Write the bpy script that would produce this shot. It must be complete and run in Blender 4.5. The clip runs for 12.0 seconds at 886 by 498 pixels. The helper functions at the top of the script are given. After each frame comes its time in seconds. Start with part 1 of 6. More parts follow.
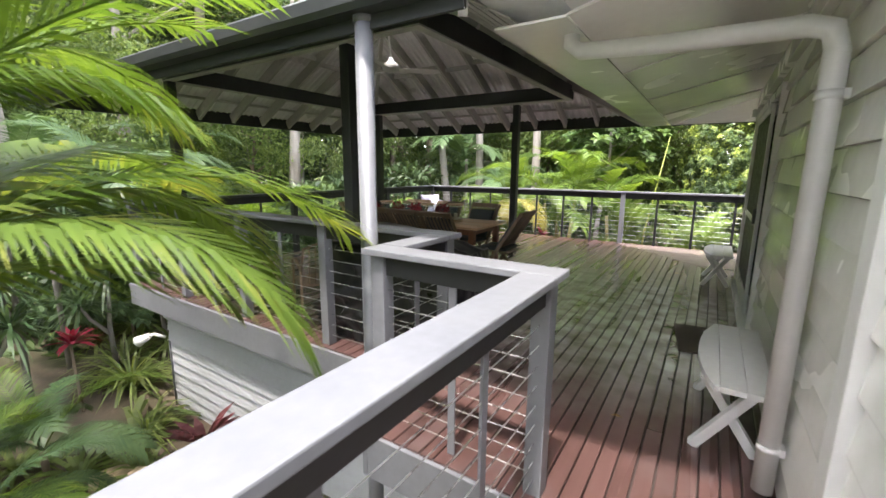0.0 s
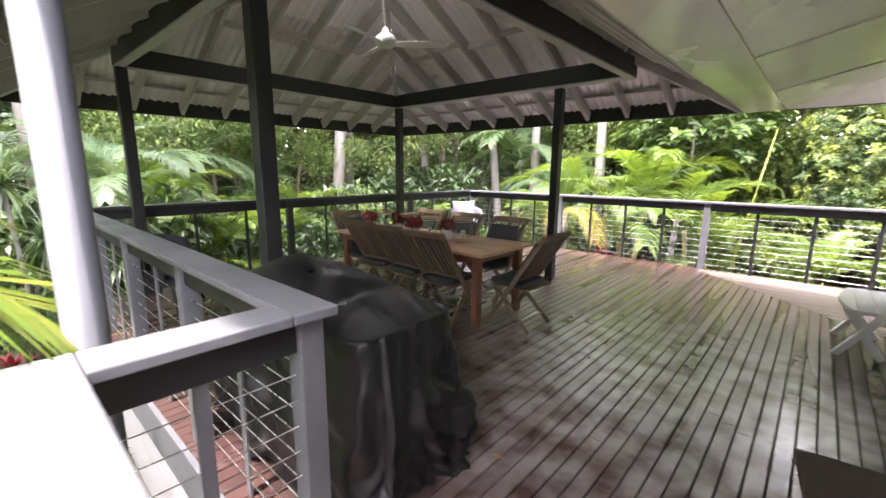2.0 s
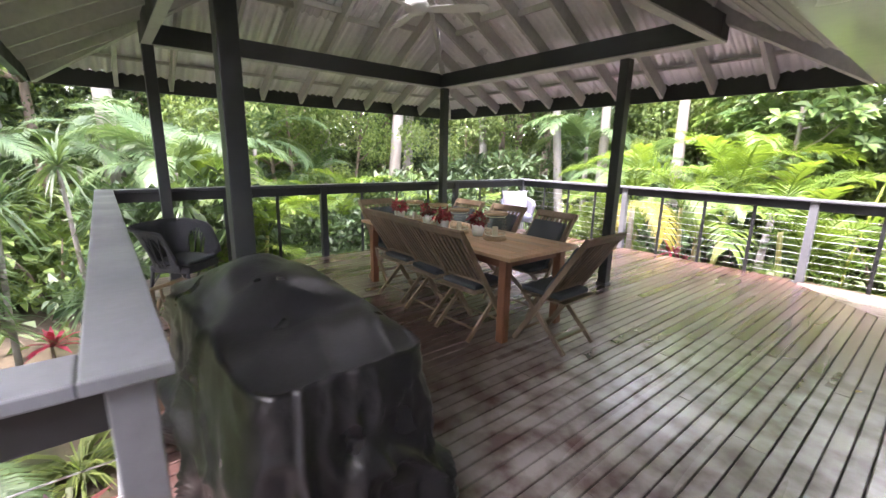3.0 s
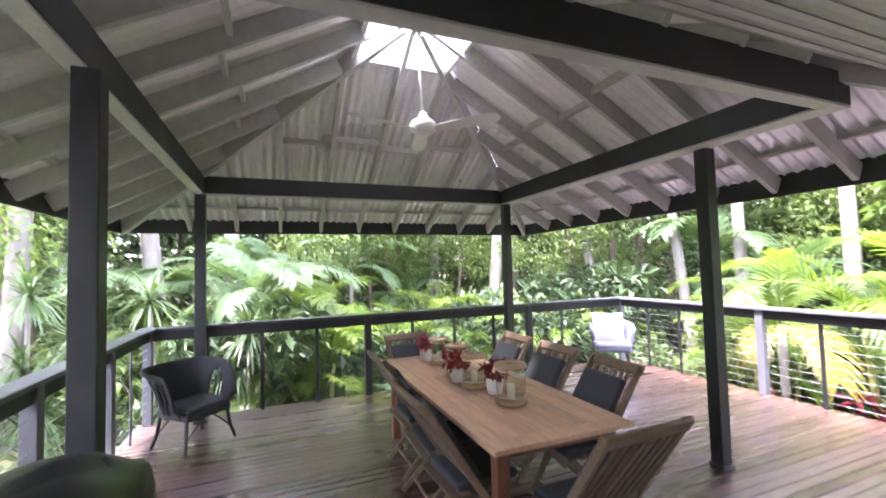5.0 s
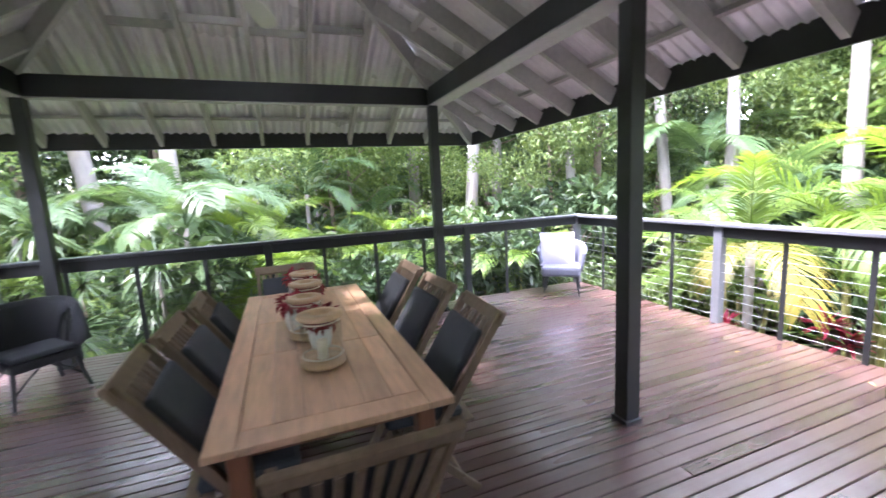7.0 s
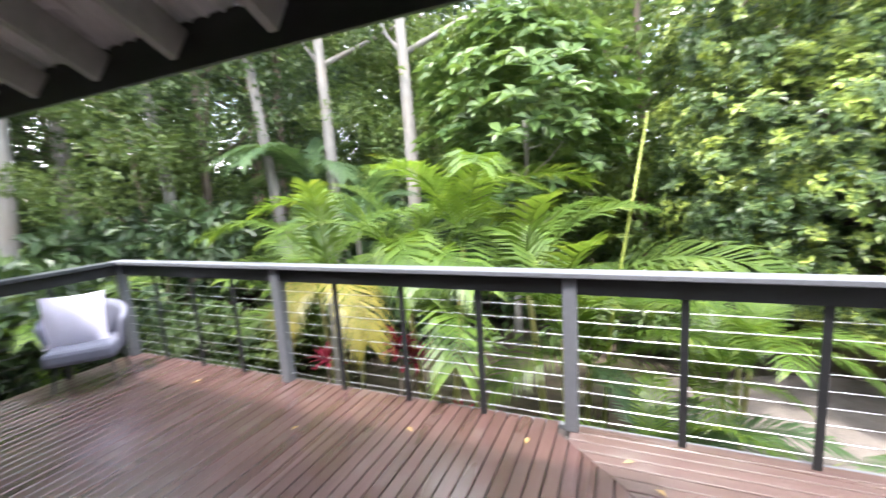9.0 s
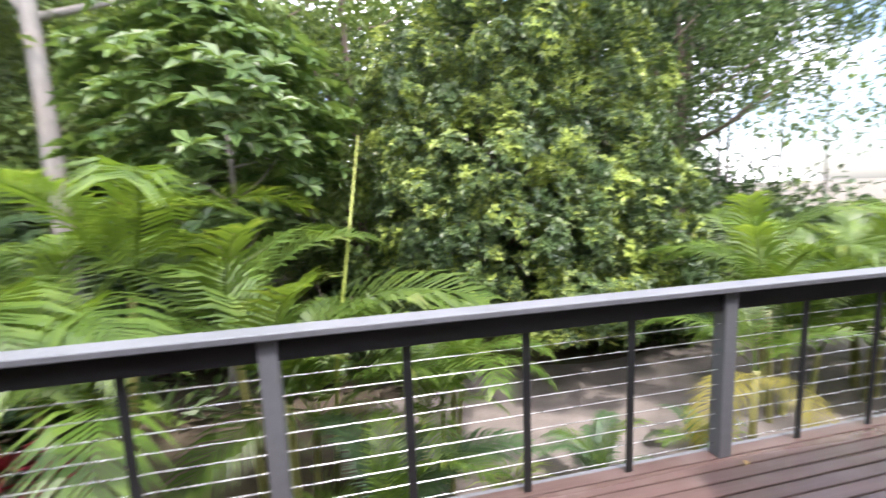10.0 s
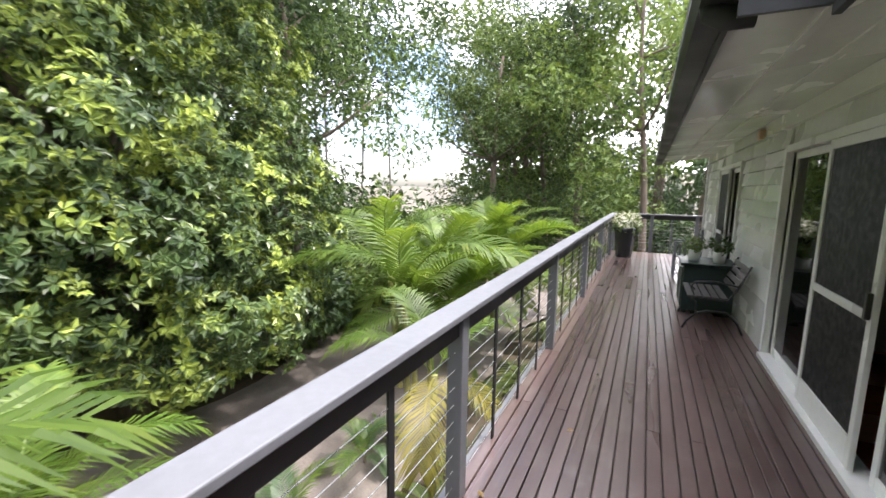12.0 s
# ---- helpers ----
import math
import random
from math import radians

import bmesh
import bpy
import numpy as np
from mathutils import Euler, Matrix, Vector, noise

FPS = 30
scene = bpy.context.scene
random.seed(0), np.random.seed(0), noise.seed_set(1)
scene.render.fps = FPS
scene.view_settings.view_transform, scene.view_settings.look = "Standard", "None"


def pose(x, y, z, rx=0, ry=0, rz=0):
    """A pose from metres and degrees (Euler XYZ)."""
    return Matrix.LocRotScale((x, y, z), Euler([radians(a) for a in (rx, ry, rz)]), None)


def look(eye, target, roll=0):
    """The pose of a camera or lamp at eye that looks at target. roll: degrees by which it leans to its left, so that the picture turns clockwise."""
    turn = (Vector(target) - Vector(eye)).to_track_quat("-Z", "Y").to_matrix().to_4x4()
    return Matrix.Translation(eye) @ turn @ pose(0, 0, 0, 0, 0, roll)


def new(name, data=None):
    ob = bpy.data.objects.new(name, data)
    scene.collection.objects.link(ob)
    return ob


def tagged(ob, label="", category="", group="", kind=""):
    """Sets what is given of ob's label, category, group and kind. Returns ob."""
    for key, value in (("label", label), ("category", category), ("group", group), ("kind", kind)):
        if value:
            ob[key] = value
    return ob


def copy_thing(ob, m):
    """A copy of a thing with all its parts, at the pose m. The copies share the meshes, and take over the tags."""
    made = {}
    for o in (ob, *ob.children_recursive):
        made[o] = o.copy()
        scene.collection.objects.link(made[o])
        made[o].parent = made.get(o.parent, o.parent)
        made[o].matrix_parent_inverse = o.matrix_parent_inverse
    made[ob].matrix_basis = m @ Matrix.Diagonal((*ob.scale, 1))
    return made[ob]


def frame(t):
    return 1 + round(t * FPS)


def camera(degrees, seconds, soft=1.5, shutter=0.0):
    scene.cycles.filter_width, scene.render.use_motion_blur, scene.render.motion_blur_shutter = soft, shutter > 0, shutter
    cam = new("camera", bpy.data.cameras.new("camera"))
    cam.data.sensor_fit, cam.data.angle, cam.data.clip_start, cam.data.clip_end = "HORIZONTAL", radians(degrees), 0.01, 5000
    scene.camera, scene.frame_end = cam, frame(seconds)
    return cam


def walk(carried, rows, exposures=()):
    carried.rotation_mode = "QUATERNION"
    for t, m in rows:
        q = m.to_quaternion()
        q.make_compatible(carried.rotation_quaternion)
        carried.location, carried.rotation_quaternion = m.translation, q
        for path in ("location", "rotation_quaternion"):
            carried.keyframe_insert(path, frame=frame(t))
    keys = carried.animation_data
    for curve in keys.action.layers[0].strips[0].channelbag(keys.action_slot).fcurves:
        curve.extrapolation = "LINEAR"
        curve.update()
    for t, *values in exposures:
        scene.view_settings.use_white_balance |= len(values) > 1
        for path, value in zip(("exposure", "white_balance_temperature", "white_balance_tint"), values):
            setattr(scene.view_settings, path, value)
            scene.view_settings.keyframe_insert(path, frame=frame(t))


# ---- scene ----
cam = camera(93.6, 12.0, soft=1.5, shutter=0.4)
PATH = [
    (0, (0.101, -0.117, 1.544), (-0.961, 1.536, 1.167), 0.4),
    (0.5, (0.035, 0.319, 1.566), (-1.063, 1.949, 1.199), -1.5),
    (1, (0.014, 0.769, 1.586), (-1.192, 2.322, 1.221), 0.0),
    (1.5, (-0.136, 1.222, 1.568), (-1.343, 2.773, 1.197), 2.2),
    (2, (-0.168, 1.605, 1.566), (-1.482, 3.066, 1.194), 0.5),
    (2.5, (-0.274, 1.941, 1.557), (-1.696, 3.291, 1.16), 1.1),
    (2.7, (-0.31, 2.083, 1.553), (-1.77, 3.386, 1.142), 1.1),
    (4.3, (-0.466, 3.272, 1.596), (-2.207, 4.19, 1.24), 0.5),
    (4.5, (-0.524, 3.399, 1.618), (-2.305, 4.273, 1.366), 0.3),
    (5, (-0.552, 3.699, 1.712), (-2.407, 4.442, 1.806), -1.6),
    (5.5, (-0.524, 4.045, 1.752), (-2.432, 4.622, 1.912), -1.4),
    (6, (-0.679, 4.322, 1.691), (-2.59, 4.912, 1.648), -0.4),
    (6.5, (-0.874, 4.61, 1.654), (-2.762, 5.218, 1.4), -1.0),
    (6.7, (-0.913, 4.798, 1.636), (-2.792, 5.425, 1.358), -1.8),
    (8.3, (-1.102, 6.099, 1.716), (-2.468, 7.528, 1.412), -5.3),
    (8.5, (-1.121, 6.299, 1.737), (-2.351, 7.849, 1.446), -5.0),
    (9, (-1.149, 6.699, 1.699), (-1.957, 8.505, 1.406), -3.6),
    (9.5, (-1.197, 7.112, 1.706), (-1.395, 9.082, 1.427), -2.7),
    (10, (-1.063, 7.382, 1.707), (-0.642, 9.322, 1.46), -2.2),
    (10.5, (-0.971, 7.739, 1.747), (-0.029, 9.489, 1.52), -0.8),
    (11, (-0.936, 8.057, 1.753), (0.427, 9.501, 1.515), -0.3),
    (11.5, (-0.915, 8.364, 1.748), (0.738, 9.455, 1.471), 0.1),
    (12, (-0.809, 8.593, 1.727), (0.97, 9.461, 1.44), 0.9),
]
EXPOSURES = [(0, 2.75, 6750, 15), (1.0, 2.88, 6950, 17), (1.5, 3.1, 6800, 22), (2.5, 3.65, 6700, 24), (4.5, 4.1, 6150, 28), (5.5, 4.3, 6000, 30), (6.5, 4.15, 5850, 29), (8.5, 3.1, 6050, 12), (9.5, 2.4, 6350, 16), (10.5, 2.05, 6300, 20), (12, 2.1, 6500, 17)]
walk(cam, [(t, look(eye, target, roll)) for t, eye, target, roll in PATH], EXPOSURES)

# ---- world and light ----
SUN_EL, SUN_AZ = 71.0, 170.0  # degrees; azimuth clockwise from +y
world = bpy.data.worlds.new("sky")
scene.world = world
world.use_nodes = True
wn = world.node_tree.nodes
sky = wn.new("ShaderNodeTexSky")
sky.sky_type = "NISHITA"
sky.sun_disc = False
sky.sun_elevation, sky.sun_rotation = radians(SUN_EL), radians(SUN_AZ)
sky.air_density, sky.dust_density, sky.ozone_density = 1.0, 2.5, 1.0
# soft cloud cover, thin towards the zenith
wc = wn.new("ShaderNodeTexCoord")
wnoise = wn.new("ShaderNodeTexNoise")
wnoise.inputs["Scale"].default_value = 3.2
wnoise.inputs["Detail"].default_value = 6.0
wramp = wn.new("ShaderNodeValToRGB")
wramp.color_ramp.elements[0].position, wramp.color_ramp.elements[1].position = 0.40, 0.60
wmix = wn.new("ShaderNodeMixRGB")
wmix.inputs["Color2"].default_value = (15.0, 15.2, 15.6, 1)
world.node_tree.links.new(wc.outputs["Generated"], wnoise.inputs["Vector"])
world.node_tree.links.new(wnoise.outputs["Fac"], wramp.inputs["Fac"])
world.node_tree.links.new(wramp.outputs["Color"], wmix.inputs["Fac"])
world.node_tree.links.new(sky.outputs["Color"], wmix.inputs["Color1"])
world.node_tree.links.new(wmix.outputs["Color"], wn["Background"].inputs["Color"])
wn["Background"].inputs["Strength"].default_value = 0.15

sun = new("sun", bpy.data.lights.new("sun", "SUN"))
sun.data.energy, sun.data.angle, sun.data.color = 1.5, radians(3.0), (1.0, 0.96, 0.88)
sun.matrix_world = look((0, 0, 30), Vector((0, 0, 30)) - Vector((math.sin(radians(SUN_AZ)) * math.cos(radians(SUN_EL)), math.cos(radians(SUN_AZ)) * math.cos(radians(SUN_EL)), math.sin(radians(SUN_EL)))))


# ---- materials ----
def mat(name, color, rough=0.6, var=0.15, scale=6.0, stretch=(1, 1, 1), bump=0.1, metal=0.0, spec=0.5, obj=0.0, stain=0.0, stain_color=(0.1, 0.1, 0.1), coat=0.0):
    """A surface with variation at two scales, relief, and a per-object shift of tone."""
    m = bpy.data.materials.new(name)
    m.use_nodes = True
    nt = m.node_tree
    n, l = nt.nodes, nt.links
    b = n["Principled BSDF"]
    co = n.new("ShaderNodeTexCoord")
    mp = n.new("ShaderNodeMapping")
    mp.inputs["Scale"].default_value = stretch
    info = n.new("ShaderNodeObjectInfo")
    shift = n.new("ShaderNodeVectorMath")
    shift.operation = "MULTIPLY_ADD"
    comb = n.new("ShaderNodeCombineXYZ")
    l.new(info.outputs["Random"], comb.inputs[0])
    l.new(info.outputs["Random"], comb.inputs[1])
    shift.inputs[1].default_value = (37.0, 53.0, 0)
    l.new(comb.outputs[0], shift.inputs[0])
    l.new(co.outputs["Object"], shift.inputs[2])
    l.new(shift.outputs[0], mp.inputs["Vector"])
    fine = n.new("ShaderNodeTexNoise")
    fine.inputs["Scale"].default_value = scale * 5
    fine.inputs["Detail"].default_value = 6
    big = n.new("ShaderNodeTexNoise")
    big.inputs["Scale"].default_value = scale * 0.35
    big.inputs["Detail"].default_value = 3
    l.new(mp.outputs[0], fine.inputs["Vector"])
    l.new(mp.outputs[0], big.inputs["Vector"])
    add = n.new("ShaderNodeMath")
    add.operation = "ADD"
    l.new(fine.outputs["Fac"], add.inputs[0])
    l.new(big.outputs["Fac"], add.inputs[1])
    rng = n.new("ShaderNodeMapRange")
    rng.inputs["From Min"].default_value, rng.inputs["From Max"].default_value = 0.6, 1.4
    rng.inputs["To Min"].default_value, rng.inputs["To Max"].default_value = 1 - var, 1 + var
    l.new(add.outputs[0], rng.inputs["Value"])
    tone = n.new("ShaderNodeMath")
    tone.operation = "MULTIPLY_ADD"
    tone.inputs[1].default_value, tone.inputs[2].default_value = obj, 1 - obj / 2
    l.new(info.outputs["Random"], tone.inputs[0])
    mul = n.new("ShaderNodeMath")
    mul.operation = "MULTIPLY"
    l.new(rng.outputs[0], mul.inputs[0])
    l.new(tone.outputs[0], mul.inputs[1])
    hsv = n.new("ShaderNodeHueSaturation")
    hsv.inputs["Color"].default_value = (*color, 1)
    l.new(mul.outputs[0], hsv.inputs["Value"])
    out = hsv.outputs[0]
    if stain > 0:
        st = n.new("ShaderNodeTexNoise")
        st.inputs["Scale"].default_value = scale * 0.6
        st.inputs["Detail"].default_value = 8
        l.new(shift.outputs[0], st.inputs["Vector"])
        sr = n.new("ShaderNodeMapRange")
        sr.inputs["From Min"].default_value, sr.inputs["From Max"].default_value = 0.52, 0.72
        sr.inputs["To Max"].default_value = stain
        l.new(st.outputs["Fac"], sr.inputs["Value"])
        mx = n.new("ShaderNodeMixRGB")
        mx.inputs["Color2"].default_value = (*stain_color, 1)
        l.new(sr.outputs[0], mx.inputs["Fac"])
        l.new(out, mx.inputs["Color1"])
        out = mx.outputs[0]
    l.new(out, b.inputs["Base Color"])
    rr = n.new("ShaderNodeMapRange")
    rr.inputs["From Min"].default_value, rr.inputs["From Max"].default_value = 0.3, 0.7
    rr.inputs["To Min"].default_value, rr.inputs["To Max"].default_value = max(0.03, rough - 0.12), min(1, rough + 0.12)
    l.new(big.outputs["Fac"], rr.inputs["Value"])
    l.new(rr.outputs[0], b.inputs["Roughness"])
    b.inputs["Metallic"].default_value = metal
    b.inputs["Specular IOR Level"].default_value = spec
    b.inputs["Coat Weight"].default_value = coat
    b.inputs["Coat Roughness"].default_value = 0.2
    if bump:
        bp = n.new("ShaderNodeBump")
        bp.inputs["Strength"].default_value, bp.inputs["Distance"].default_value = bump, 0.01
        l.new(fine.outputs["Fac"], bp.inputs["Height"])
        l.new(bp.outputs[0], b.inputs["Normal"])
    return m


def leaf_mat(name, c1, c2, through_light=0.28, rough=0.45, young=None, young_at=0.93, full_at=0.72):
    """Leaves: tone by leaf, light passing through, a waxy shine."""
    m = bpy.data.materials.new(name)
    m.use_nodes = True
    nt = m.node_tree
    n, l = nt.nodes, nt.links
    b = n["Principled BSDF"]
    geo = n.new("ShaderNodeNewGeometry")
    info = n.new("ShaderNodeObjectInfo")
    ramp = n.new("ShaderNodeValToRGB")
    ramp.color_ramp.elements[0].color, ramp.color_ramp.elements[1].color = (*c1, 1), (*c2, 1)
    ramp.color_ramp.elements[0].position, ramp.color_ramp.elements[1].position = 0.12, full_at
    if young:
        e = ramp.color_ramp.elements.new(young_at)
        e.color = (*young, 1)
    # tone goes by the leaf and by the spray that it grows on
    co = n.new("ShaderNodeTexCoord")
    patch = n.new("ShaderNodeTexNoise")
    patch.inputs["Scale"].default_value = 1.7
    patch.inputs["Detail"].default_value = 3
    l.new(co.outputs["Object"], patch.inputs["Vector"])
    pr = n.new("ShaderNodeMapRange")
    pr.inputs["From Min"].default_value, pr.inputs["From Max"].default_value = 0.34, 0.68
    pr.inputs["To Min"].default_value, pr.inputs["To Max"].default_value = 0.0, 0.66
    l.new(patch.outputs["Fac"], pr.inputs["Value"])
    both = n.new("ShaderNodeMath")
    both.operation = "MULTIPLY_ADD"
    both.inputs[1].default_value = 0.36
    l.new(geo.outputs["Random Per Island"], both.inputs[0])
    l.new(pr.outputs[0], both.inputs[2])
    l.new(both.outputs[0], ramp.inputs["Fac"])
    hsv = n.new("ShaderNodeHueSaturation")
    v = n.new("ShaderNodeMapRange")
    v.inputs["To Min"].default_value, v.inputs["To Max"].default_value = 0.75, 1.25
    l.new(info.outputs["Random"], v.inputs["Value"])
    l.new(v.outputs[0], hsv.inputs["Value"])
    l.new(ramp.outputs[0], hsv.inputs["Color"])
    l.new(hsv.outputs[0], b.inputs["Base Color"])
    b.inputs["Roughness"].default_value = rough
    b.inputs["Specular IOR Level"].default_value = 0.4
    tr = n.new("ShaderNodeBsdfTranslucent")
    warm = n.new("ShaderNodeMixRGB")
    warm.blend_type = "MULTIPLY"
    warm.inputs["Fac"].default_value = 1.0
    warm.inputs["Color2"].default_value = (1.45, 1.35, 0.75, 1)
    l.new(hsv.outputs[0], warm.inputs["Color1"])
    l.new(warm.outputs[0], tr.inputs["Color"])
    mx = n.new("ShaderNodeMixShader")
    mx.inputs[0].default_value = through_light
    l.new(b.outputs[0], mx.inputs[1])
    l.new(tr.outputs[0], mx.inputs[2])
    l.new(mx.outputs[0], n["Material Output"].inputs["Surface"])
    return m


def glass_mat(name, tint=(1, 1, 1), rough=0.0):
    m = bpy.data.materials.new(name)
    m.use_nodes = True
    nt = m.node_tree
    n, l = nt.nodes, nt.links
    tr = n.new("ShaderNodeBsdfTransparent")
    tr.inputs["Color"].default_value = (*tint, 1)
    gl = n.new("ShaderNodeBsdfGlossy")
    gl.inputs["Roughness"].default_value = rough
    fr = n.new("ShaderNodeLayerWeight")
    fr.inputs["Blend"].default_value = 0.12
    mx = n.new("ShaderNodeMixShader")
    l.new(fr.outputs["Facing"], mx.inputs[0])
    l.new(tr.outputs[0], mx.inputs[1])
    l.new(gl.outputs[0], mx.inputs[2])
    l.new(mx.outputs[0], n["Material Output"].inputs["Surface"])
    return m


M_DECK = mat("deck_timber", (0.084, 0.045, 0.041), 0.30, 0.22, 5.0, (1, 0.06, 1), 0.25, obj=0.18, stain=0.45, stain_color=(0.125, 0.095, 0.092), coat=0.6)
M_DECKX = mat("deck_timber_long", (0.105, 0.067, 0.061), 0.32, 0.22, 5.0, (0.06, 1, 1), 0.25, obj=0.18, stain=0.5, stain_color=(0.165, 0.13, 0.122), coat=0.5)


def add_wear_and_sheen(m, centre, radius, color, amount):
    """Grey patch of a deck surface, foot wear with sky sheen painted into the colour, broken up along the grain."""
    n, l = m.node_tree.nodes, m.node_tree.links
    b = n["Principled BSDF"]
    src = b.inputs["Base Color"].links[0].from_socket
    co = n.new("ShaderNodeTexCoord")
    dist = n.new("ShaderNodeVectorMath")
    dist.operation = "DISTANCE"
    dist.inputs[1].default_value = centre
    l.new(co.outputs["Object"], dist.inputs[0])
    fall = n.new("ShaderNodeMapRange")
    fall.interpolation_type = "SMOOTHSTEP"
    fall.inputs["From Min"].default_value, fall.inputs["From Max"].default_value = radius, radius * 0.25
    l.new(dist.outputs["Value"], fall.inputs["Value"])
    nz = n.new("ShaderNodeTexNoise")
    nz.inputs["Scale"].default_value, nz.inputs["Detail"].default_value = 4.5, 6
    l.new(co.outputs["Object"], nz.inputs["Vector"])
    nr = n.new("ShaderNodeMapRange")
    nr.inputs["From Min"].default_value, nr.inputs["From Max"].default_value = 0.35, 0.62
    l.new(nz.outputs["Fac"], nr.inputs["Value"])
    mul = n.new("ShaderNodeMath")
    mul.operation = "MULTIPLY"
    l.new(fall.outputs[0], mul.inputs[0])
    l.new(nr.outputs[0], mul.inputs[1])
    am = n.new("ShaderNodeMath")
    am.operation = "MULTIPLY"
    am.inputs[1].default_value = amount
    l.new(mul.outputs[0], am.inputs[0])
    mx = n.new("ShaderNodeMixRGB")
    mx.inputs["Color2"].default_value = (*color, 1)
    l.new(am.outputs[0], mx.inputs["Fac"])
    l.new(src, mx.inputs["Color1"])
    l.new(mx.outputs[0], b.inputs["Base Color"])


# by the door: reflected sky painted pale grey, together with foot wear
add_wear_and_sheen(M_DECK, (-0.75, 4.6, 0), 2.6, (0.46, 0.445, 0.435), 0.7)
M_JOIST = mat("under_deck_dark", (0.05, 0.042, 0.038), 0.8, 0.3)
M_CHAR = mat("charcoal_paint", (0.025, 0.028, 0.030), 0.45, 0.18, 4.0, bump=0.08, stain=0.25, stain_color=(0.06, 0.063, 0.06))
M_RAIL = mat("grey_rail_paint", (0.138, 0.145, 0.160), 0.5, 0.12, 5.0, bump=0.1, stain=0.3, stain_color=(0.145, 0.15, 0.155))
M_WCAP = mat("blue_grey_rail_paint", (0.040, 0.045, 0.051), 0.45, 0.15, 5.0, bump=0.1)
# slate, darkened further for the shade under the cap rail
M_RAILSUB = mat("shaded_rail_slate", (0.015, 0.0165, 0.0185), 0.5, 0.15, 5.0, bump=0.1)
M_RAFTER = mat("rafter_paint", (0.46, 0.46, 0.44), 0.55, 0.15, 4.0, bump=0.1, stain=0.3, stain_color=(0.34, 0.34, 0.31))
M_TIN = mat("galvanised_sheet", (0.86, 0.86, 0.865), 0.36, 0.08, 3.0, bump=0.0, metal=0.18, stain=0.1, stain_color=(0.5, 0.49, 0.47))
M_WHITE = mat("white_paint", (0.68, 0.685, 0.675), 0.45, 0.06, 4.0, bump=0.06, stain=0.25, stain_color=(0.58, 0.58, 0.55))
M_COLUMN = mat("pale_grey_paint", (0.140, 0.147, 0.163), 0.4, 0.06, 4.0, bump=0.04)
M_SOFFIT = mat("soffit_paint", (0.78, 0.78, 0.75), 0.2, 0.05, 3.0, bump=0.03, stain=0.06, stain_color=(0.6, 0.6, 0.56), coat=0.3)
M_CLAD = mat("weatherboard_paint", (0.76, 0.765, 0.735), 0.26, 0.08, 3.0, (1, 1, 1), 0.05, stain=0.08, stain_color=(0.6, 0.6, 0.56), coat=0.45)
# grey wall below the deck, its shade put into the colour
M_UNDER = mat("shaded_wall_grey", (0.34, 0.355, 0.37), 0.4, 0.08, 3.0, (1, 1, 1), 0.08, stain=0.2, stain_color=(0.26, 0.27, 0.26))
M_STEEL = mat("steel_wire", (0.62, 0.63, 0.64), 0.3, 0.1, 20.0, bump=0, metal=0.85)
M_BLACKSTEEL = mat("black_steel", (0.03, 0.033, 0.035), 0.4, 0.2, 8.0, bump=0.05)
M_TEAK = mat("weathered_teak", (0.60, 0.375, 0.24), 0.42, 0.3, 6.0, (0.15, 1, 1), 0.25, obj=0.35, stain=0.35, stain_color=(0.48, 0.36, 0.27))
M_TEAKG = mat("greyed_teak", (0.185, 0.130, 0.088), 0.6, 0.3, 8.0, (1, 1, 0.15), 0.25, obj=0.35, stain=0.4, stain_color=(0.19, 0.16, 0.135))
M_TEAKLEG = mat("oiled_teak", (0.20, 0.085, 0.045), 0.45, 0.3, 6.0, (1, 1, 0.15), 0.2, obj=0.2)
M_CUSH = mat("charcoal_fabric", (0.055, 0.062, 0.072), 0.9, 0.2, 30.0, bump=0.35)
M_COVER = mat("black_cover_cloth", (0.011, 0.0115, 0.0135), 0.37, 0.25, 12.0, bump=0.15, stain=0.15, stain_color=(0.028, 0.028, 0.03))
M_WICKER = mat("black_wicker", (0.024, 0.027, 0.033), 0.55, 0.4, 40.0, bump=0.8)
M_LILAC = mat("lilac_fabric", (0.145, 0.15, 0.195), 0.85, 0.12, 25.0, bump=0.25)
M_LILACC = mat("pale_cushion_fabric", (0.50, 0.485, 0.59), 0.9, 0.08, 25.0, bump=0.3)
M_GLASS = glass_mat("clear_glass", (0.93, 0.96, 0.94))
M_DARKGLASS = glass_mat("tinted_glass", (0.30, 0.33, 0.32))
M_SCREEN = mat("fly_screen", (0.012, 0.013, 0.014), 0.5, 0.2, 60.0, bump=0.2, spec=0.3)
M_ALU = mat("white_aluminium", (0.78, 0.78, 0.76), 0.35, 0.05, 4.0, bump=0.02)
M_INT = mat("interior_plaster", (0.35, 0.33, 0.30), 0.8, 0.1)
M_INTFLOOR = mat("interior_red_timber", (0.20, 0.055, 0.03), 0.3, 0.25, 5.0, (1, 0.1, 1), 0.1)
M_RUST = mat("brown_mat_fibre", (0.085, 0.068, 0.056), 0.95, 0.35, 40.0, bump=0.6)
M_GRAVEL = mat("gravel", (0.165, 0.143, 0.127), 0.9, 0.35, 9.0, bump=0.7, stain=0.4, stain_color=(0.13, 0.11, 0.09))
M_BARKP = mat("pale_bark", (0.23, 0.215, 0.195), 0.8, 0.3, 3.0, (1, 1, 0.3), 0.5, obj=0.3, stain=0.6, stain_color=(0.25, 0.21, 0.17))
M_BARK = mat("brown_bark", (0.16, 0.125, 0.095), 0.9, 0.4, 4.0, (1, 1, 0.25), 0.8, obj=0.3)
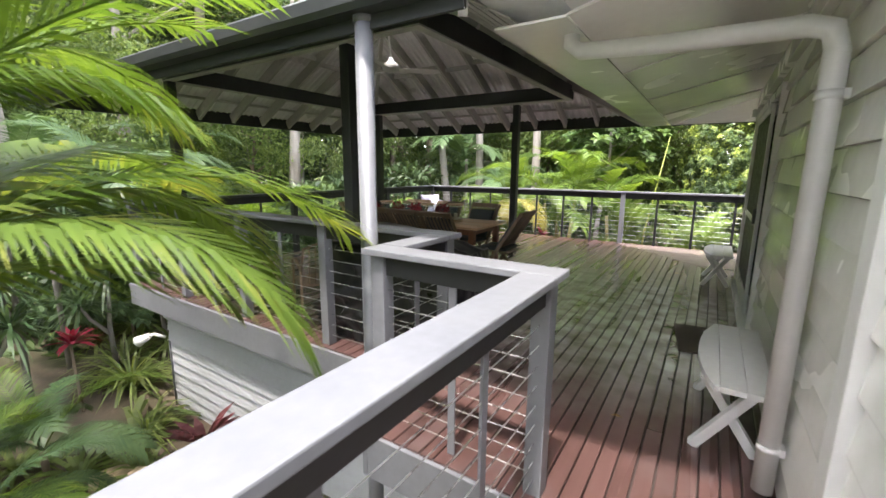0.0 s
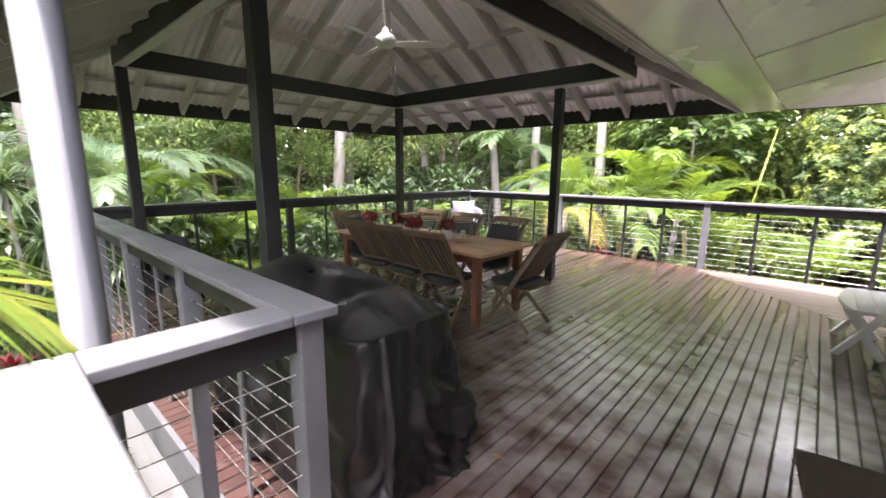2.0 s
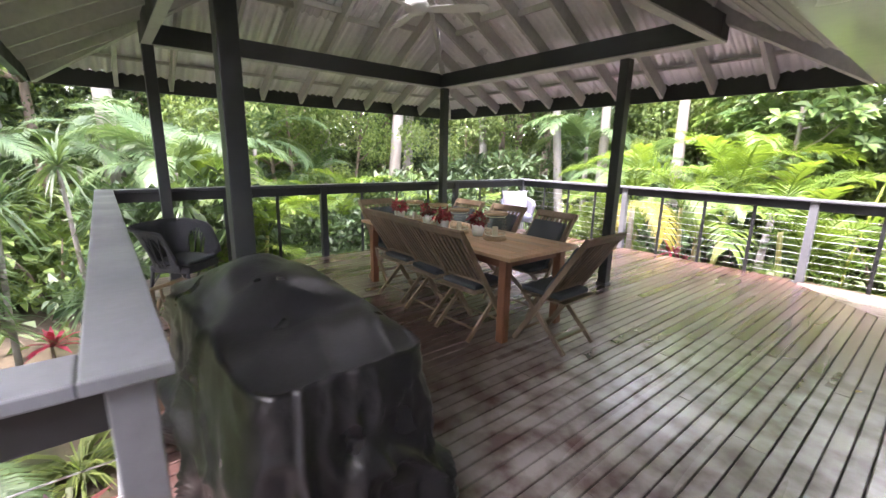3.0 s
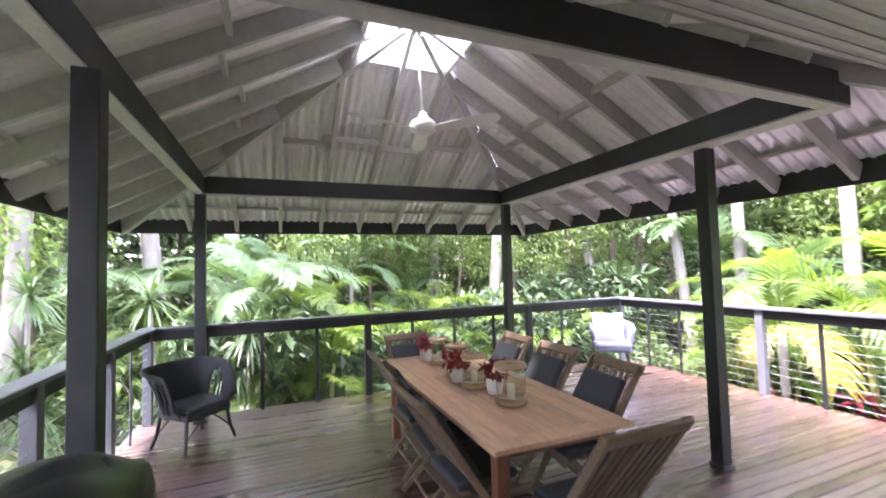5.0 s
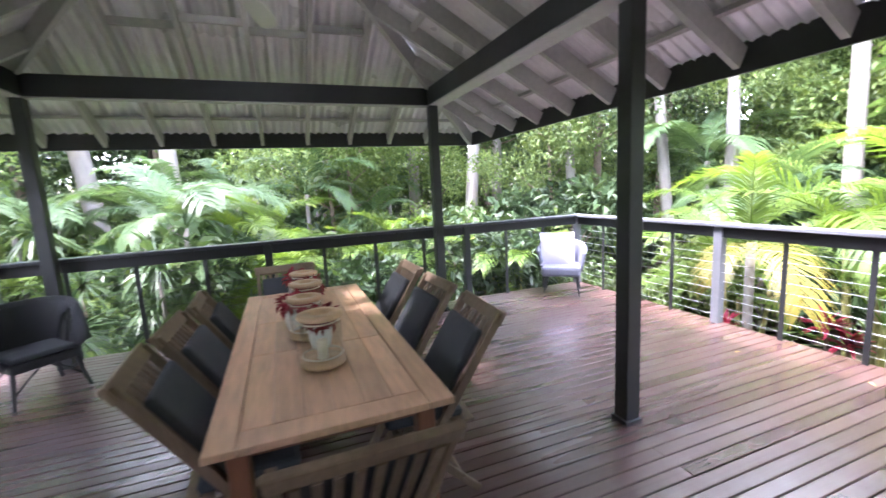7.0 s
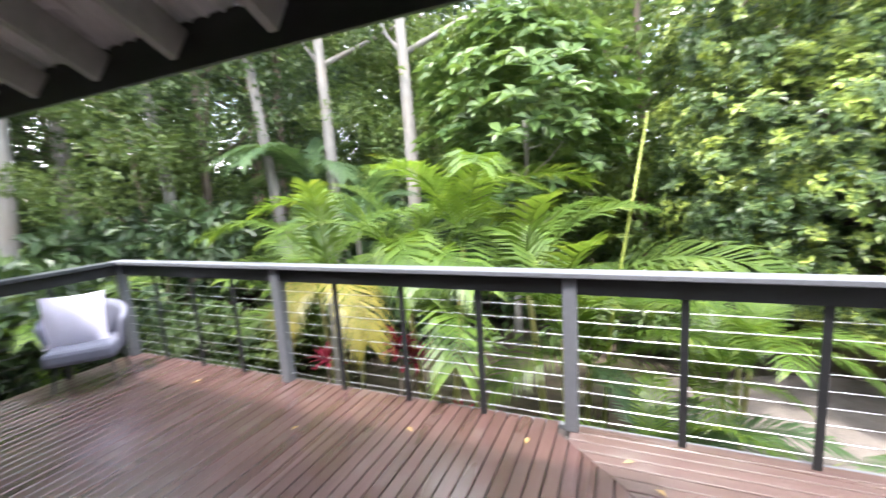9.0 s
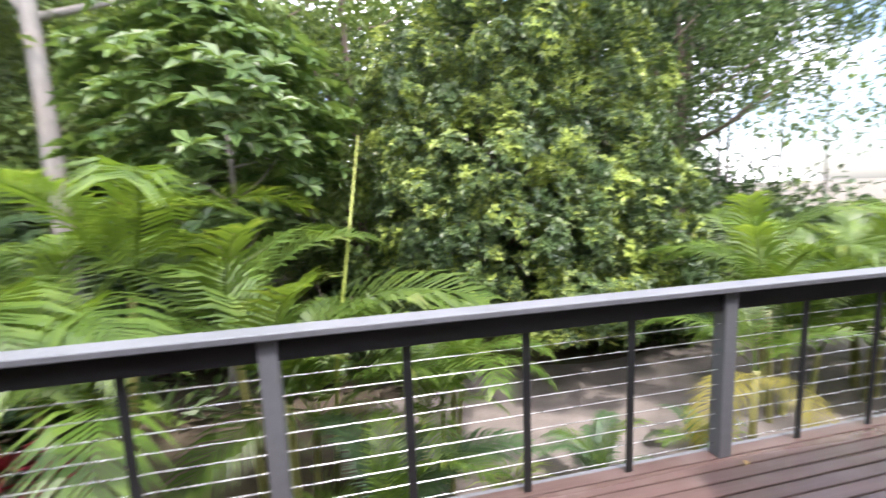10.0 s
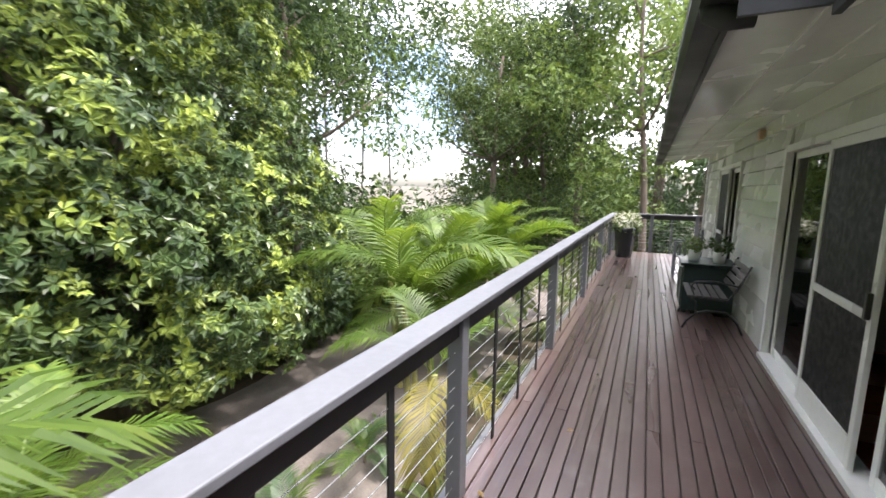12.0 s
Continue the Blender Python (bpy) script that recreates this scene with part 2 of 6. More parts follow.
M_CANE = mat("cane_stem", (0.25, 0.24, 0.085), 0.5, 0.3, 4.0, (1, 1, 2.5), 0.3, obj=0.4, stain=0.4, stain_color=(0.2, 0.24, 0.08))
M_POT = mat("black_glazed_pot", (0.02, 0.022, 0.023), 0.25, 0.2, 5.0, bump=0.05)
M_WPOT = mat("white_ceramic", (0.72, 0.72, 0.70), 0.35, 0.06, 5.0, bump=0.03)
M_GREENBOX = mat("dark_green_paint", (0.016, 0.032, 0.030), 0.35, 0.3, 5.0, bump=0.1)
M_ROCK = mat("sandstone", (0.36, 0.28, 0.19), 0.85, 0.3, 4.0, bump=0.8, obj=0.3)
M_LIDWOOD = mat("pale_lid_timber", (0.50, 0.34, 0.21), 0.5, 0.25, 8.0, (0.2, 1, 1), 0.15)
M_ROPE = mat("candle_wax", (0.72, 0.66, 0.54), 0.6, 0.1, 20.0)
M_RED = leaf_mat("red_petals", (0.17, 0.010, 0.022), (0.32, 0.03, 0.05), 0.2)
M_WHITEFL = leaf_mat("white_petals", (0.6, 0.62, 0.55), (0.8, 0.8, 0.76), 0.25)
L_MID = leaf_mat("leaf_mid", (0.028, 0.058, 0.020), (0.108, 0.168, 0.054), young=(0.20, 0.26, 0.085))
L_DARK = leaf_mat("leaf_dark", (0.019, 0.042, 0.018), (0.064, 0.108, 0.044), 0.22)
L_BRIGHT = leaf_mat("leaf_bright", (0.066, 0.118, 0.034), (0.165, 0.232, 0.068), 0.32)
L_UMB = leaf_mat("leaf_umbrella", (0.045, 0.088, 0.028), (0.118, 0.185, 0.058), 0.30, 0.4)
L_FIG = leaf_mat("leaf_fig", (0.026, 0.052, 0.020), (0.090, 0.138, 0.046), 0.24, 0.36, young=(0.28, 0.35, 0.075), young_at=0.74, full_at=0.55)
L_PALM = leaf_mat("leaf_palm", (0.062, 0.118, 0.018), (0.130, 0.205, 0.034), 0.42, 0.42, young=(0.24, 0.27, 0.06))
L_PALMD = leaf_mat("leaf_palm_deep", (0.045, 0.092, 0.040), (0.100, 0.165, 0.072), 0.36, 0.38)
L_YELLOW = leaf_mat("leaf_yellowed", (0.17, 0.155, 0.03), (0.25, 0.22, 0.05), 0.35)
L_CORD = leaf_mat("leaf_crimson", (0.17, 0.010, 0.03), (0.33, 0.03, 0.07), 0.35)
L_BROM = leaf_mat("leaf_wine", (0.055, 0.014, 0.018), (0.13, 0.03, 0.032), 0.2)
L_GRASS = leaf_mat("leaf_grass", (0.075, 0.118, 0.034), (0.165, 0.21, 0.06), 0.32)
L_LITTER = leaf_mat("fallen_leaf", (0.30, 0.20, 0.08), (0.42, 0.30, 0.14), 0.1)
M_STALK = mat("green_stalk", (0.28, 0.32, 0.06), 0.5, 0.2, 6.0, bump=0.1)


def ground_mat():
    m = mat("forest_floor", (0.075, 0.058, 0.038), 0.95, 0.45, 1.5, bump=0.8, stain=0.8, stain_color=(0.055, 0.085, 0.025))
    return m


M_GROUND = ground_mat()


def skylight_mat():
    m = bpy.data.materials.new("clear_polycarbonate")
    m.use_nodes = True
    n, l = m.node_tree.nodes, m.node_tree.links
    a = n.new("ShaderNodeBsdfTranslucent")
    a.inputs["Color"].default_value = (0.9, 0.92, 0.93, 1)
    t = n.new("ShaderNodeBsdfTransparent")
    mx = n.new("ShaderNodeMixShader")
    mx.inputs[0].default_value = 0.45
    l.new(a.outputs[0], mx.inputs[1])
    l.new(t.outputs[0], mx.inputs[2])
    l.new(mx.outputs[0], n["Material Output"].inputs["Surface"])
    return m


M_POLY = skylight_mat()


# ---- building helpers ----
def box(bm, x0, x1, y0, y1, z0, z1, bevel=0.0):
    vs = [bm.verts.new((x, y, z)) for x in (x0, x1) for y in (y0, y1) for z in (z0, z1)]
    fs = [bm.faces.new([vs[i] for i in f]) for f in ((0, 1, 3, 2), (4, 6, 7, 5), (0, 4, 5, 1), (2, 3, 7, 6), (0, 2, 6, 4), (1, 5, 7, 3))]
    if bevel:
        es = {e for f in fs for e in f.edges}
        bmesh.ops.bevel(bm, geom=list(es), offset=bevel, segments=2, affect="EDGES", profile=0.5)


def beam(bm, p, q, w, h, up=(0, 0, 1), bevel=0.0):
    """A bar of width w and height h from p to q, centred on that line."""
    p, q = Vector(p), Vector(q)
    d = (q - p).normalized()
    s = d.cross(Vector(up)).normalized()
    u = s.cross(d)
    a = [[bm.verts.new(c + s * (i * w / 2) + u * (j * h / 2)) for i, j in ((-1, -1), (1, -1), (1, 1), (-1, 1))] for c in (p, q)]
    fs = [bm.faces.new(a[0]), bm.faces.new(a[1][::-1])]
    for k in range(4):
        fs.append(bm.faces.new((a[0][k], a[1][k], a[1][(k + 1) % 4], a[0][(k + 1) % 4])))
    if bevel:
        es = {e for f in fs for e in f.edges}
        bmesh.ops.bevel(bm, geom=list(es), offset=bevel, segments=2, affect="EDGES", profile=0.5)


def tube(bm, pts, radii, seg=8, cap=True):
    pts = [Vector(p) for p in pts]
    if not isinstance(radii, (list, tuple)):
        radii = [radii] * len(pts)
    rings = []
    ref = Vector((0.31, 0.17, 0.93))
    for i, p in enumerate(pts):
        d = (pts[min(i + 1, len(pts) - 1)] - pts[max(i - 1, 0)]).normalized()
        if abs(d.dot(ref)) > 0.95:
            ref = Vector((0.9, 0.3, 0.1))
        s = d.cross(ref).normalized()
        u = s.cross(d)
        rings.append([bm.verts.new(p + (s * math.cos(a) + u * math.sin(a)) * radii[i]) for a in (2 * math.pi * k / seg for k in range(seg))])
    for a, b in zip(rings, rings[1:]):
        for k in range(seg):
            f = bm.faces.new((a[k], a[(k + 1) % seg], b[(k + 1) % seg], b[k]))
            f.smooth = True
    if cap:
        bm.faces.new(rings[0][::-1])
        bm.faces.new(rings[-1])


def lathe(bm, profile, seg=20, at=(0, 0, 0)):
    rings = []
    for r, z in profile:
        rings.append([bm.verts.new((at[0] + r * math.cos(a), at[1] + r * math.sin(a), at[2] + z)) for a in (2 * math.pi * k / seg for k in range(seg))])
    for a, b in zip(rings, rings[1:]):
        for k in range(seg):
            f = bm.faces.new((a[k], a[(k + 1) % seg], b[(k + 1) % seg], b[k]))
            f.smooth = True


def mesh_of(name, bm, material):
    bmesh.ops.recalc_face_normals(bm, faces=bm.faces)
    me = bpy.data.meshes.new(name)
    bm.to_mesh(me)
    bm.free()
    me.materials.append(material)
    return me


def part(name, bm, material, parent, label=""):
    ob = new(name, mesh_of(name, bm, material))
    ob.parent = parent
    if label:
        tagged(ob, label)
    return ob


def thing(name, label, category, at=(0, 0, 0), turn=0, group="", kind=""):
    ob = new(name)
    ob.matrix_basis = pose(*at, 0, 0, turn)
    return tagged(ob, label, category, group, kind)


def single(name, bm, material, label, category, kind="", group="", at=(0, 0, 0), turn=0):
    ob = new(name, mesh_of(name, bm, material))
    ob.matrix_basis = pose(*at, 0, 0, turn)
    return tagged(ob, label, category, group, kind)


def raw_mesh(name, verts, faces, material, smooth=False):
    me = bpy.data.meshes.new(name)
    me.from_pydata([tuple(v) for v in verts], [], faces)
    me.materials.append(material)
    if smooth:
        me.polygons.foreach_set("use_smooth", [True] * len(me.polygons))
    return me

# ---- plan ----
RX_W, RY_N, RY_S, RX_E = -6.38, 9.45, 2.30, 12.40   # rail lines
WALL_X, WALL_Y = 0.52, 7.35                          # house faces
GX0, GX1, GY0, GY1 = -6.22, -2.06, 2.85, 7.00        # pavilion beam square
CX, CY = (GX0 + GX1) / 2, (GY0 + GY1) / 2
APEX, SLOPE, HALF = 4.21, 0.5476, 3.15
EAVE_Z, EAVE_OUT, SOFFIT_WALL_Z = 2.30, 1.12, 2.56
GROUND_Z = -1.75


def ground_height(x, y):
    h = GROUND_Z + 0.25 * noise.noise(Vector((x * 0.11, y * 0.11, 0.3))) + 0.08 * noise.noise(Vector((x * 0.5, y * 0.5, 2.0)))
    d = math.hypot(x + 1, y - 6)
    if d > 18:
        h += (d - 18) * 0.035 if y < 14 or x < -6 else -(d - 18) * 0.05
    if d > 140:
        h += (d - 140) * 0.06
    return h


# ground: one sheet, fine near the house and coarse to the horizon
steps = [s * 1.0 for s in range(0, 30)] + [32, 36, 42, 50, 65, 90, 130, 200, 320, 520, 900, 1600]
axis = sorted({-s for s in steps} | set(steps))
gv, gf = [], []
for j, yy in enumerate(axis):
    for i, xx in enumerate(axis):
        gv.append((xx - 1, yy + 6, min(ground_height(xx - 1, yy + 6), 14)))
n_ax = len(axis)
for j in range(n_ax - 1):
    for i in range(n_ax - 1):
        gf.append((j * n_ax + i, j * n_ax + i + 1, (j + 1) * n_ax + i + 1, (j + 1) * n_ax + i))
tagged(new("ground", raw_mesh("ground", gv, gf, M_GROUND, True)), "dark leaf-littered forest floor with patches of moss", "ground", kind="structure")

# gravel drive north of the deck, laid on the ground
dv, df = [], []
for i in range(41):
    x = -1.0 + i * 0.7
    mid = 12.3 + 0.04 * (x - 4) + 0.5 * math.sin(x * 0.25)
    for k in range(7):
        y = mid + (k - 3) * (0.62 + 0.06 * math.sin(x * 1.3 + k))
        dv.append((x, y, max(ground_height(x, y), GROUND_Z - 0.2) + 0.10 + 0.02 * noise.noise(Vector((x, y, 5)))))
for i in range(40):
    for k in range(6):
        a = i * 7 + k
        df.append((a, a + 7, a + 8, a + 1))
tagged(new("driveway", raw_mesh("driveway", dv, df, M_GRAVEL, True)), "pale grey-brown gravel driveway below the deck", "driveway", kind="structure")

# flat dark sheets added under the boards, standing in for shade in the gaps
bm = bmesh.new()
box(bm, RX_W - 0.05, WALL_X, RY_S - 0.07, RY_N + 0.05, -0.09, -0.045)
box(bm, -1.48, WALL_X, 1.56, RY_S - 0.075, -0.09, -0.045)
box(bm, -0.53, WALL_X, -2.5, 1.555, -0.09, -0.045)
box(bm, WALL_X + 0.005, RX_E, WALL_Y, RY_N + 0.05, -0.09, -0.045)
single("deck_frame", bm, M_JOIST, "dark sheet added under the deck boards to keep the gaps dark", "deck frame", "structure")

# outer bearers of the deck, painted grey
for (x0, x1, y0, y1) in ((RX_W - 0.09, -1.50, RY_S - 0.115, RY_S - 0.072), (-1.525, -1.485, 1.52, RY_S - 0.12), (-1.48, -0.57, 1.515, 1.557),
                         (-0.572, -0.532, -2.5, 1.51), (RX_W - 0.10, RX_W - 0.053, RY_S - 0.07, RY_N + 0.05), (RX_W - 0.09, RX_E, RY_N + 0.053, RY_N + 0.095)):
    bm = bmesh.new()
    box(bm, x0, x1, y0, y1, -0.30, -0.015, 0.004)
    single("fascia_board", bm, M_RAIL, "grey painted timber edge board of the deck", "fascia board", "structure")

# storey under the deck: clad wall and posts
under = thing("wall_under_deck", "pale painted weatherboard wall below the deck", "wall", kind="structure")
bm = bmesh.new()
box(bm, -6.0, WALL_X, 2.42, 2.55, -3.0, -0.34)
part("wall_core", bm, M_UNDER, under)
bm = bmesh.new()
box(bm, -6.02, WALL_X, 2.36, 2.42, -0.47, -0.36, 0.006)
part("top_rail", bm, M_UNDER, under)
for x, y in ((-6.3, 5.0), (-6.3, 9.3), (-3.5, 9.3), (-0.2, 9.3), (3.5, 9.3), (7.5, 9.3), (12.2, 9.3), (-3.5, 5.5), (12.2, 7.5)):
    bm = bmesh.new()
    box(bm, x - 0.06, x + 0.06, y - 0.06, y + 0.06, -2.6, -0.09, 0.006)
    single("deck_stump", bm, M_CHAR, "dark painted post that carries the deck", "post", "structure")

# ---- house ----
WALL_TOP = 2.70


def wall_box(bm, axis_, at, thick, a0, a1, z0, z1):
    if axis_ == "x":
        box(bm, at, at + thick, a0, a1, z0, z1)
    else:
        box(bm, a0, a1, at - thick, at, z0, z1)


DOOR_W = (4.50, 6.95, 2.20)      # west sliding door: y from, y to, head
DOOR_N = (1.20, 4.54, 2.14)      # north sliding door: x from, x to, head
DOOR_N2 = (6.90, 8.90, 2.14)
wall_w = thing("wall_west", "pale weatherboard house wall with glossy paint", "wall", kind="structure")
bm = bmesh.new()
for a0, a1, z0, z1 in ((-2.5, DOOR_W[0], -0.3, WALL_TOP), (DOOR_W[1], WALL_Y - 0.12, -0.3, WALL_TOP), (DOOR_W[0], DOOR_W[1], DOOR_W[2], WALL_TOP), (DOOR_W[0], DOOR_W[1], -0.3, -0.002)):
    wall_box(bm, "x", WALL_X + 0.03, 0.12, a0, a1, z0, z1)
part("wall_core", bm, M_CLAD, wall_w)
wall_n = thing("wall_north", "pale weatherboard house wall along the verandah", "wall", kind="structure")
bm = bmesh.new()
for a0, a1, z0, z1 in ((WALL_X + 0.03, DOOR_N[0], -0.3, WALL_TOP), (DOOR_N[1], DOOR_N2[0], -0.3, WALL_TOP), (DOOR_N2[1], 11.0, -0.3, WALL_TOP), (DOOR_N[0], DOOR_N[1], DOOR_N[2], WALL_TOP),
                       (DOOR_N2[0], DOOR_N2[1], DOOR_N2[2], WALL_TOP), (DOOR_N[0], DOOR_N[1], -0.3, -0.002), (DOOR_N2[0], DOOR_N2[1], -0.3, -0.002)):
    wall_box(bm, "y", WALL_Y - 0.03, 0.12, a0, a1, z0, z1)
part("wall_core", bm, M_CLAD, wall_n)

# rooms behind the doors
bm = bmesh.new()
box(bm, 0.62, 10.9, 2.0, 7.19, -0.12, -0.02)
single("floor_inside", bm, M_INTFLOOR, "dark red polished timber floor indoors", "floor", "structure")
bm = bmesh.new()
box(bm, 0.62, 10.9, 1.9, 2.0, -0.1, 2.6)
box(bm, 10.9, 11.0, 1.9, 7.19, -0.3, 2.7)
box(bm, 5.4, 5.5, 2.0, 7.19, -0.02, 2.6)
single("wall_inside", bm, M_INT, "plain plaster walls indoors", "wall", "structure")
bm = bmesh.new()
box(bm, 0.50, 11.0, 1.0, 7.2, 2.60, 2.66)
single("ceiling_inside", bm, M_INT, "plain flat ceiling indoors", "ceiling", "structure")

# trims
for (x0, x1, y0, y1, z0, z1) in ((WALL_X - 0.035, WALL_X + 0.03, 1.45, 1.57, -0.02, 2.58), (WALL_X - 0.02, WALL_X + 0.03, WALL_Y - 0.10, WALL_Y + 0.004, -0.02, 2.56),
                                 (WALL_X + 0.033, WALL_X + 0.12, WALL_Y - 0.03, WALL_Y + 0.02, -0.02, 2.56), (10.92, 11.04, WALL_Y - 0.03, WALL_Y + 0.03, -0.02, 2.56)):
    bm = bmesh.new()
    box(bm, x0, x1, y0, y1, z0, z1, 0.004)
    single("corner_trim", bm, M_WHITE, "white painted vertical corner board", "trim", "structure")
for (x0, x1, y0, y1) in ((WALL_X - 0.03, WALL_X + 0.03, -2.5, WALL_Y - 0.11), (WALL_X + 0.13, 10.9, WALL_Y - 0.03, WALL_Y + 0.03)):
    bm = bmesh.new()
    box(bm, x0, x1, y0, y1, 2.40, 2.555, 0.005)
    single("frieze_board", bm, M_SOFFIT, "pale frieze board under the soffit", "trim", "structure")


def slider(name, along, a0, a1, head, panels, label):
    """A sliding door in a wall; along 'x' lies in the north wall, 'y' in the west wall. panels: (from, to, kind, track)."""
    d = thing(name, label, "sliding door", kind="structure")

    def put(bm, u0, u1, v0, v1, z0, z1, bev=0.004):
        if along == "y":
            box(bm, WALL_X + v0, WALL_X + v1, u0, u1, z0, z1, bev)
        else:
            box(bm, u0, u1, WALL_Y - v1, WALL_Y - v0, z0, z1, bev)
    bm = bmesh.new()
    put(bm, a0 - 0.07, a0, -0.035, 0.10, 0.0, head + 0.07)
    put(bm, a1, a1 + 0.07, -0.035, 0.10, 0.0, head + 0.07)
    put(bm, a0 + 0.001, a1 - 0.001, -0.034, 0.10, head, head + 0.07)
    part("frame", bm, M_ALU, d)
    bm = bmesh.new()
    put(bm, a0 + 0.001, a1 - 0.001, -0.07, 0.11, 0.0, 0.045)
    part("sill", bm, M_ALU, d)
    for p0, p1, kind, track in panels:
        w = 0.06
        bm = bmesh.new()
        v0, v1 = track, track + 0.032
        put(bm, p0, p0 + w, v0, v1, 0.046, head - 0.001)
        put(bm, p1 - w, p1, v0, v1, 0.046, head - 0.001)
        put(bm, p0 + w, p1 - w, v0, v1, 0.046, 0.13 if kind == "glass" else 0.24)
        put(bm, p0 + w, p1 - w, v0, v1, head - 0.07, head - 0.001)
        if kind == "screen":
            put(bm, p0 + w, p1 - w, v0 + 0.002, v1 - 0.002, 0.98, 1.04)
        leaf = part("door_leaf", bm, M_ALU, d)
        bm = bmesh.new()
        put(bm, p0 + w, p1 - w, track + 0.013, track + 0.019, 0.131 if kind == "glass" else 0.241, head - 0.071, 0)
        pane = part("screen" if kind == "screen" else "pane", bm, M_SCREEN if kind == "screen" else M_DARKGLASS, leaf, "black insect mesh" if kind == "screen" else "")
        pane.visible_shadow = kind == "screen"
        bm = bmesh.new()
        put(bm, p0 + 0.012, p0 + 0.048, v0 - 0.03, v0 - 0.001, 1.0, 1.16, 0.004)
        part("handle", bm, M_BLACKSTEEL, leaf, "black pull handle")
    return d


slider("door_1", "y", *DOOR_W, [(5.22, 6.94, "screen", -0.02), (5.28, 6.90, "glass", 0.045)], "white sliding door with a black insect screen, standing half open")
slider("door_2", "x", *DOOR_N, [(2.40, 3.44, "screen", -0.02), (3.40, 4.53, "glass", 0.045), (1.21, 2.30, "glass", 0.045)], "white sliding door with glass and a black insect screen")
slider("door_3", "x", *DOOR_N2, [(6.91, 7.93, "glass", 0.045), (7.87, 8.89, "screen", -0.02)], "white sliding door with glass and dark screen")

# soffits of the house, raked, meeting on a hip at the corner
EX, EY, EYW, NX0 = WALL_X - EAVE_OUT, WALL_Y + 1.0, WALL_Y + 0.74, 1.0
EZN = 2.46           # eave of the verandah, higher than the west one


def slab(bm, quad, thick=0.012):
    lo = [bm.verts.new(p) for p in quad]
    hi = [bm.verts.new((p[0], p[1], p[2] + thick)) for p in quad]
    bm.faces.new(lo)
    bm.faces.new(hi[::-1])
    for k in range(len(quad)):
        bm.faces.new((lo[k], hi[k], hi[(k + 1) % len(quad)], lo[(k + 1) % len(quad)]))


soffit = thing("soffit", "pale raked soffit sheets with cover strips", "soffit", kind="structure")
cuts = [2.1, 3.6, 5.1, 6.6]
quads = [((EX, y0 + 0.003, EAVE_Z), (WALL_X, y0 + 0.003, SOFFIT_WALL_Z), (WALL_X, y1 - 0.003, SOFFIT_WALL_Z), (EX, y1 - 0.003, EAVE_Z)) for y0, y1 in zip(cuts, cuts[1:])]
quads.append(((EX, 6.603, EAVE_Z), (WALL_X, 6.603, SOFFIT_WALL_Z), (WALL_X, WALL_Y, SOFFIT_WALL_Z), (EX, EYW, EAVE_Z)))
xs = [2.6, 4.8, 7.0, 9.2, 11.2]
quads.append(((EX + 0.004, EYW, EAVE_Z), (WALL_X + 0.004, WALL_Y, SOFFIT_WALL_Z), (NX0, WALL_Y, SOFFIT_WALL_Z), (NX0, EYW, EAVE_Z)))
quads.append(((NX0 + 0.004, EY, EZN), (NX0 + 0.004, WALL_Y, SOFFIT_WALL_Z), (2.597, WALL_Y, SOFFIT_WALL_Z), (2.597, EY, EZN)))
quads += [((x0 + 0.003, EY, EZN), (x0 + 0.003, WALL_Y, SOFFIT_WALL_Z), (x1 - 0.003, WALL_Y, SOFFIT_WALL_Z), (x1 - 0.003, EY, EZN)) for x0, x1 in zip(xs, xs[1:])]
for quad in quads:
    bm = bmesh.new()
    slab(bm, quad)
    part("panel", bm, M_SOFFIT, soffit)
bm = bmesh.new()
for x0, x1, z in ((EX - 0.40, EX - 0.004, EAVE_Z - 0.01),):
    slab(bm, ((x0, 2.1, z), (x1, 2.1, z), (x1, EYW - 0.05, z), (x0, EYW - 0.05, z)))
single("box_gutter_lining", bm, M_SOFFIT, "pale flat lining between the two roofs", "soffit", "structure")
for y in cuts[1:]:
    bm = bmesh.new()
    beam(bm, (EX, y, EAVE_Z - 0.004), (WALL_X, y, SOFFIT_WALL_Z - 0.004), 0.035, 0.012)
    single("cover_strip", bm, M_SOFFIT, "thin pale cover strip on the soffit", "trim", "structure")
for yy, zz in ((WALL_Y + 0.33, SOFFIT_WALL_Z - 0.033), (WALL_Y + 0.62, SOFFIT_WALL_Z - 0.062)):
    bm = bmesh.new()
    beam(bm, (NX0 + 0.01, yy, zz - 0.006), (11.0, yy, zz - 0.006), 0.04, 0.016)
    single("cover_strip", bm, M_SOFFIT, "thin pale cover strip on the soffit", "trim", "structure")
# roof over the house
bm = bmesh.new()
slab(bm, ((CX + HALF - 0.15, 1.75, EAVE_Z + 0.19), (EX + 0.06, 1.75, EAVE_Z + 0.135), (EX + 0.06, EYW - 0.02, EAVE_Z + 0.135), (CX + HALF - 0.15, CY + HALF, EAVE_Z + 0.19)), 0.02)
single("valley_tray", bm, M_TIN, "metal valley tray between the two roofs", "roof", "structure")
bm = bmesh.new()
slab(bm, ((EX - 0.02, 2.05, EAVE_Z + 0.14), (4.6, 2.05, 4.4), (4.6, 3.2, 4.4), (EX - 0.02, EYW + 0.02, EAVE_Z + 0.14)), 0.05)
slab(bm, ((NX0, EY + 0.02, EZN + 0.10), (NX0, EYW + 0.02, EZN + 0.18), (4.6, 3.2, 4.401), (11.3, 3.2, 4.4), (11.3, EY + 0.02, EZN + 0.10)), 0.05)
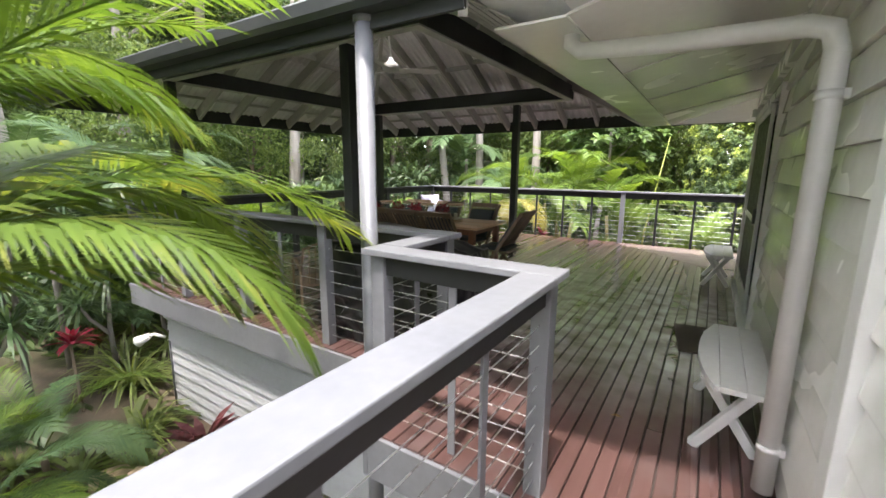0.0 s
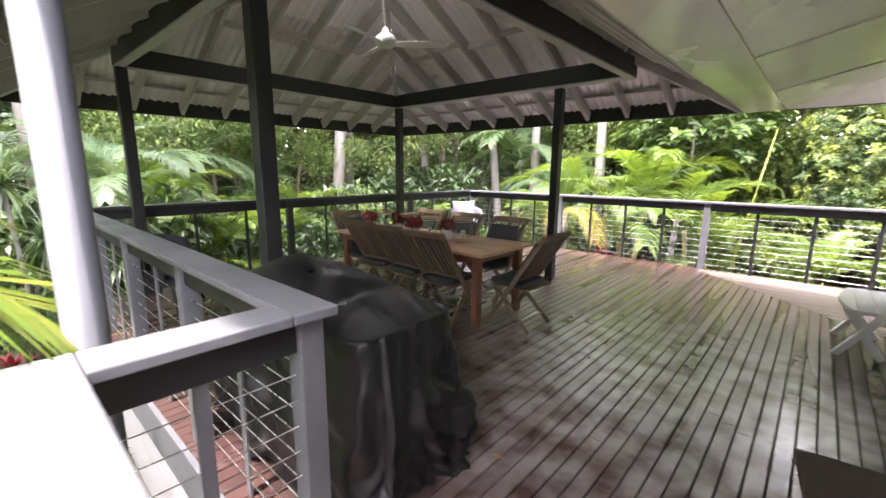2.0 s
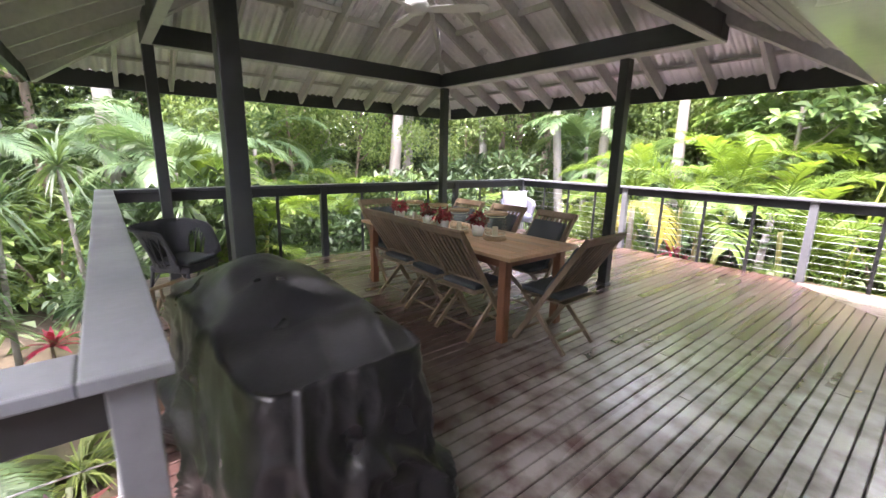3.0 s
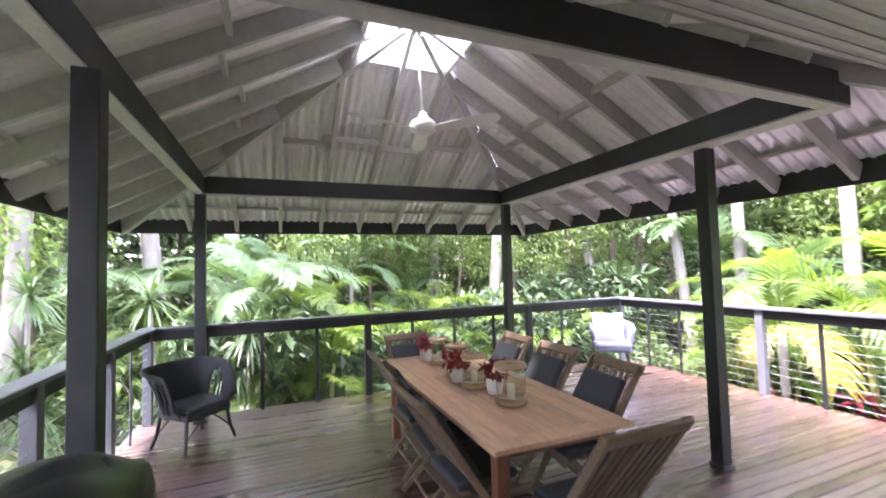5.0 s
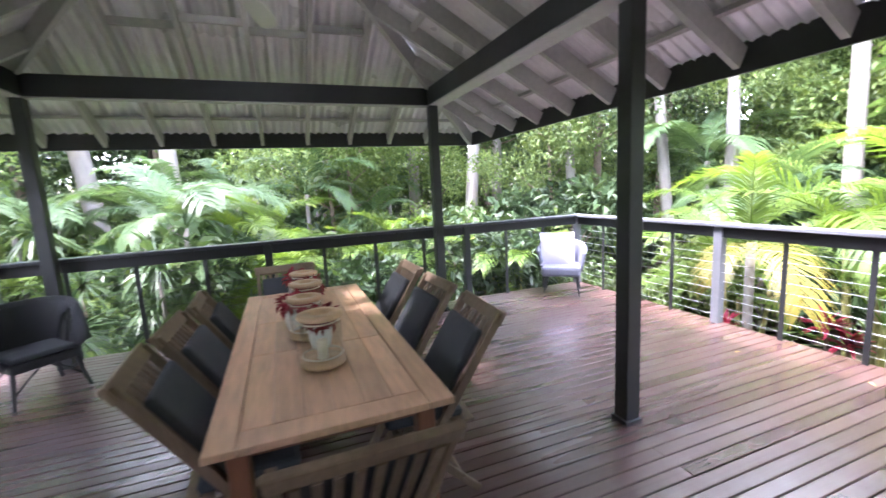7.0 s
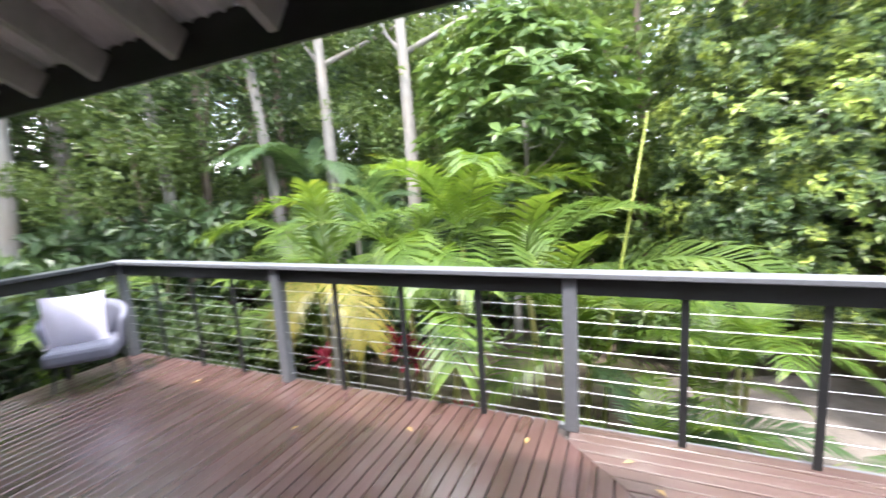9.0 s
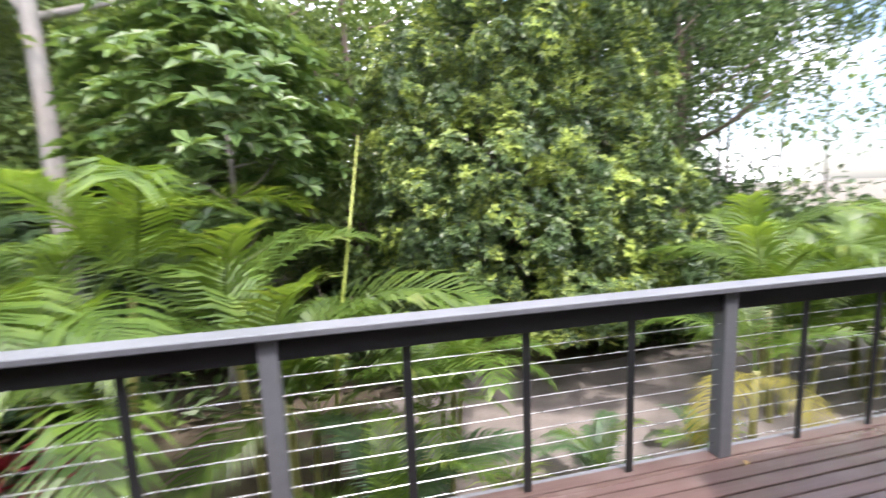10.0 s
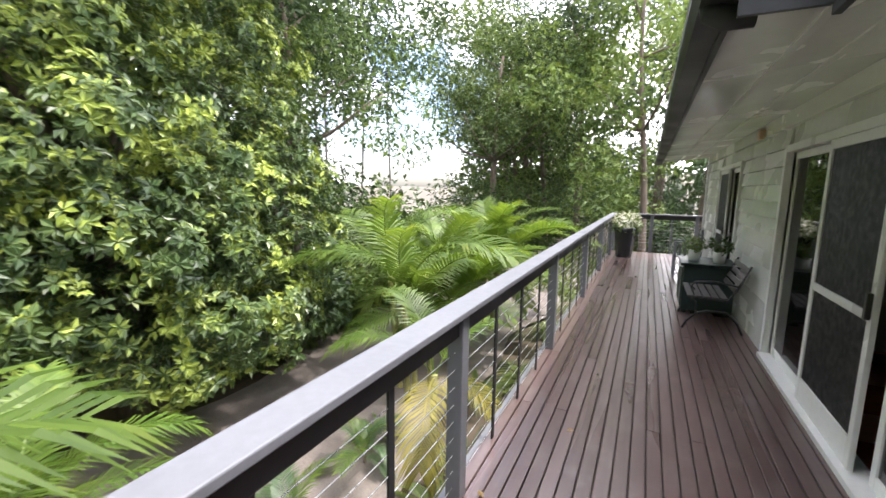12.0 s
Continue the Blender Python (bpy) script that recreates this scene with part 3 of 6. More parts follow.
slab(bm, ((EX - 0.02, EYW + 0.02, EAVE_Z + 0.142), (4.6, 3.2, 4.39), (NX0, EYW + 0.02, EAVE_Z + 0.142)), 0.05)
slab(bm, ((WALL_X + 0.1, -2.6, 2.72), (11.3, -2.6, 2.72), (11.3, 2.04, 2.72), (WALL_X + 0.1, 2.04, 2.72)), 0.05)
slab(bm, ((4.6, 2.05, 4.4), (11.3, 2.05, 4.4), (11.3, 3.2, 4.4), (4.6, 3.2, 4.4)), 0.05)
single("roof_house", bm, M_TIN, "metal sheet roof of the house", "roof", "structure")
bm = bmesh.new()
slab(bm, ((EX + 0.02, 1.35, EAVE_Z + 0.02), (WALL_X + 0.05, 1.35, SOFFIT_WALL_Z + 0.02), (WALL_X + 0.05, 2.1, SOFFIT_WALL_Z + 0.02), (EX + 0.02, 2.1, EAVE_Z + 0.02)))
single("soffit_end", bm, M_SOFFIT, "pale soffit sheet above the walkway", "soffit", "structure")


def gutter(name, p, q, out, label, material):
    """A rolled-front gutter between two points; out: the way it faces."""
    p, q, o = Vector(p), Vector(q), Vector(out)
    prof = [(0, 0.10), (0, 0.0), (0.10, 0.0), (0.125, 0.03), (0.125, 0.10), (0.112, 0.115), (0.10, 0.10), (0.115, 0.09), (0.115, 0.035), (0.095, 0.01), (0.008, 0.01), (0.008, 0.10)]
    bm = bmesh.new()
    rings = [[bm.verts.new(e + o * a + Vector((0, 0, b))) for a, b in prof] for e in (p, q)]
    k = len(prof)
    for i in range(k):
        bm.faces.new((rings[0][i], rings[0][(i + 1) % k], rings[1][(i + 1) % k], rings[1][i]))
    bm.faces.new(rings[0][::-1])
    bm.faces.new(rings[1])
    return single(name, bm, material, label, "gutter", "structure")


gutter("gutter_north", (NX0 - 0.02, EY + 0.03, EZN - 0.06), (11.25, EY + 0.03, EZN - 0.06), (0, 1, 0), "charcoal metal roof gutter along the verandah", M_CHAR)
bm = bmesh.new()
box(bm, NX0, 11.2, EY + 0.001, EY + 0.028, EZN - 0.07, EZN + 0.10, 0.003)
single("fascia_north", bm, M_CHAR, "charcoal fascia behind the gutter", "fascia board", "structure")
bm = bmesh.new()
box(bm, NX0 - 0.022, NX0 - 0.001, EYW + 0.03, EY + 0.02, EAVE_Z + 0.02, EZN + 0.12)
box(bm, NX0 - 0.022, NX0 - 0.001, WALL_Y + 0.031, EYW - 0.001, EAVE_Z + 0.16, EZN + 0.12)
single("eave_end", bm, M_CHAR, "charcoal board closing the end of the verandah eave", "trim", "structure")
bm = bmesh.new()
box(bm, EX - 0.05, NX0 - 0.001, EYW + 0.001, EYW + 0.028, EAVE_Z - 0.01, EAVE_Z + 0.14, 0.003)
single("fascia_corner", bm, M_CHAR, "charcoal fascia at the corner of the eaves", "fascia board", "structure")
# outlet below the gutter at the corner
bm = bmesh.new()
tube(bm, [(1.10, EY + 0.09, EZN - 0.04), (1.10, EY + 0.085, EZN - 0.075), (1.10, EY + 0.04, EZN - 0.10), (1.10, EY - 0.05, EZN - 0.10)], 0.045, 14)
single("gutter_outlet", bm, M_CHAR, "charcoal bent pipe under the gutter corner", "pipe", "structure")

# white downpipe against the west wall, with its run from the gutter
dp = thing("downpipe", "white round downpipe with a bent top against the wall", "downpipe")
bm = bmesh.new()
tube(bm, [(-0.66, 2.42, 2.40), (-0.66, 2.40, 2.24), (-0.60, 2.37, 2.19), (-0.2, 2.33, 2.16), (0.36, 2.24, 2.13), (0.435, 2.22, 2.10), (0.455, 2.22, 2.02), (0.455, 2.22, 0.02)], 0.045, 16)
pipe = part("pipe", bm, M_WHITE, dp)
for z in (0.25, 1.85):
    bm = bmesh.new()
    tube(bm, [(0.455, 2.22, z - 0.018), (0.455, 2.22, z + 0.018)], 0.05, 16)
    box(bm, 0.49, 0.515, 2.19, 2.25, z - 0.02, z + 0.02)
    part("bracket", bm, M_WHITE, pipe)

# ---- pavilion ----
pav = thing("pavilion_roof", "square hipped roof of galvanised corrugated sheet on painted rafters", "roof", kind="structure")


def sheet_z(d):
    return APEX - SLOPE * d


def face_pt(side, d, s, z):
    """A point of a roof face: d out from the centre, s along the eave."""
    return {"W": (CX - d, CY + s, z), "E": (CX + d, CY + s, z), "N": (CX + s, CY + d, z), "S": (CX + s, CY - d, z)}[side]


D0 = 0.50
for side in "WENS":
    # corrugated sheet, cut to the hips
    vs, fs = [], []
    pitch = 0.104
    cols = int(2 * HALF / (pitch / 6))
    for i in range(cols + 1):
        s = -HALF + 2 * HALF * i / cols
        lift = 0.021 * math.sin(2 * math.pi * s / pitch)
        d_in = max(abs(s), D0)
        for d in (d_in, HALF + 0.02):
            vs.append(face_pt(side, d, s, sheet_z(d) + lift + 0.02))
    for i in range(cols):
        fs.append((2 * i, 2 * i + 1, 2 * i + 3, 2 * i + 2))
    ob = new("roof_sheet", raw_mesh("roof_sheet", vs, fs, M_TIN, True))
    ob.parent = pav
    tagged(ob, "galvanised corrugated sheet")
    # battens across the rafters
    for d in (2.85,):
        bm = bmesh.new()
        z = sheet_z(d) - 0.012
        beam(bm, face_pt(side, d, -d + 0.02, z), face_pt(side, d, d - 0.02, z), 0.07, 0.034)
        part("batten", bm, M_RAFTER, pav)
    # rafters
    for k in range(-5, 6):
        s = k * 0.585
        d_in = 0.10 if k == 0 else max(abs(s) + 0.03, D0 - 0.05)
        if d_in > HALF - 0.2:
            continue
        bm = bmesh.new()
        dz = 0.108
        d_end = HALF - 0.03 if side != "E" else 2.15
        if d_in > d_end - 0.1:
            continue
        beam(bm, face_pt(side, d_in, s, sheet_z(d_in) - dz), face_pt(side, d_end, s, sheet_z(d_end) - dz), 0.044, 0.155, (0, 0, 1))
        part("rafter", bm, M_RAFTER, pav)
# blocking pieces between the rafters, in a staggered row
for side in "WENS":
    for k in range(-3, 3):
        s0, s1 = k * 0.585 + 0.022, (k + 1) * 0.585 - 0.022
        d = 1.50 if k % 2 else 1.58
        if max(abs(s0), abs(s1)) > d - 0.05:
            continue
        bm = bmesh.new()
        beam(bm, face_pt(side, d, s0, sheet_z(d) - 0.075), face_pt(side, d, s1, sheet_z(d) - 0.075), 0.036, 0.07)
        part("blocking", bm, M_RAFTER, pav)
for sx in (-1, 1):
    for sy in (-1, 1):
        bm = bmesh.new()
        d0, d1 = 0.10, HALF - 0.03
        beam(bm, (CX + sx * d0, CY + sy * d0, sheet_z(d0) - 0.12), (CX + sx * d1, CY + sy * d1, sheet_z(d1) - 0.12), 0.05, 0.19)
        part("hip_rafter", bm, M_RAFTER, pav)
# lining boards under the eave that meets the house, running along it
edges = [2.16 + (HALF - 2.18) * k / 6 for k in range(7)]
for d0, d1 in zip(edges, edges[1:]):
    bm = bmesh.new()
    slab(bm, tuple(face_pt("E", d, s, sheet_z(d) - 0.085) for d, s in ((d0 + 0.004, -2.6), (d1 - 0.004, -2.6), (d1 - 0.004, 2.6), (d0 + 0.004, 2.6))))
    part("lining_board", bm, M_RAFTER, pav, "grey lining board")
for d in edges[1:-1]:
    bm = bmesh.new()
    beam(bm, face_pt("E", d, -2.6, sheet_z(d) - 0.094), face_pt("E", d, 2.6, sheet_z(d) - 0.094), 0.03, 0.016)
    part("cover_strip", bm, M_RAFTER, pav)
# skylight at the peak
bm = bmesh.new()
top = bm.verts.new((CX, CY, APEX + 0.10))
ring = [bm.verts.new((CX + a * (D0 + 0.06), CY + b * (D0 + 0.06), sheet_z(D0) + 0.06)) for a, b in ((-1, -1), (1, -1), (1, 1), (-1, 1))]
for k in range(4):
    bm.faces.new((ring[k], ring[(k + 1) % 4], top))
part("skylight", bm, M_POLY, pav, "clear plastic skylight at the peak")
bm = bmesh.new()
for a, b in ((-1, 0), (1, 0), (0, -1), (0, 1)):
    if a:
        box(bm, CX + a * D0 - 0.02, CX + a * D0 + 0.02, CY - D0 - 0.02, CY + D0 + 0.02, sheet_z(D0) - 0.12, sheet_z(D0) + 0.03)
    else:
        box(bm, CX - D0 + 0.021, CX + D0 - 0.021, CY + b * D0 - 0.02, CY + b * D0 + 0.02, sheet_z(D0) - 0.12, sheet_z(D0) + 0.03)
part("skylight_curb", bm, M_WHITE, pav, "white painted frame of the skylight")
bm = bmesh.new()
tube(bm, [(CX, CY, APEX - 0.30), (CX, CY, APEX - 0.02)], 0.05, 12)
part("king_block", bm, M_WHITE, pav)
# beams on the posts
BZ0, BZ1 = 2.69, 2.90
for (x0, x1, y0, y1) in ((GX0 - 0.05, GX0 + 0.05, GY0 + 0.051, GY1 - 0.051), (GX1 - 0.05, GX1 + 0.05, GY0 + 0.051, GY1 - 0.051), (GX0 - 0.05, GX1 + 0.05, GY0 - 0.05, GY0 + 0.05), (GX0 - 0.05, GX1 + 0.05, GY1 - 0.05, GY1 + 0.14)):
    bm = bmesh.new()
    box(bm, x0, x1, y0, y1, BZ0, BZ1, 0.005)
    part("beam", bm, M_CHAR, pav)
    # light bounced onto the underside, put in as an added pale strip
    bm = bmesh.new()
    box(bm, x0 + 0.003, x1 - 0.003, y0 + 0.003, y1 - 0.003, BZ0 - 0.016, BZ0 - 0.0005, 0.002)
    part("beam_lining", bm, M_RAFTER, pav, "added pale strip carrying the bounced light under the beam")
# fascia and gutter round the eaves
FZ0, FZ1 = 2.30, 2.50
for (x0, x1, y0, y1) in ((CX - HALF - 0.025, CX - HALF, CY - HALF, CY + HALF), (CX - HALF, CX + HALF, CY + HALF, CY + HALF + 0.025), (CX - HALF, CX + HALF, CY - HALF - 0.025, CY - HALF)):
    bm = bmesh.new()
    box(bm, x0, x1, y0, y1, FZ0, FZ1, 0.003)
    part("fascia", bm, M_CHAR, pav)
gutter("gutter_pavilion", (CX - HALF - 0.14, CY - HALF - 0.026, FZ1 - 0.125), (EX + 0.05, CY - HALF - 0.026, FZ1 - 0.125), (0, -1, 0), "charcoal gutter of the pavilion roof", M_CHAR)
gutter("gutter_pavilion", (CX - HALF - 0.026, CY - HALF - 0.15, FZ1 - 0.125), (CX - HALF - 0.026, CY + HALF + 0.15, FZ1 - 0.125), (-1, 0, 0), "charcoal gutter of the pavilion roof", M_CHAR)
gutter("gutter_pavilion", (CX - HALF - 0.14, CY + HALF + 0.026, FZ1 - 0.125), (EX - 0.20, CY + HALF + 0.026, FZ1 - 0.125), (0, 1, 0), "charcoal gutter of the pavilion roof", M_CHAR)
# posts
for x, y in ((-6.205, GY0 + 0.01), (-6.13, GY1 - 0.01), (-3.0, GY1 + 0.125), (-2.915, GY0 + 0.05)):
    p = thing("pavilion_post", "square charcoal painted timber post carrying the roof", "post", (x, y, 0), group="pavilion posts", kind="structure")
    bm = bmesh.new()
    box(bm, -0.056, 0.056, -0.056, 0.056, 0.03, BZ0 - 0.017, 0.006)
    part("shaft", bm, M_CHAR, p)
    bm = bmesh.new()
    box(bm, -0.07, 0.07, -0.07, 0.07, 0.0, 0.03, 0.004)
    part("foot", bm, M_CHAR, p)
col = thing("round_column", "white round steel column carrying the eave beside the rail", "column", (-1.64, 1.757, 0), kind="structure")
bm = bmesh.new()
tube(bm, [(0, 0, -2.4), (0, 0, 2.38)], 0.052, 20)
part("shaft", bm, M_COLUMN, col)
bm = bmesh.new()
tube(bm, [(0, 0, 2.34), (0, 0, 2.39)], 0.06, 20)
part("collar", bm, M_COLUMN, col)

# ceiling fan
fan = thing("ceiling_fan", "white three-bladed ceiling fan on a long rod, at rest", "ceiling fan", (CX + 0.05, CY + 0.03, -0.05))
bm = bmesh.new()
tube(bm, [(-0.05, -0.03, APEX - 0.20), (0, 0, 3.16)], 0.013, 10)
part("rod", bm, M_WHITE, fan)
bm = bmesh.new()
lathe(bm, [(0.0, 3.20), (0.03, 3.195), (0.045, 3.15), (0.10, 3.11), (0.125, 3.08), (0.12, 3.03), (0.08, 3.0), (0.03, 2.985), (0.0, 2.985)], 24)
housing = part("motor_housing", bm, M_WHITE, fan)
for a in (165, 285, 45):
    bm = bmesh.new()
    prof = [(0.10, 0.035, 0.0), (0.20, 0.055, 0.0), (0.45, 0.07, 0.004), (0.68, 0.06, 0.008), (0.72, 0.03, 0.009)]
    up = [[bm.verts.new((r, w, 3.035 - w * 0.25 + z)) for w in (-hw, 0, hw)] for r, hw, z in prof]
    dn = [[bm.verts.new((r, w, 3.027 - w * 0.25 + z)) for w in (-hw, 0, hw)] for r, hw, z in prof]
    for g, rev in ((up, False), (dn, True)):
        for i in range(len(prof) - 1):
            for k in range(2):
                f = (g[i][k], g[i + 1][k], g[i + 1][k + 1], g[i][k + 1])
                bm.faces.new(f[::-1] if rev else f)
    for i in range(len(prof) - 1):
        bm.faces.new((up[i][0], dn[i][0], dn[i + 1][0], up[i + 1][0]))
        bm.faces.new((up[i][2], up[i + 1][2], dn[i + 1][2], dn[i][2]))
    bm.faces.new((up[-1][0], dn[-1][0], dn[-1][1], up[-1][1]))
    bm.faces.new((up[-1][1], dn[-1][1], dn[-1][2], up[-1][2]))
    b = part("blade", bm, M_WHITE, housing)
    b.rotation_euler = (0, 0, radians(a))

# ---- railings ----
RT = 1.11        # top of the cap
CAP_W, CAP_H = 0.165, 0.036


def rail_run(p, q, posts, mids, name, label, wires=9, cap0=0.0, cap1=0.0, cap_mat=None, post_mat=None, mid_mat=None, post_w=0.09, wire_mat=None, cap_w=CAP_W):
    """A straight run of railing from p to q (plan), with posts and thin uprights at given distances along it."""
    cap_mat, post_mat, mid_mat, wire_mat = cap_mat or M_RAIL, post_mat or M_RAIL, mid_mat or M_RAIL, wire_mat or M_STEEL
    r = thing(name, label, "railing", kind="structure")
    p, q = Vector((*p, 0)), Vector((*q, 0))
    d = (q - p).normalized()
    n = Vector((-d.y, d.x, 0))
    ln = (q - p).length
    bm = bmesh.new()
    beam(bm, p - d * cap0 + Vector((0, 0, RT - CAP_H / 2)), q + d * cap1 + Vector((0, 0, RT - CAP_H / 2)), cap_w, CAP_H, bevel=0.006)
    part("cap_rail", bm, cap_mat, r, "broad flat painted cap rail")
    # height and near-black colour take in the cap's shaded front edge
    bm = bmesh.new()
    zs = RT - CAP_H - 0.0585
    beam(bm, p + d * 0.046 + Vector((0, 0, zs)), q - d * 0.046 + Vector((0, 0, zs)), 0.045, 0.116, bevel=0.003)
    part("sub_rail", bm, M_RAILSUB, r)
    for s in posts:
        c = p + d * s
        bm = bmesh.new()
        h = post_w / 2
        box(bm, -h, h, -h, h, 0.0, RT - CAP_H - 0.0005, 0.006)
        ob = part("post", bm, post_mat, r)
        ob.matrix_basis = pose(c.x, c.y, 0, 0, 0, math.degrees(math.atan2(d.y, d.x)))
    for s in mids:
        c = p + d * s
        bm = bmesh.new()
        box(bm, -0.006, 0.006, -0.022, 0.022, 0.0, RT - CAP_H - 0.117, 0.002)
        ob = part("upright", bm, mid_mat, r)
        ob.matrix_basis = pose(c.x, c.y, 0, 0, 0, math.degrees(math.atan2(d.y, d.x)) + 90)
    for k in range(wires):
        z = 0.085 + k * 0.098
        bm = bmesh.new()
        tube(bm, [p + d * 0.03 + Vector((0, 0, z)), (p + q) / 2 + Vector((0, 0, z - 0.003)), q - d * 0.03 + Vector((0, 0, z))], 0.0024, 6, False)
        part("wire", bm, wire_mat, r)
    return r


hc = CAP_W / 2
N_POSTS = [-4.04, -1.49, 1.156, 3.675, 6.20, 8.75, 11.3]
xs_all = [RX_W] + N_POSTS + [RX_E]
n_mids = []
for a, b in zip(xs_all, xs_all[1:]):
    cnt = max(1, round((b - a) / 0.66) - 1)
    n_mids += [a + (b - a) * (k + 1) / (cnt + 1) - RX_W for k in range(cnt)]
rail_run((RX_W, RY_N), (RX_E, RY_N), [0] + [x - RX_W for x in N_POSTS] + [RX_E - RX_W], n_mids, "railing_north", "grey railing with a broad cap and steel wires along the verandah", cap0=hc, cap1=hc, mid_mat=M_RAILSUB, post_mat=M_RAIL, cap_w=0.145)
w_posts = [2.57, 5.2]
w_mids = [0.60, 1.22, 1.89, 3.22, 3.88, 4.55, 5.85, 6.5]
rail_run((RX_W, RY_S), (RX_W, RY_N), w_posts, w_mids, "railing_west", "charcoal railing with thin black uprights at the forest side", cap0=-hc - 0.001, cap1=-hc - 0.001, cap_mat=M_WCAP, post_mat=M_CHAR, mid_mat=M_BLACKSTEEL, wire_mat=M_BLACKSTEEL)
s_len = -1.43 - RX_W
rail_run((RX_W, RY_S), (-1.43, RY_S), [0.0, 1.24, 2.48, 3.72, s_len], [0.62, 1.86, 3.1, 4.34], "railing_south", "grey railing with a broad cap and steel wires", cap0=hc, cap1=hc)
rail_run((-1.43, RY_S), (-1.43, 1.63), [], [0.34], "railing_return", "short grey railing return with steel wires", cap0=-hc - 0.001, cap1=-hc - 0.001)
rail_run((-1.43, 1.63), (-0.48, 1.63), [0.0, 0.95], [0.47], "railing_step", "short grey railing with a broad pale cap and steel wires", cap0=hc, cap1=hc)
rail_run((-0.48, 1.63), (-0.48, -2.2), [2.0, 3.8], [0.58, 1.3, 2.65, 3.2], "railing_walk", "grey railing with a broad pale cap beside the walkway", cap0=-hc - 0.001, cap1=0)
rail_run((RX_E, RY_N), (RX_E, 6.2), [1.0, 2.1, 3.2], [0.5, 1.5, 2.65], "railing_east", "grey railing with steel wires at the far end of the verandah", cap0=-hc - 0.001)
# the deck past the house end
bm = bmesh.new()
box(bm, 11.04, RX_E + 0.05, 6.0, WALL_Y - 0.005, -0.09, -0.002)
single("deck_end", bm, M_DECKX, "red-brown timber deck round the house end", "deck", "structure")

# ---- plants ----
prng = np.random.default_rng(11)


def unit(v):
    return v / np.maximum(np.linalg.norm(v, axis=1, keepdims=True), 1e-6)


def leaf_blades(P, D, N, L, W, fold=0.25):
    """Many folded leaves: base P, way D, upper side N, length L, width W."""
    n = len(P)
    D = unit(D)
    S = unit(np.cross(D, N))
    U = np.cross(S, D)
    L, W = np.broadcast_to(L, n)[:, None], np.broadcast_to(W, n)[:, None]
    v = np.empty((n, 4, 3))
    v[:, 0] = P
    v[:, 1] = P + D * L * 0.5 + S * W * 0.5 + U * W * fold
    v[:, 2] = P + D * L - U * L * 0.12
    v[:, 3] = P + D * L * 0.5 - S * W * 0.5 + U * W * fold
    b = (np.arange(n) * 4)[:, None]
    f = np.concatenate([b + [0, 1, 2], b + [0, 2, 3]])
    return v.reshape(-1, 3), f


def leaf_object_mesh(name, chunks, material):
    off, V, F = 0, [], []
    for v, f in chunks:
        V.append(v)
        F.append(f + off)
        off += len(v)
    V, F = np.concatenate(V), np.concatenate(F)
    me = bpy.data.meshes.new(name)
    me.from_pydata(V.tolist(), [], F.tolist())
    me.materials.append(material)
    return me


def clump(c, r, n, size, spread=0.8, flat=0.75):
    d = unit(prng.normal(size=(n, 3)))
    rad = r * prng.uniform(0.25, 1.0, n) ** 0.5
    P = np.array(c) + d * rad[:, None] * [1, 1, flat]
    D = unit(d * 0.7 + prng.normal(size=(n, 3)) * spread + [0, 0, -0.25])
    N = unit(np.array([0, 0, 1.0]) + d * 0.5 + prng.normal(size=(n, 3)) * 0.5)
    s = size * prng.uniform(0.6, 1.3, n)
    return leaf_blades(P, D, N, s, s * 0.5)


def rosettes(P, out, size, per=7):
    """Whorls of leaves at shoot tips."""
    n = len(P)
    chunks = []
    out = unit(out)
    ref = np.where(np.abs(out[:, 2:3]) > 0.9, [[1.0, 0, 0]], [[0, 0, 1.0]])
    a = unit(np.cross(out, ref))
    b = np.cross(out, a)
    for k in range(per):
        ang = 2 * math.pi * k / per + prng.uniform(-0.4, 0.4, n)
        side = a * np.cos(ang)[:, None] + b * np.sin(ang)[:, None]
        D = unit(side + out * prng.uniform(0.0, 0.7, (n, 1)) + [0, 0, -0.15])
        s = size * prng.uniform(0.7, 1.25, n)
        chunks.append(leaf_blades(P + side * 0.01, D, out + prng.normal(size=(n, 3)) * 0.15, s, s * 0.5))
    return chunks



# ---- dining table ----
TX0, TX1, TY0, TY1, TZ = -4.90, -2.47, 4.72, 5.66, 0.775
table = thing("dining_table", "long weathered teak dining table with a plank top", "table", ((TX0 + TX1) / 2, (TY0 + TY1) / 2, 0))
hx, hy = (TX1 - TX0) / 2, (TY1 - TY0) / 2
tq2 = random.Random(3)
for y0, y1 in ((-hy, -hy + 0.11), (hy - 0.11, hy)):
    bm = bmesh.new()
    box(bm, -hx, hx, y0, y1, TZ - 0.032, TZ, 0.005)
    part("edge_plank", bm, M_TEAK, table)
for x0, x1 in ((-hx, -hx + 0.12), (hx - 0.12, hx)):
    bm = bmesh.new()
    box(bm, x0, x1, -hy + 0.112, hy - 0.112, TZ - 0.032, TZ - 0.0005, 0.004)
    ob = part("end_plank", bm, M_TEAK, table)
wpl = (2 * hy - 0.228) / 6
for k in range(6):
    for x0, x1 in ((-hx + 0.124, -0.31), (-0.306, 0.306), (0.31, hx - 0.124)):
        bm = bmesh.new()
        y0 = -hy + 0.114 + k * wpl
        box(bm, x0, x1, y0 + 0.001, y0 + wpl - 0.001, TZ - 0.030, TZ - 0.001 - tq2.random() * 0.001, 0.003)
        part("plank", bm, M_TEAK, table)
bm = bmesh.new()
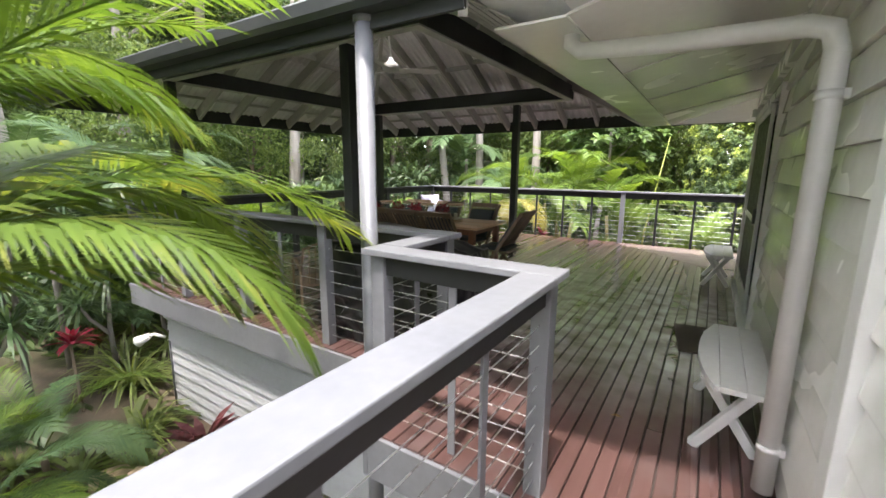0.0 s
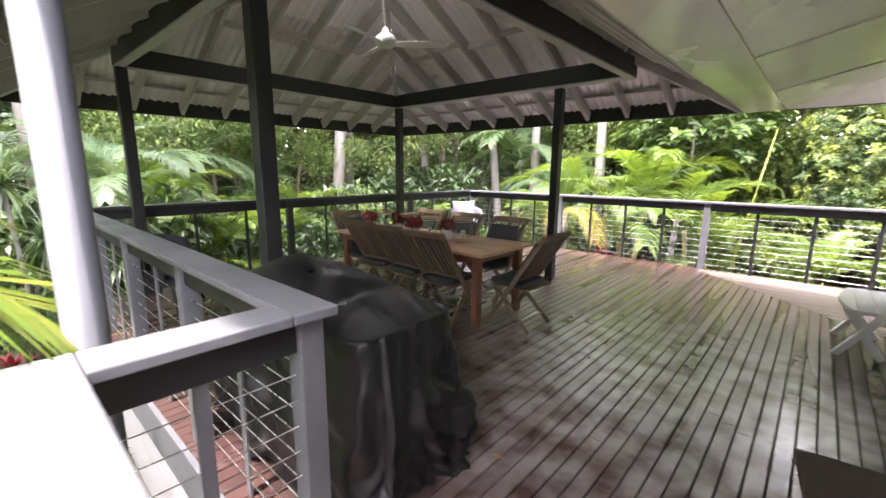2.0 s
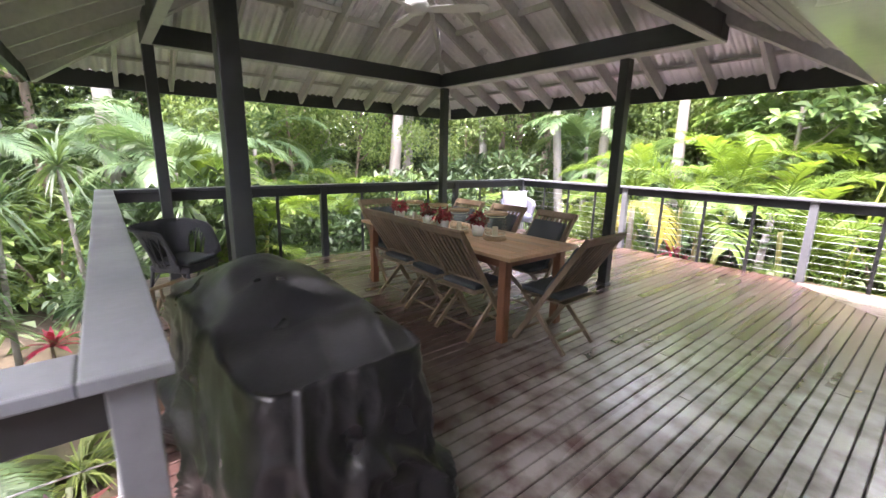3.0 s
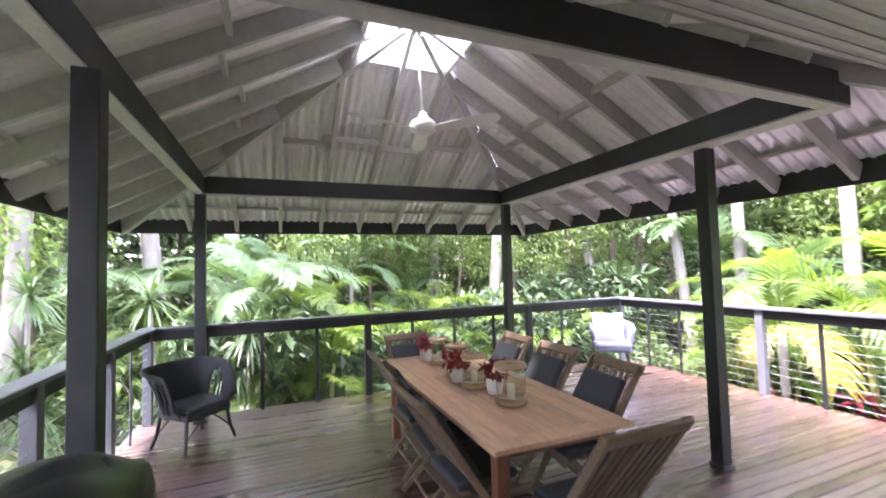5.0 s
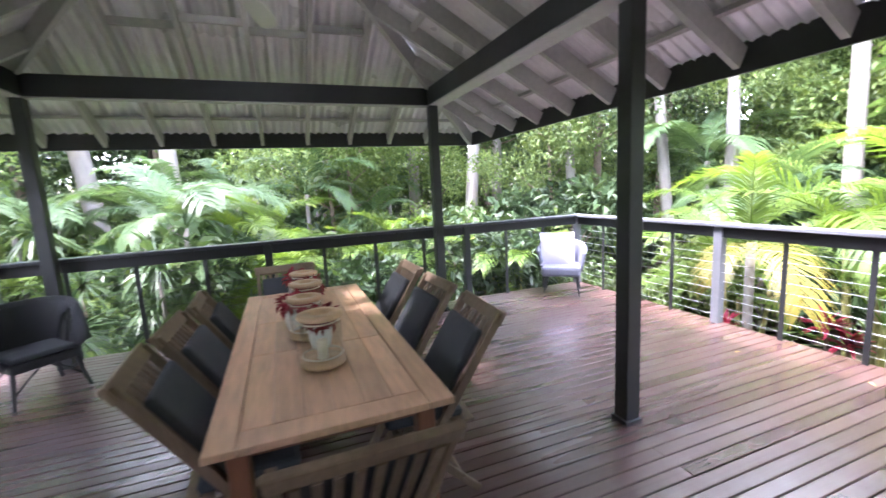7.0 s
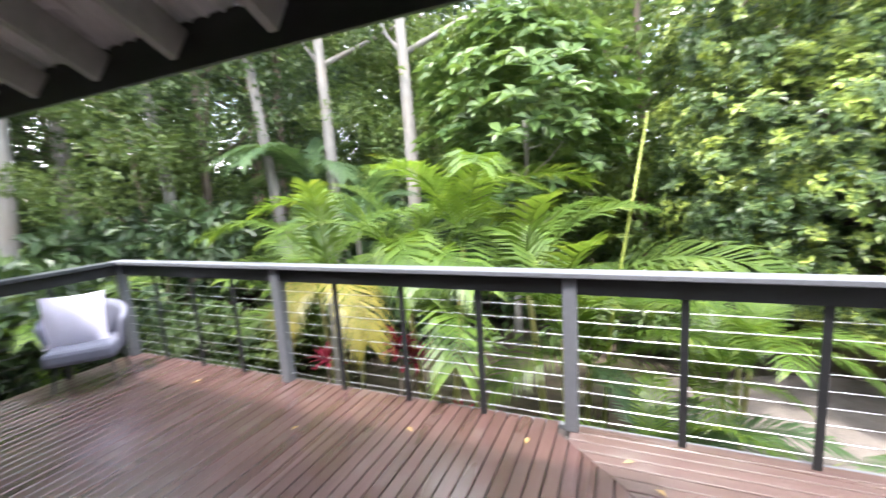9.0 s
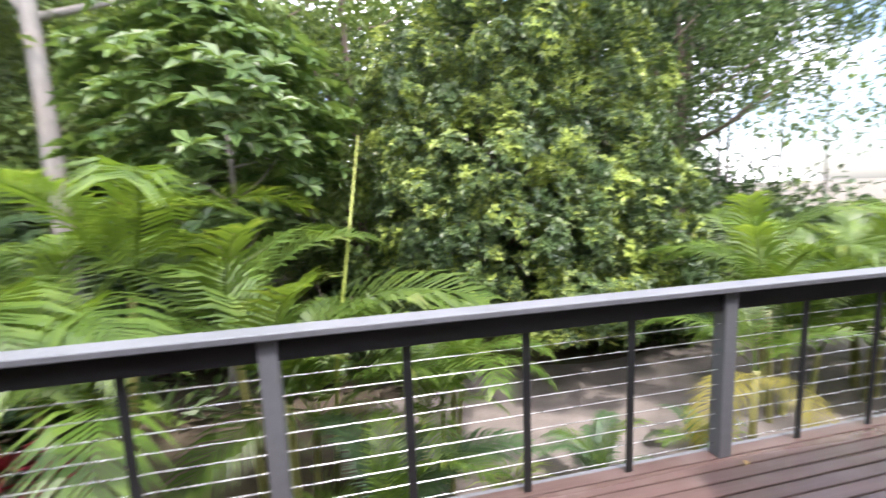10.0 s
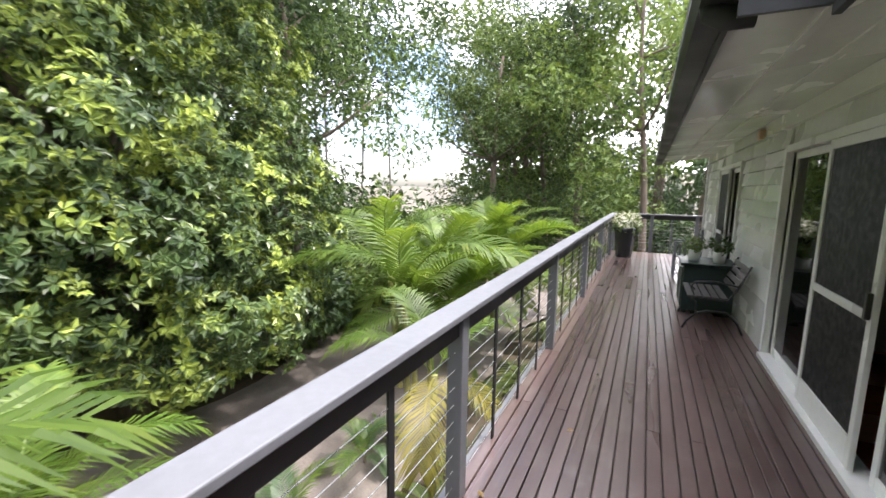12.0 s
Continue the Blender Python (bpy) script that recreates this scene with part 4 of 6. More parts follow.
for y in (-hy + 0.10, hy - 0.10):
    box(bm, -hx + 0.16, hx - 0.16, y - 0.012, y + 0.012, TZ - 0.12, TZ - 0.033)
for x in (-hx + 0.15, hx - 0.15):
    box(bm, x - 0.012, x + 0.012, -hy + 0.113, hy - 0.113, TZ - 0.12, TZ - 0.033)
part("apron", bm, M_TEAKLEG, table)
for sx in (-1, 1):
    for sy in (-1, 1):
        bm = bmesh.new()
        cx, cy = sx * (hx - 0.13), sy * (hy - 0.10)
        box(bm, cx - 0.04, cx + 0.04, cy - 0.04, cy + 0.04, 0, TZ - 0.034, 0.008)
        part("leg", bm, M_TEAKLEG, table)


# ---- folding chairs ----
def cushion(bm, x0, x1, y0, y1, z0, z1, r=0.025):
    box(bm, x0, x1, y0, y1, z0, z1, r)


def folding_chair(at, turn):
    """Seat faces +y in its own frame."""
    c = thing("folding_chair", "folding teak slat chair with charcoal seat and back cushions", "chair", at, turn, "chairs round the table")
    hw = 0.24
    top, foot = Vector((0, -0.36, 0.98)), Vector((0, 0.27, 0.0))
    for s in (-1, 1):
        bm = bmesh.new()
        beam(bm, foot + Vector((s * hw, 0, 0.005)), top + Vector((s * hw, 0, 0)), 0.026, 0.045, (0, 1, 0), 0.004)
        part("back_stile", bm, M_TEAKG, c)
        bm = bmesh.new()
        beam(bm, (s * (hw - 0.03), -0.22, 0.012), (s * (hw - 0.03), 0.22, 0.44), 0.024, 0.04, (0, 1, 0), 0.004)
        part("rear_leg", bm, M_TEAKG, c)
    way = (top - foot).normalized()
    bm = bmesh.new()
    beam(bm, top + Vector((-hw - 0.025, 0, -0.02)), top + Vector((hw + 0.025, 0, -0.02)), 0.030, 0.075, way, 0.008)
    part("top_rail", bm, M_TEAKG, c)
    low = foot + way * 0.60
    bm = bmesh.new()
    beam(bm, low + Vector((-hw + 0.014, 0, 0)), low + Vector((hw - 0.014, 0, 0)), 0.022, 0.045, way, 0.004)
    part("lower_rail", bm, M_TEAKG, c)
    for k in range(8):
        x = -hw + 0.045 + k * (2 * hw - 0.09) / 7
        bm = bmesh.new()
        beam(bm, low + Vector((x, 0, 0.01)), top + Vector((x, 0, -0.05)), 0.028, 0.012, (0, 1, 0))
        part("back_slat", bm, M_TEAKG, c)
    for k in range(7):
        y = -0.17 + k * 0.063
        bm = bmesh.new()
        box(bm, -hw + 0.0, hw - 0.0, y - 0.026, y + 0.026, 0.43, 0.446, 0.003)
        part("seat_slat", bm, M_TEAKG, c)
    for z, y in ((0.10, -0.13), (0.10, 0.21)):
        bm = bmesh.new()
        tube(bm, [(-hw + 0.01, y, z), (hw - 0.01, y, z)], 0.011, 8)
        part("stretcher", bm, M_TEAKG, c)
    bm = bmesh.new()
    cushion(bm, -0.21, 0.21, -0.15, 0.26, 0.447, 0.495)
    part("seat_cushion", bm, M_CUSH, c, "charcoal seat cushion")
    bm = bmesh.new()
    beam(bm, foot + way * 0.57 + Vector((0, 0.045, 0)), foot + way * 1.07 + Vector((0, 0.045, 0)), 0.42, 0.05, (0, 1, 0.6), 0.02)
    part("back_cushion", bm, M_CUSH, c, "charcoal back cushion")
    return c


first_chair = folding_chair((-2.97, 4.77, 0), 2)
for x, y, a in ((-3.52, 4.80, -2), (-4.10, 4.84, 2), (-3.05, 5.71, 177), (-3.72, 5.72, 182), (-4.42, 5.72, 180), (-2.32, 5.21, 91), (-4.74, 5.06, -88)):
    copy_thing(first_chair, pose(x, y, 0, 0, 0, a))


# ---- lanterns and flowers on the table ----
def lantern(x, y, s):
    l = thing("glass_lantern", "clear glass candle lantern with a pale timber lid", "lantern", (x, y, TZ), x * 40, "lanterns on the table")
    bm = bmesh.new()
    lathe(bm, [(0.0, 0.001), (0.105 * s, 0.001), (0.115 * s, 0.012), (0.11 * s, 0.028), (0.0, 0.030)], 24)
    part("base", bm, M_LIDWOOD, l)
    bm = bmesh.new()
    lathe(bm, [(0.085 * s, 0.031), (0.10 * s, 0.06), (0.105 * s, 0.15 * s), (0.10 * s, 0.22 * s), (0.082 * s, 0.25 * s)], 24)
    g = part("jar", bm, M_GLASS, l)
    g.visible_shadow = False
    bm = bmesh.new()
    lathe(bm, [(0.0, 0.251 * s), (0.112 * s, 0.251 * s), (0.118 * s, 0.262 * s), (0.112 * s, 0.275 * s), (0.05 * s, 0.277 * s), (0.05 * s, 0.262 * s), (0.0, 0.262 * s)], 24)
    part("lid", bm, M_LIDWOOD, g, "pale timber lid")
    bm = bmesh.new()
    tube(bm, [(0, 0, 0.031), (0, 0, 0.13 * s)], 0.028 * s, 14)
    part("candle", bm, M_ROPE, l)
    for z, r in ((0.055, 0.102 * s), (0.235 * s, 0.096 * s)):
        bm = bmesh.new()
        tube(bm, [(r * math.cos(k * math.pi / 12), r * math.sin(k * math.pi / 12), z) for k in range(25)], 0.004, 6)
        part("band", bm, M_ROPE, g, "pale rope round the jar")


for x, y, s in ((-3.09, 5.19, 0.98), (-3.56, 5.14, 0.92), (-3.95, 5.17, 0.96), (-4.42, 5.18, 0.92)):
    lantern(x, y, s)
for x, y in ((-3.34, 5.20), (-3.76, 5.08), (-4.19, 5.21), (-4.66, 5.12)):
    p = thing("flower_vase", "small white pot packed with dark red flowers", "vase", (x, y, TZ), 0, "flower pots on the table")
    bm = bmesh.new()
    lathe(bm, [(0.0, 0.001), (0.05, 0.001), (0.062, 0.05), (0.066, 0.11), (0.06, 0.115), (0.0, 0.10)], 18)
    part("pot", bm, M_WPOT, p)
    ch2 = [clump((0, 0, 0.17), 0.085, 120, 0.06)]
    ob = new("bloom", leaf_object_mesh("bloom", ch2, M_RED))
    ob.parent = p


# ---- covered barbecue ----
def covered_barbecue():
    """A cloth hung over a wide barbecue: soft box with a raised hood, creases and a flared hem."""
    vs, fs = [], []
    nu, nv = 220, 64
    for j in range(nv + 1):
        v = j / nv
        for i in range(nu):
            a = 2 * math.pi * i / nu
            ca, sa = math.cos(a), math.sin(a)
            p = 9.0
            k = (abs(ca) ** p + abs(sa) ** p) ** (-1 / p)
            ex, ey = ca * k, sa * k
            if v < 0.35:                         # over the top
                q = v / 0.35
                hood = 0.13 * max(0, 1 - (abs(ex * q + 0.28) / 0.66) ** 3) * max(0, 1 - ((ey * q - 0.1) / 0.95) ** 2) - 0.05 * max(0, ex * q - 0.35)
                x, y = ex * q * 0.70, ey * q * 0.33
                z = 0.90 + hood - 0.03 * q ** 6
                z += 0.014 * (1 - min(1, 4 * abs(noise.noise(Vector((x * 1.6 + y * 2.5, y * 2 - x, 7.5)))))) + 0.016 * noise.noise(Vector((x * 5, y * 5, 0.5))) + 0.006 * (1 - min(1, 3 * abs(noise.noise(Vector((x * 3, y * 4, 1.5))))))
            else:
                q = (v - 0.35) / 0.65
                z = 0.87 * (1 - q) + 0.015 * q
                fold = (0.004 + 0.014 * q) * (1 - abs(math.sin(a * 7 + 2.2 * math.sin(a * 3) + 1.3 * q))) ** 1.5 * (0.6 + 0.9 * noise.noise(Vector((ex * 1.7, ey * 1.7, 3)))) + 0.014 * noise.noise(Vector((ex * 2.4, ey * 2.4, z * 2.5)))
                crease = abs(noise.noise(Vector((ex * 2.6 + z * 2.0, ey * 2.6, z * 4.5))))
                ridge = 1 - min(1, 7 * abs(noise.noise(Vector((ex * 1.6 + ey * 0.7 - z * 1.5, ey * 1.9 + z * 0.9, z * 0.8 + 4)))))
                fold += 0.026 * (1 - min(1, crease * 6)) * (0.3 + q) + 0.075 * ridge ** 1.5 * (0.35 + q)
                fine = abs(noise.noise(Vector((ex * 6 - z * 5, ey * 6 + z * 4, z * 9))))
                fold += 0.006 * (1 - min(1, fine * 4))
                bulge = 0.02 * math.sin(math.pi * q) + 0.05 * q
                x = ex * (0.70 + bulge + fold)
                y = ey * (0.33 + bulge + fold)
                z += 0.03 * noise.noise(Vector((ex * 3, ey * 3, 9))) * q
                z = max(z, 0.006)
            vs.append((x, y, z))
    for j in range(nv):
        for i in range(nu):
            fs.append((j * nu + i, (j + 1) * nu + i, (j + 1) * nu + (i + 1) % nu, j * nu + (i + 1) % nu))
    t = thing("covered_barbecue", "barbecue under a creased black cloth cover", "barbecue", (-2.21, 2.86, 0), 2)
    me = raw_mesh("cover", vs, fs, M_COVER, True)
    ob = new("cover", me)
    ob.parent = t
    bm = bmesh.new()
    for x in (-0.5, 0.5):
        for y in (-0.2, 0.2):
            tube(bm, [(x, y, 0.0), (x, y, 0.5)], 0.025, 8)
    box(bm, -0.6, 0.6, -0.26, 0.26, 0.5, 0.84)
    part("body", bm, M_BLACKSTEEL, t)


covered_barbecue()


# ---- armchairs ----
def wicker_chair(at, turn):
    """High flared back that runs on into arms with arched openings; faces +y."""
    c = thing("wicker_armchair", "black wicker armchair with a flared back and open-arched arms", "armchair", at, turn)
    n, m = 56, 12

    def spot(i, w):
        a = radians(-212 + 244 * i / n)
        u = abs(i / n - 0.5) * 2
        h = 0.83 - 0.09 * u * u - (0.30 * ((u - 0.80) / 0.20) ** 1.6 if u > 0.80 else 0)
        k = (abs(math.cos(a)) ** 3.2 + abs(math.sin(a)) ** 3.2) ** (-1 / 3.2)
        r = (0.265 + (0.10 + 0.05 * math.sin(math.pi * min(1, u * 1.25))) * w ** 1.5) * k
        return (r * math.cos(a) * 1.08, r * math.sin(a), 0.33 + (h - 0.33) * w)

    vs = [spot(i, j / m) for i in range(n + 1) for j in range(m + 1)]
    fs = []
    for i in range(n):
        for j in range(m):
            u, w = abs((i + 0.5) / n - 0.5) * 2, (j + 0.5) / m
            top = 0.84 - 2.2 * abs(u - 0.66) ** 1.4
            if 0.50 < u < 0.83 and 0.14 < w < top:
                continue
            a = i * (m + 1) + j
            fs.append((a, a + m + 1, a + m + 2, a + 1))
    ob = new("shell", raw_mesh("shell", vs, fs, M_WICKER, True))
    ob.parent = c
    sol = ob.modifiers.new("thick", "SOLIDIFY")
    sol.thickness = 0.022
    bm = bmesh.new()
    tube(bm, [spot(i, 1.0) for i in range(n + 1)], 0.022, 10)
    part("rim", bm, M_WICKER, c)
    for u in (0.60, 0.72):
        for s in (-1, 1):
            i = (0.5 + s * u / 2) * n
            bm = bmesh.new()
            tube(bm, [spot(i, 0.1), spot(i, 0.5), spot(i + s * 1.2, 0.86)], 0.011, 6)
            tube(bm, [spot(i, 0.5), spot(i - s * 1.4, 0.86)], 0.008, 6)
            part("spindle", bm, M_WICKER, c)
    bm = bmesh.new()
    box(bm, -0.27, 0.27, -0.25, 0.27, 0.31, 0.40, 0.03)
    seat = part("seat", bm, M_WICKER, c)
    bm = bmesh.new()
    box(bm, -0.25, 0.25, -0.22, 0.26, 0.402, 0.45, 0.022)
    part("seat_pad", bm, M_CUSH, seat, "dark seat pad")
    for sx in (-1, 1):
        for sy in (-1, 1):
            bm = bmesh.new()
            tube(bm, [(sx * 0.24, sy * 0.22, 0.36), (sx * 0.265, sy * 0.245, 0.15), (sx * 0.30, sy * 0.29, 0.006)], [0.022, 0.02, 0.016], 8)
            part("leg", bm, M_WICKER, c)
            bm = bmesh.new()
            tube(bm, [(sx * 0.275, sy * 0.255, 0.12), (sx * 0.15, sy * 0.245, 0.24), (sx * 0.05, sy * 0.24, 0.32)], 0.009, 6)
            part("brace", bm, M_WICKER, c)
    return c


wicker_chair((-5.56, 2.90, 0), -46).scale = (0.9, 0.9, 0.95)

lil = thing("armchair", "lilac-grey upholstered tub chair on thin legs", "armchair", (-5.97, 8.84, 0), -130)
vs, fs = [], []
n, m = 30, 6
for i in range(n + 1):
    a = radians(-195 + 210 * i / n)
    u = abs(i / n - 0.5) * 2
    h = 0.78 - 0.16 * u ** 2
    for j in range(m + 1):
        w = j / m
        vs.append(((0.27 + 0.06 * w) * math.cos(a) * 1.08, (0.27 + 0.06 * w) * math.sin(a), 0.33 + (h - 0.33) * w))
for i in range(n):
    for j in range(m):
        a = i * (m + 1) + j
        fs.append((a, a + m + 1, a + m + 2, a + 1))
ob = new("shell", raw_mesh("shell", vs, fs, M_LILAC, True))
ob.parent = lil
sol = ob.modifiers.new("thick", "SOLIDIFY")
sol.thickness = 0.055
bm = bmesh.new()
box(bm, -0.27, 0.27, -0.22, 0.30, 0.30, 0.44, 0.04)
part("seat", bm, M_LILAC, lil)
for sx in (-1, 1):
    for sy in (-1, 1):
        bm = bmesh.new()
        tube(bm, [(sx * 0.2, sy * 0.19, 0.32), (sx * 0.25, sy * 0.24, 0.004)], [0.018, 0.011], 8)
        part("leg", bm, M_BLACKSTEEL, lil)
# the pale cushion rests on it
vs, fs = [], []
n = 14
for side in (1, -1):
    for j in range(n + 1):
        for i in range(n + 1):
            u, v = i / n * 2 - 1, j / n * 2 - 1
            th = 0.075 * (1 - abs(u) ** 2.4) * (1 - abs(v) ** 2.4)
            pin = 1 - 0.07 * (1 - abs(u) ** 2) * abs(v) - 0.07 * (1 - abs(v) ** 2) * abs(u)
            vs.append((u * 0.25 * pin, side * th, v * 0.25 * pin))
k2 = (n + 1) * (n + 1)
for s in (0, 1):
    for j in range(n):
        for i in range(n):
            a = s * k2 + j * (n + 1) + i
            f = (a, a + 1, a + n + 2, a + n + 1)
            fs.append(f if s == 0 else f[::-1])
cu = new("cushion", raw_mesh("cushion", vs, fs, M_LILACC, True))
cu.matrix_basis = pose(-6.02, 8.795, 0, 0, 0, -130) @ pose(0, 0, 0.66, 18, 0, 3)
tagged(cu, "pale lilac square cushion propped on the tub chair", "cushion")

# small chair with bent frame behind the barbecue
oc = thing("cane_chair", "small weathered cane chair with a bent frame", "chair", (-3.30, 2.74, 0), 60)
for sx in (-1, 1):
    bm = bmesh.new()
    tube(bm, [(sx * 0.22, 0.24, 0.005), (sx * 0.21, 0.20, 0.40), (sx * 0.23, 0.10, 0.62), (sx * 0.22, -0.12, 0.66), (sx * 0.2, -0.24, 0.55), (sx * 0.21, -0.28, 0.005)], 0.014, 8)
    part("side_frame", bm, M_TEAKG, oc)
bm = bmesh.new()
tube(bm, [(-0.2, -0.24, 0.55), (-0.17, -0.29, 0.78), (0, -0.31, 0.84), (0.17, -0.29, 0.78), (0.2, -0.24, 0.55)], 0.014, 8)
part("back_hoop", bm, M_TEAKG, oc)
for k in range(5):
    x = -0.12 + 0.06 * k
    bm = bmesh.new()
    tube(bm, [(x, -0.22, 0.41), (x, -0.30, 0.80)], 0.007, 6)
    part("back_cane", bm, M_TEAKG, oc)
bm = bmesh.new()
box(bm, -0.21, 0.21, -0.23, 0.21, 0.385, 0.41, 0.008)
part("seat", bm, M_TEAKG, oc)


# ---- white benches against the west wall ----
def white_bench(at, length):
    b = thing("bench", "white painted timber bench with a curved front and crossed legs", "bench", at, 0, "white benches")
    hl = length / 2
    # seat of three planks, bowed on the deck side (-x)
    for k, (x0, x1) in enumerate(((-0.17, -0.062), (-0.058, 0.055), (0.059, 0.17))):
        bm = bmesh.new()
        n = 16
        lo, hi = [], []
        for i in range(n + 1):
            y = -hl + length * i / n
            u = abs(y / hl)
            xa = x0 + (0.085 * u ** 2.2 if k == 0 else 0)
            lo.append((xa, y))
            hi.append((x1, y))
        ring = lo + hi[::-1]
        a = [bm.verts.new((x, y, 0.425)) for x, y in ring]
        c = [bm.verts.new((x, y, 0.455)) for x, y in ring]
        bm.faces.new(a[::-1])
        bm.faces.new(c)
        for i in range(len(ring)):
            bm.faces.new((a[i], a[(i + 1) % len(ring)], c[(i + 1) % len(ring)], c[i]))
        part("seat_plank", bm, M_WHITE, b)
    for s in (-1, 1):
        y = s * (hl - 0.16)
        bm = bmesh.new()
        beam(bm, (-0.15, y, 0.0), (0.13, y, 0.424), 0.05, 0.06, (0, 1, 0), 0.004)
        part("leg", bm, M_WHITE, b)
        bm = bmesh.new()
        beam(bm, (0.15, y + 0.052, 0.0), (-0.13, y + 0.052, 0.424), 0.05, 0.06, (0, 1, 0), 0.004)
        part("leg", bm, M_WHITE, b)
    bm = bmesh.new()
    beam(bm, (0, -hl + 0.2, 0.21), (0, hl - 0.2, 0.21), 0.03, 0.06, bevel=0.004)
    part("stretcher", bm, M_WHITE, b)


white_bench((0.30, 2.84, 0), 1.06)
white_bench((0.25, 6.82, 0), 0.95)

# door mat
bm = bmesh.new()
box(bm, -0.23, 0.20, -0.36, 0.36, 0.0, 0.016, 0.005)
single("door_mat", bm, M_RUST, "worn dark brown fibre door mat on the deck", "mat", at=(0.18, 4.23, 0.003), turn=7)
# small lamp and sensor on the walls
bl = thing("wall_light", "small pale round bulkhead light high on the wall", "lamp", (WALL_X - 0.032, 7.0, 2.30))
bm = bmesh.new()
box(bm, -0.06, 0.0, -0.05, 0.05, -0.05, 0.05, 0.01)
part("housing", bm, M_WHITE, bl)
bl2 = thing("wall_light", "small pale square light on the frieze of the verandah", "lamp", (5.6, WALL_Y + 0.032, 2.44))
bm = bmesh.new()
box(bm, -0.06, 0.06, 0.0, 0.06, -0.06, 0.06, 0.01)
part("housing", bm, M_LIDWOOD, bl2)
fl = thing("flood_light", "white sensor light on the corner of the lower wall", "lamp", (-6.02, 2.36, -0.75))
bm = bmesh.new()
tube(bm, [(0, 0, 0), (-0.10, -0.10, 0.05), (-0.16, -0.16, 0.02)], 0.02, 8)
part("arm", bm, M_WHITE, fl)
bm = bmesh.new()
tube(bm, [(-0.14, -0.14, 0.03), (-0.26, -0.24, -0.05)], [0.04, 0.075], 12)
part("head", bm, M_WHITE, fl)
bm = bmesh.new()
tube(bm, [(-5.97, 2.38, -0.80), (-5.96, 2.37, -2.0)], 0.012, 6)
single("cable", bm, M_BLACKSTEEL, "dark cable down the lower wall", "cable")

# ---- verandah: chest, iron bench, far chair, flower pot ----
ch_ = thing("storage_chest", "dark green painted timber chest against the verandah wall", "chest", (6.35, 7.76, 0))
bm = bmesh.new()
box(bm, -0.36, 0.36, -0.33, 0.30, 0.04, 0.70, 0.012)
part("body", bm, M_GREENBOX, ch_)
bm = bmesh.new()
box(bm, -0.40, 0.40, -0.36, 0.34, 0.70, 0.735, 0.008)
part("lid", bm, M_GREENBOX, ch_)
for sx in (-1, 1):
    bm = bmesh.new()
    box(bm, sx * 0.18 - 0.155, sx * 0.18 + 0.155, 0.301, 0.318, 0.10, 0.66, 0.006)
    leaf = part("door", bm, M_GREENBOX, ch_)
    bm = bmesh.new()
    tube(bm, [(sx * 0.05, 0.319, 0.40), (sx * 0.05, 0.342, 0.40), (sx * 0.05, 0.342, 0.34), (sx * 0.05, 0.319, 0.34)], 0.007, 8)
    part("handle", bm, M_BLACKSTEEL, leaf, "small dark handle")
for x in (-0.3, 0.3):
    for y in (-0.27, 0.25):
        bm = bmesh.new()
        box(bm, x - 0.03, x + 0.03, y - 0.03, y + 0.03, 0, 0.039, 0.004)
        part("foot", bm, M_GREENBOX, ch_)
for x, y, leafy in ((6.2, 7.62, L_MID), (6.28, 7.92, L_BRIGHT)):
    p = thing("potted_plant", "white square pot with a small green plant on the chest", "plant", (x, y, 0.736), 0, "pots on the chest")
    bm = bmesh.new()
    lathe(bm, [(0.0, 0.001), (0.07, 0.001), (0.085, 0.15), (0.078, 0.155), (0.0, 0.13)], 16)
    part("pot", bm, M_WPOT, p)
    ob = new("foliage", leaf_object_mesh("foliage", [clump((0, 0, 0.24), 0.14, 120, 0.07)], leafy))
    ob.parent = p
M_DARKSLAT = mat("dark_weathered_slat", (0.085, 0.078, 0.075), 0.5, 0.35, 8.0, (0.2, 1, 1), 0.2, obj=0.4)
ib = thing("garden_bench", "black iron garden bench with curled legs and dark slats", "bench", (5.62, 7.74, 0))
for sx in (-1, 1):
    bm = bmesh.new()
    x = sx * 0.42
    tube(bm, [(x, 0.34, 0.005), (x, 0.30, 0.10), (x, 0.20, 0.22), (x, 0.22, 0.36), (x, 0.30, 0.43)], 0.014, 8)
    tube(bm, [(x, -0.30, 0.005), (x, -0.24, 0.14), (x, -0.12, 0.26), (x, 0.10, 0.26), (x, 0.22, 0.20)], 0.014, 8)
    tube(bm, [(x, 0.30, 0.43), (x, -0.12, 0.41), (x, -0.20, 0.55), (x, -0.32, 0.86)], 0.014, 8)
    tube(bm, [(x, -0.22, 0.60), (x, 0.05, 0.64), (x, 0.24, 0.62), (x, 0.28, 0.56), (x, 0.24, 0.52)], 0.012, 8)
    part("iron_end", bm, M_BLACKSTEEL, ib)
for k in range(5):
    y = -0.08 + k * 0.09
    bm = bmesh.new()
    box(bm, -0.45, 0.45, y - 0.035, y + 0.035, 0.428, 0.448, 0.004)
    part("seat_slat", bm, M_DARKSLAT, ib)
for k in range(4):
    bm = bmesh.new()
    zc, yc = 0.55 + k * 0.085, -0.185 - k * 0.036
    beam(bm, (-0.45, yc, zc), (0.45, yc, zc), 0.018, 0.065, (0, -0.4, 1), 0.004)
    part("back_slat", bm, M_DARKSLAT, ib)
fc = thing("slat_chair", "tall pale timber slat chair at the far end of the verandah", "chair", (9.0, 7.80, 0), 0)
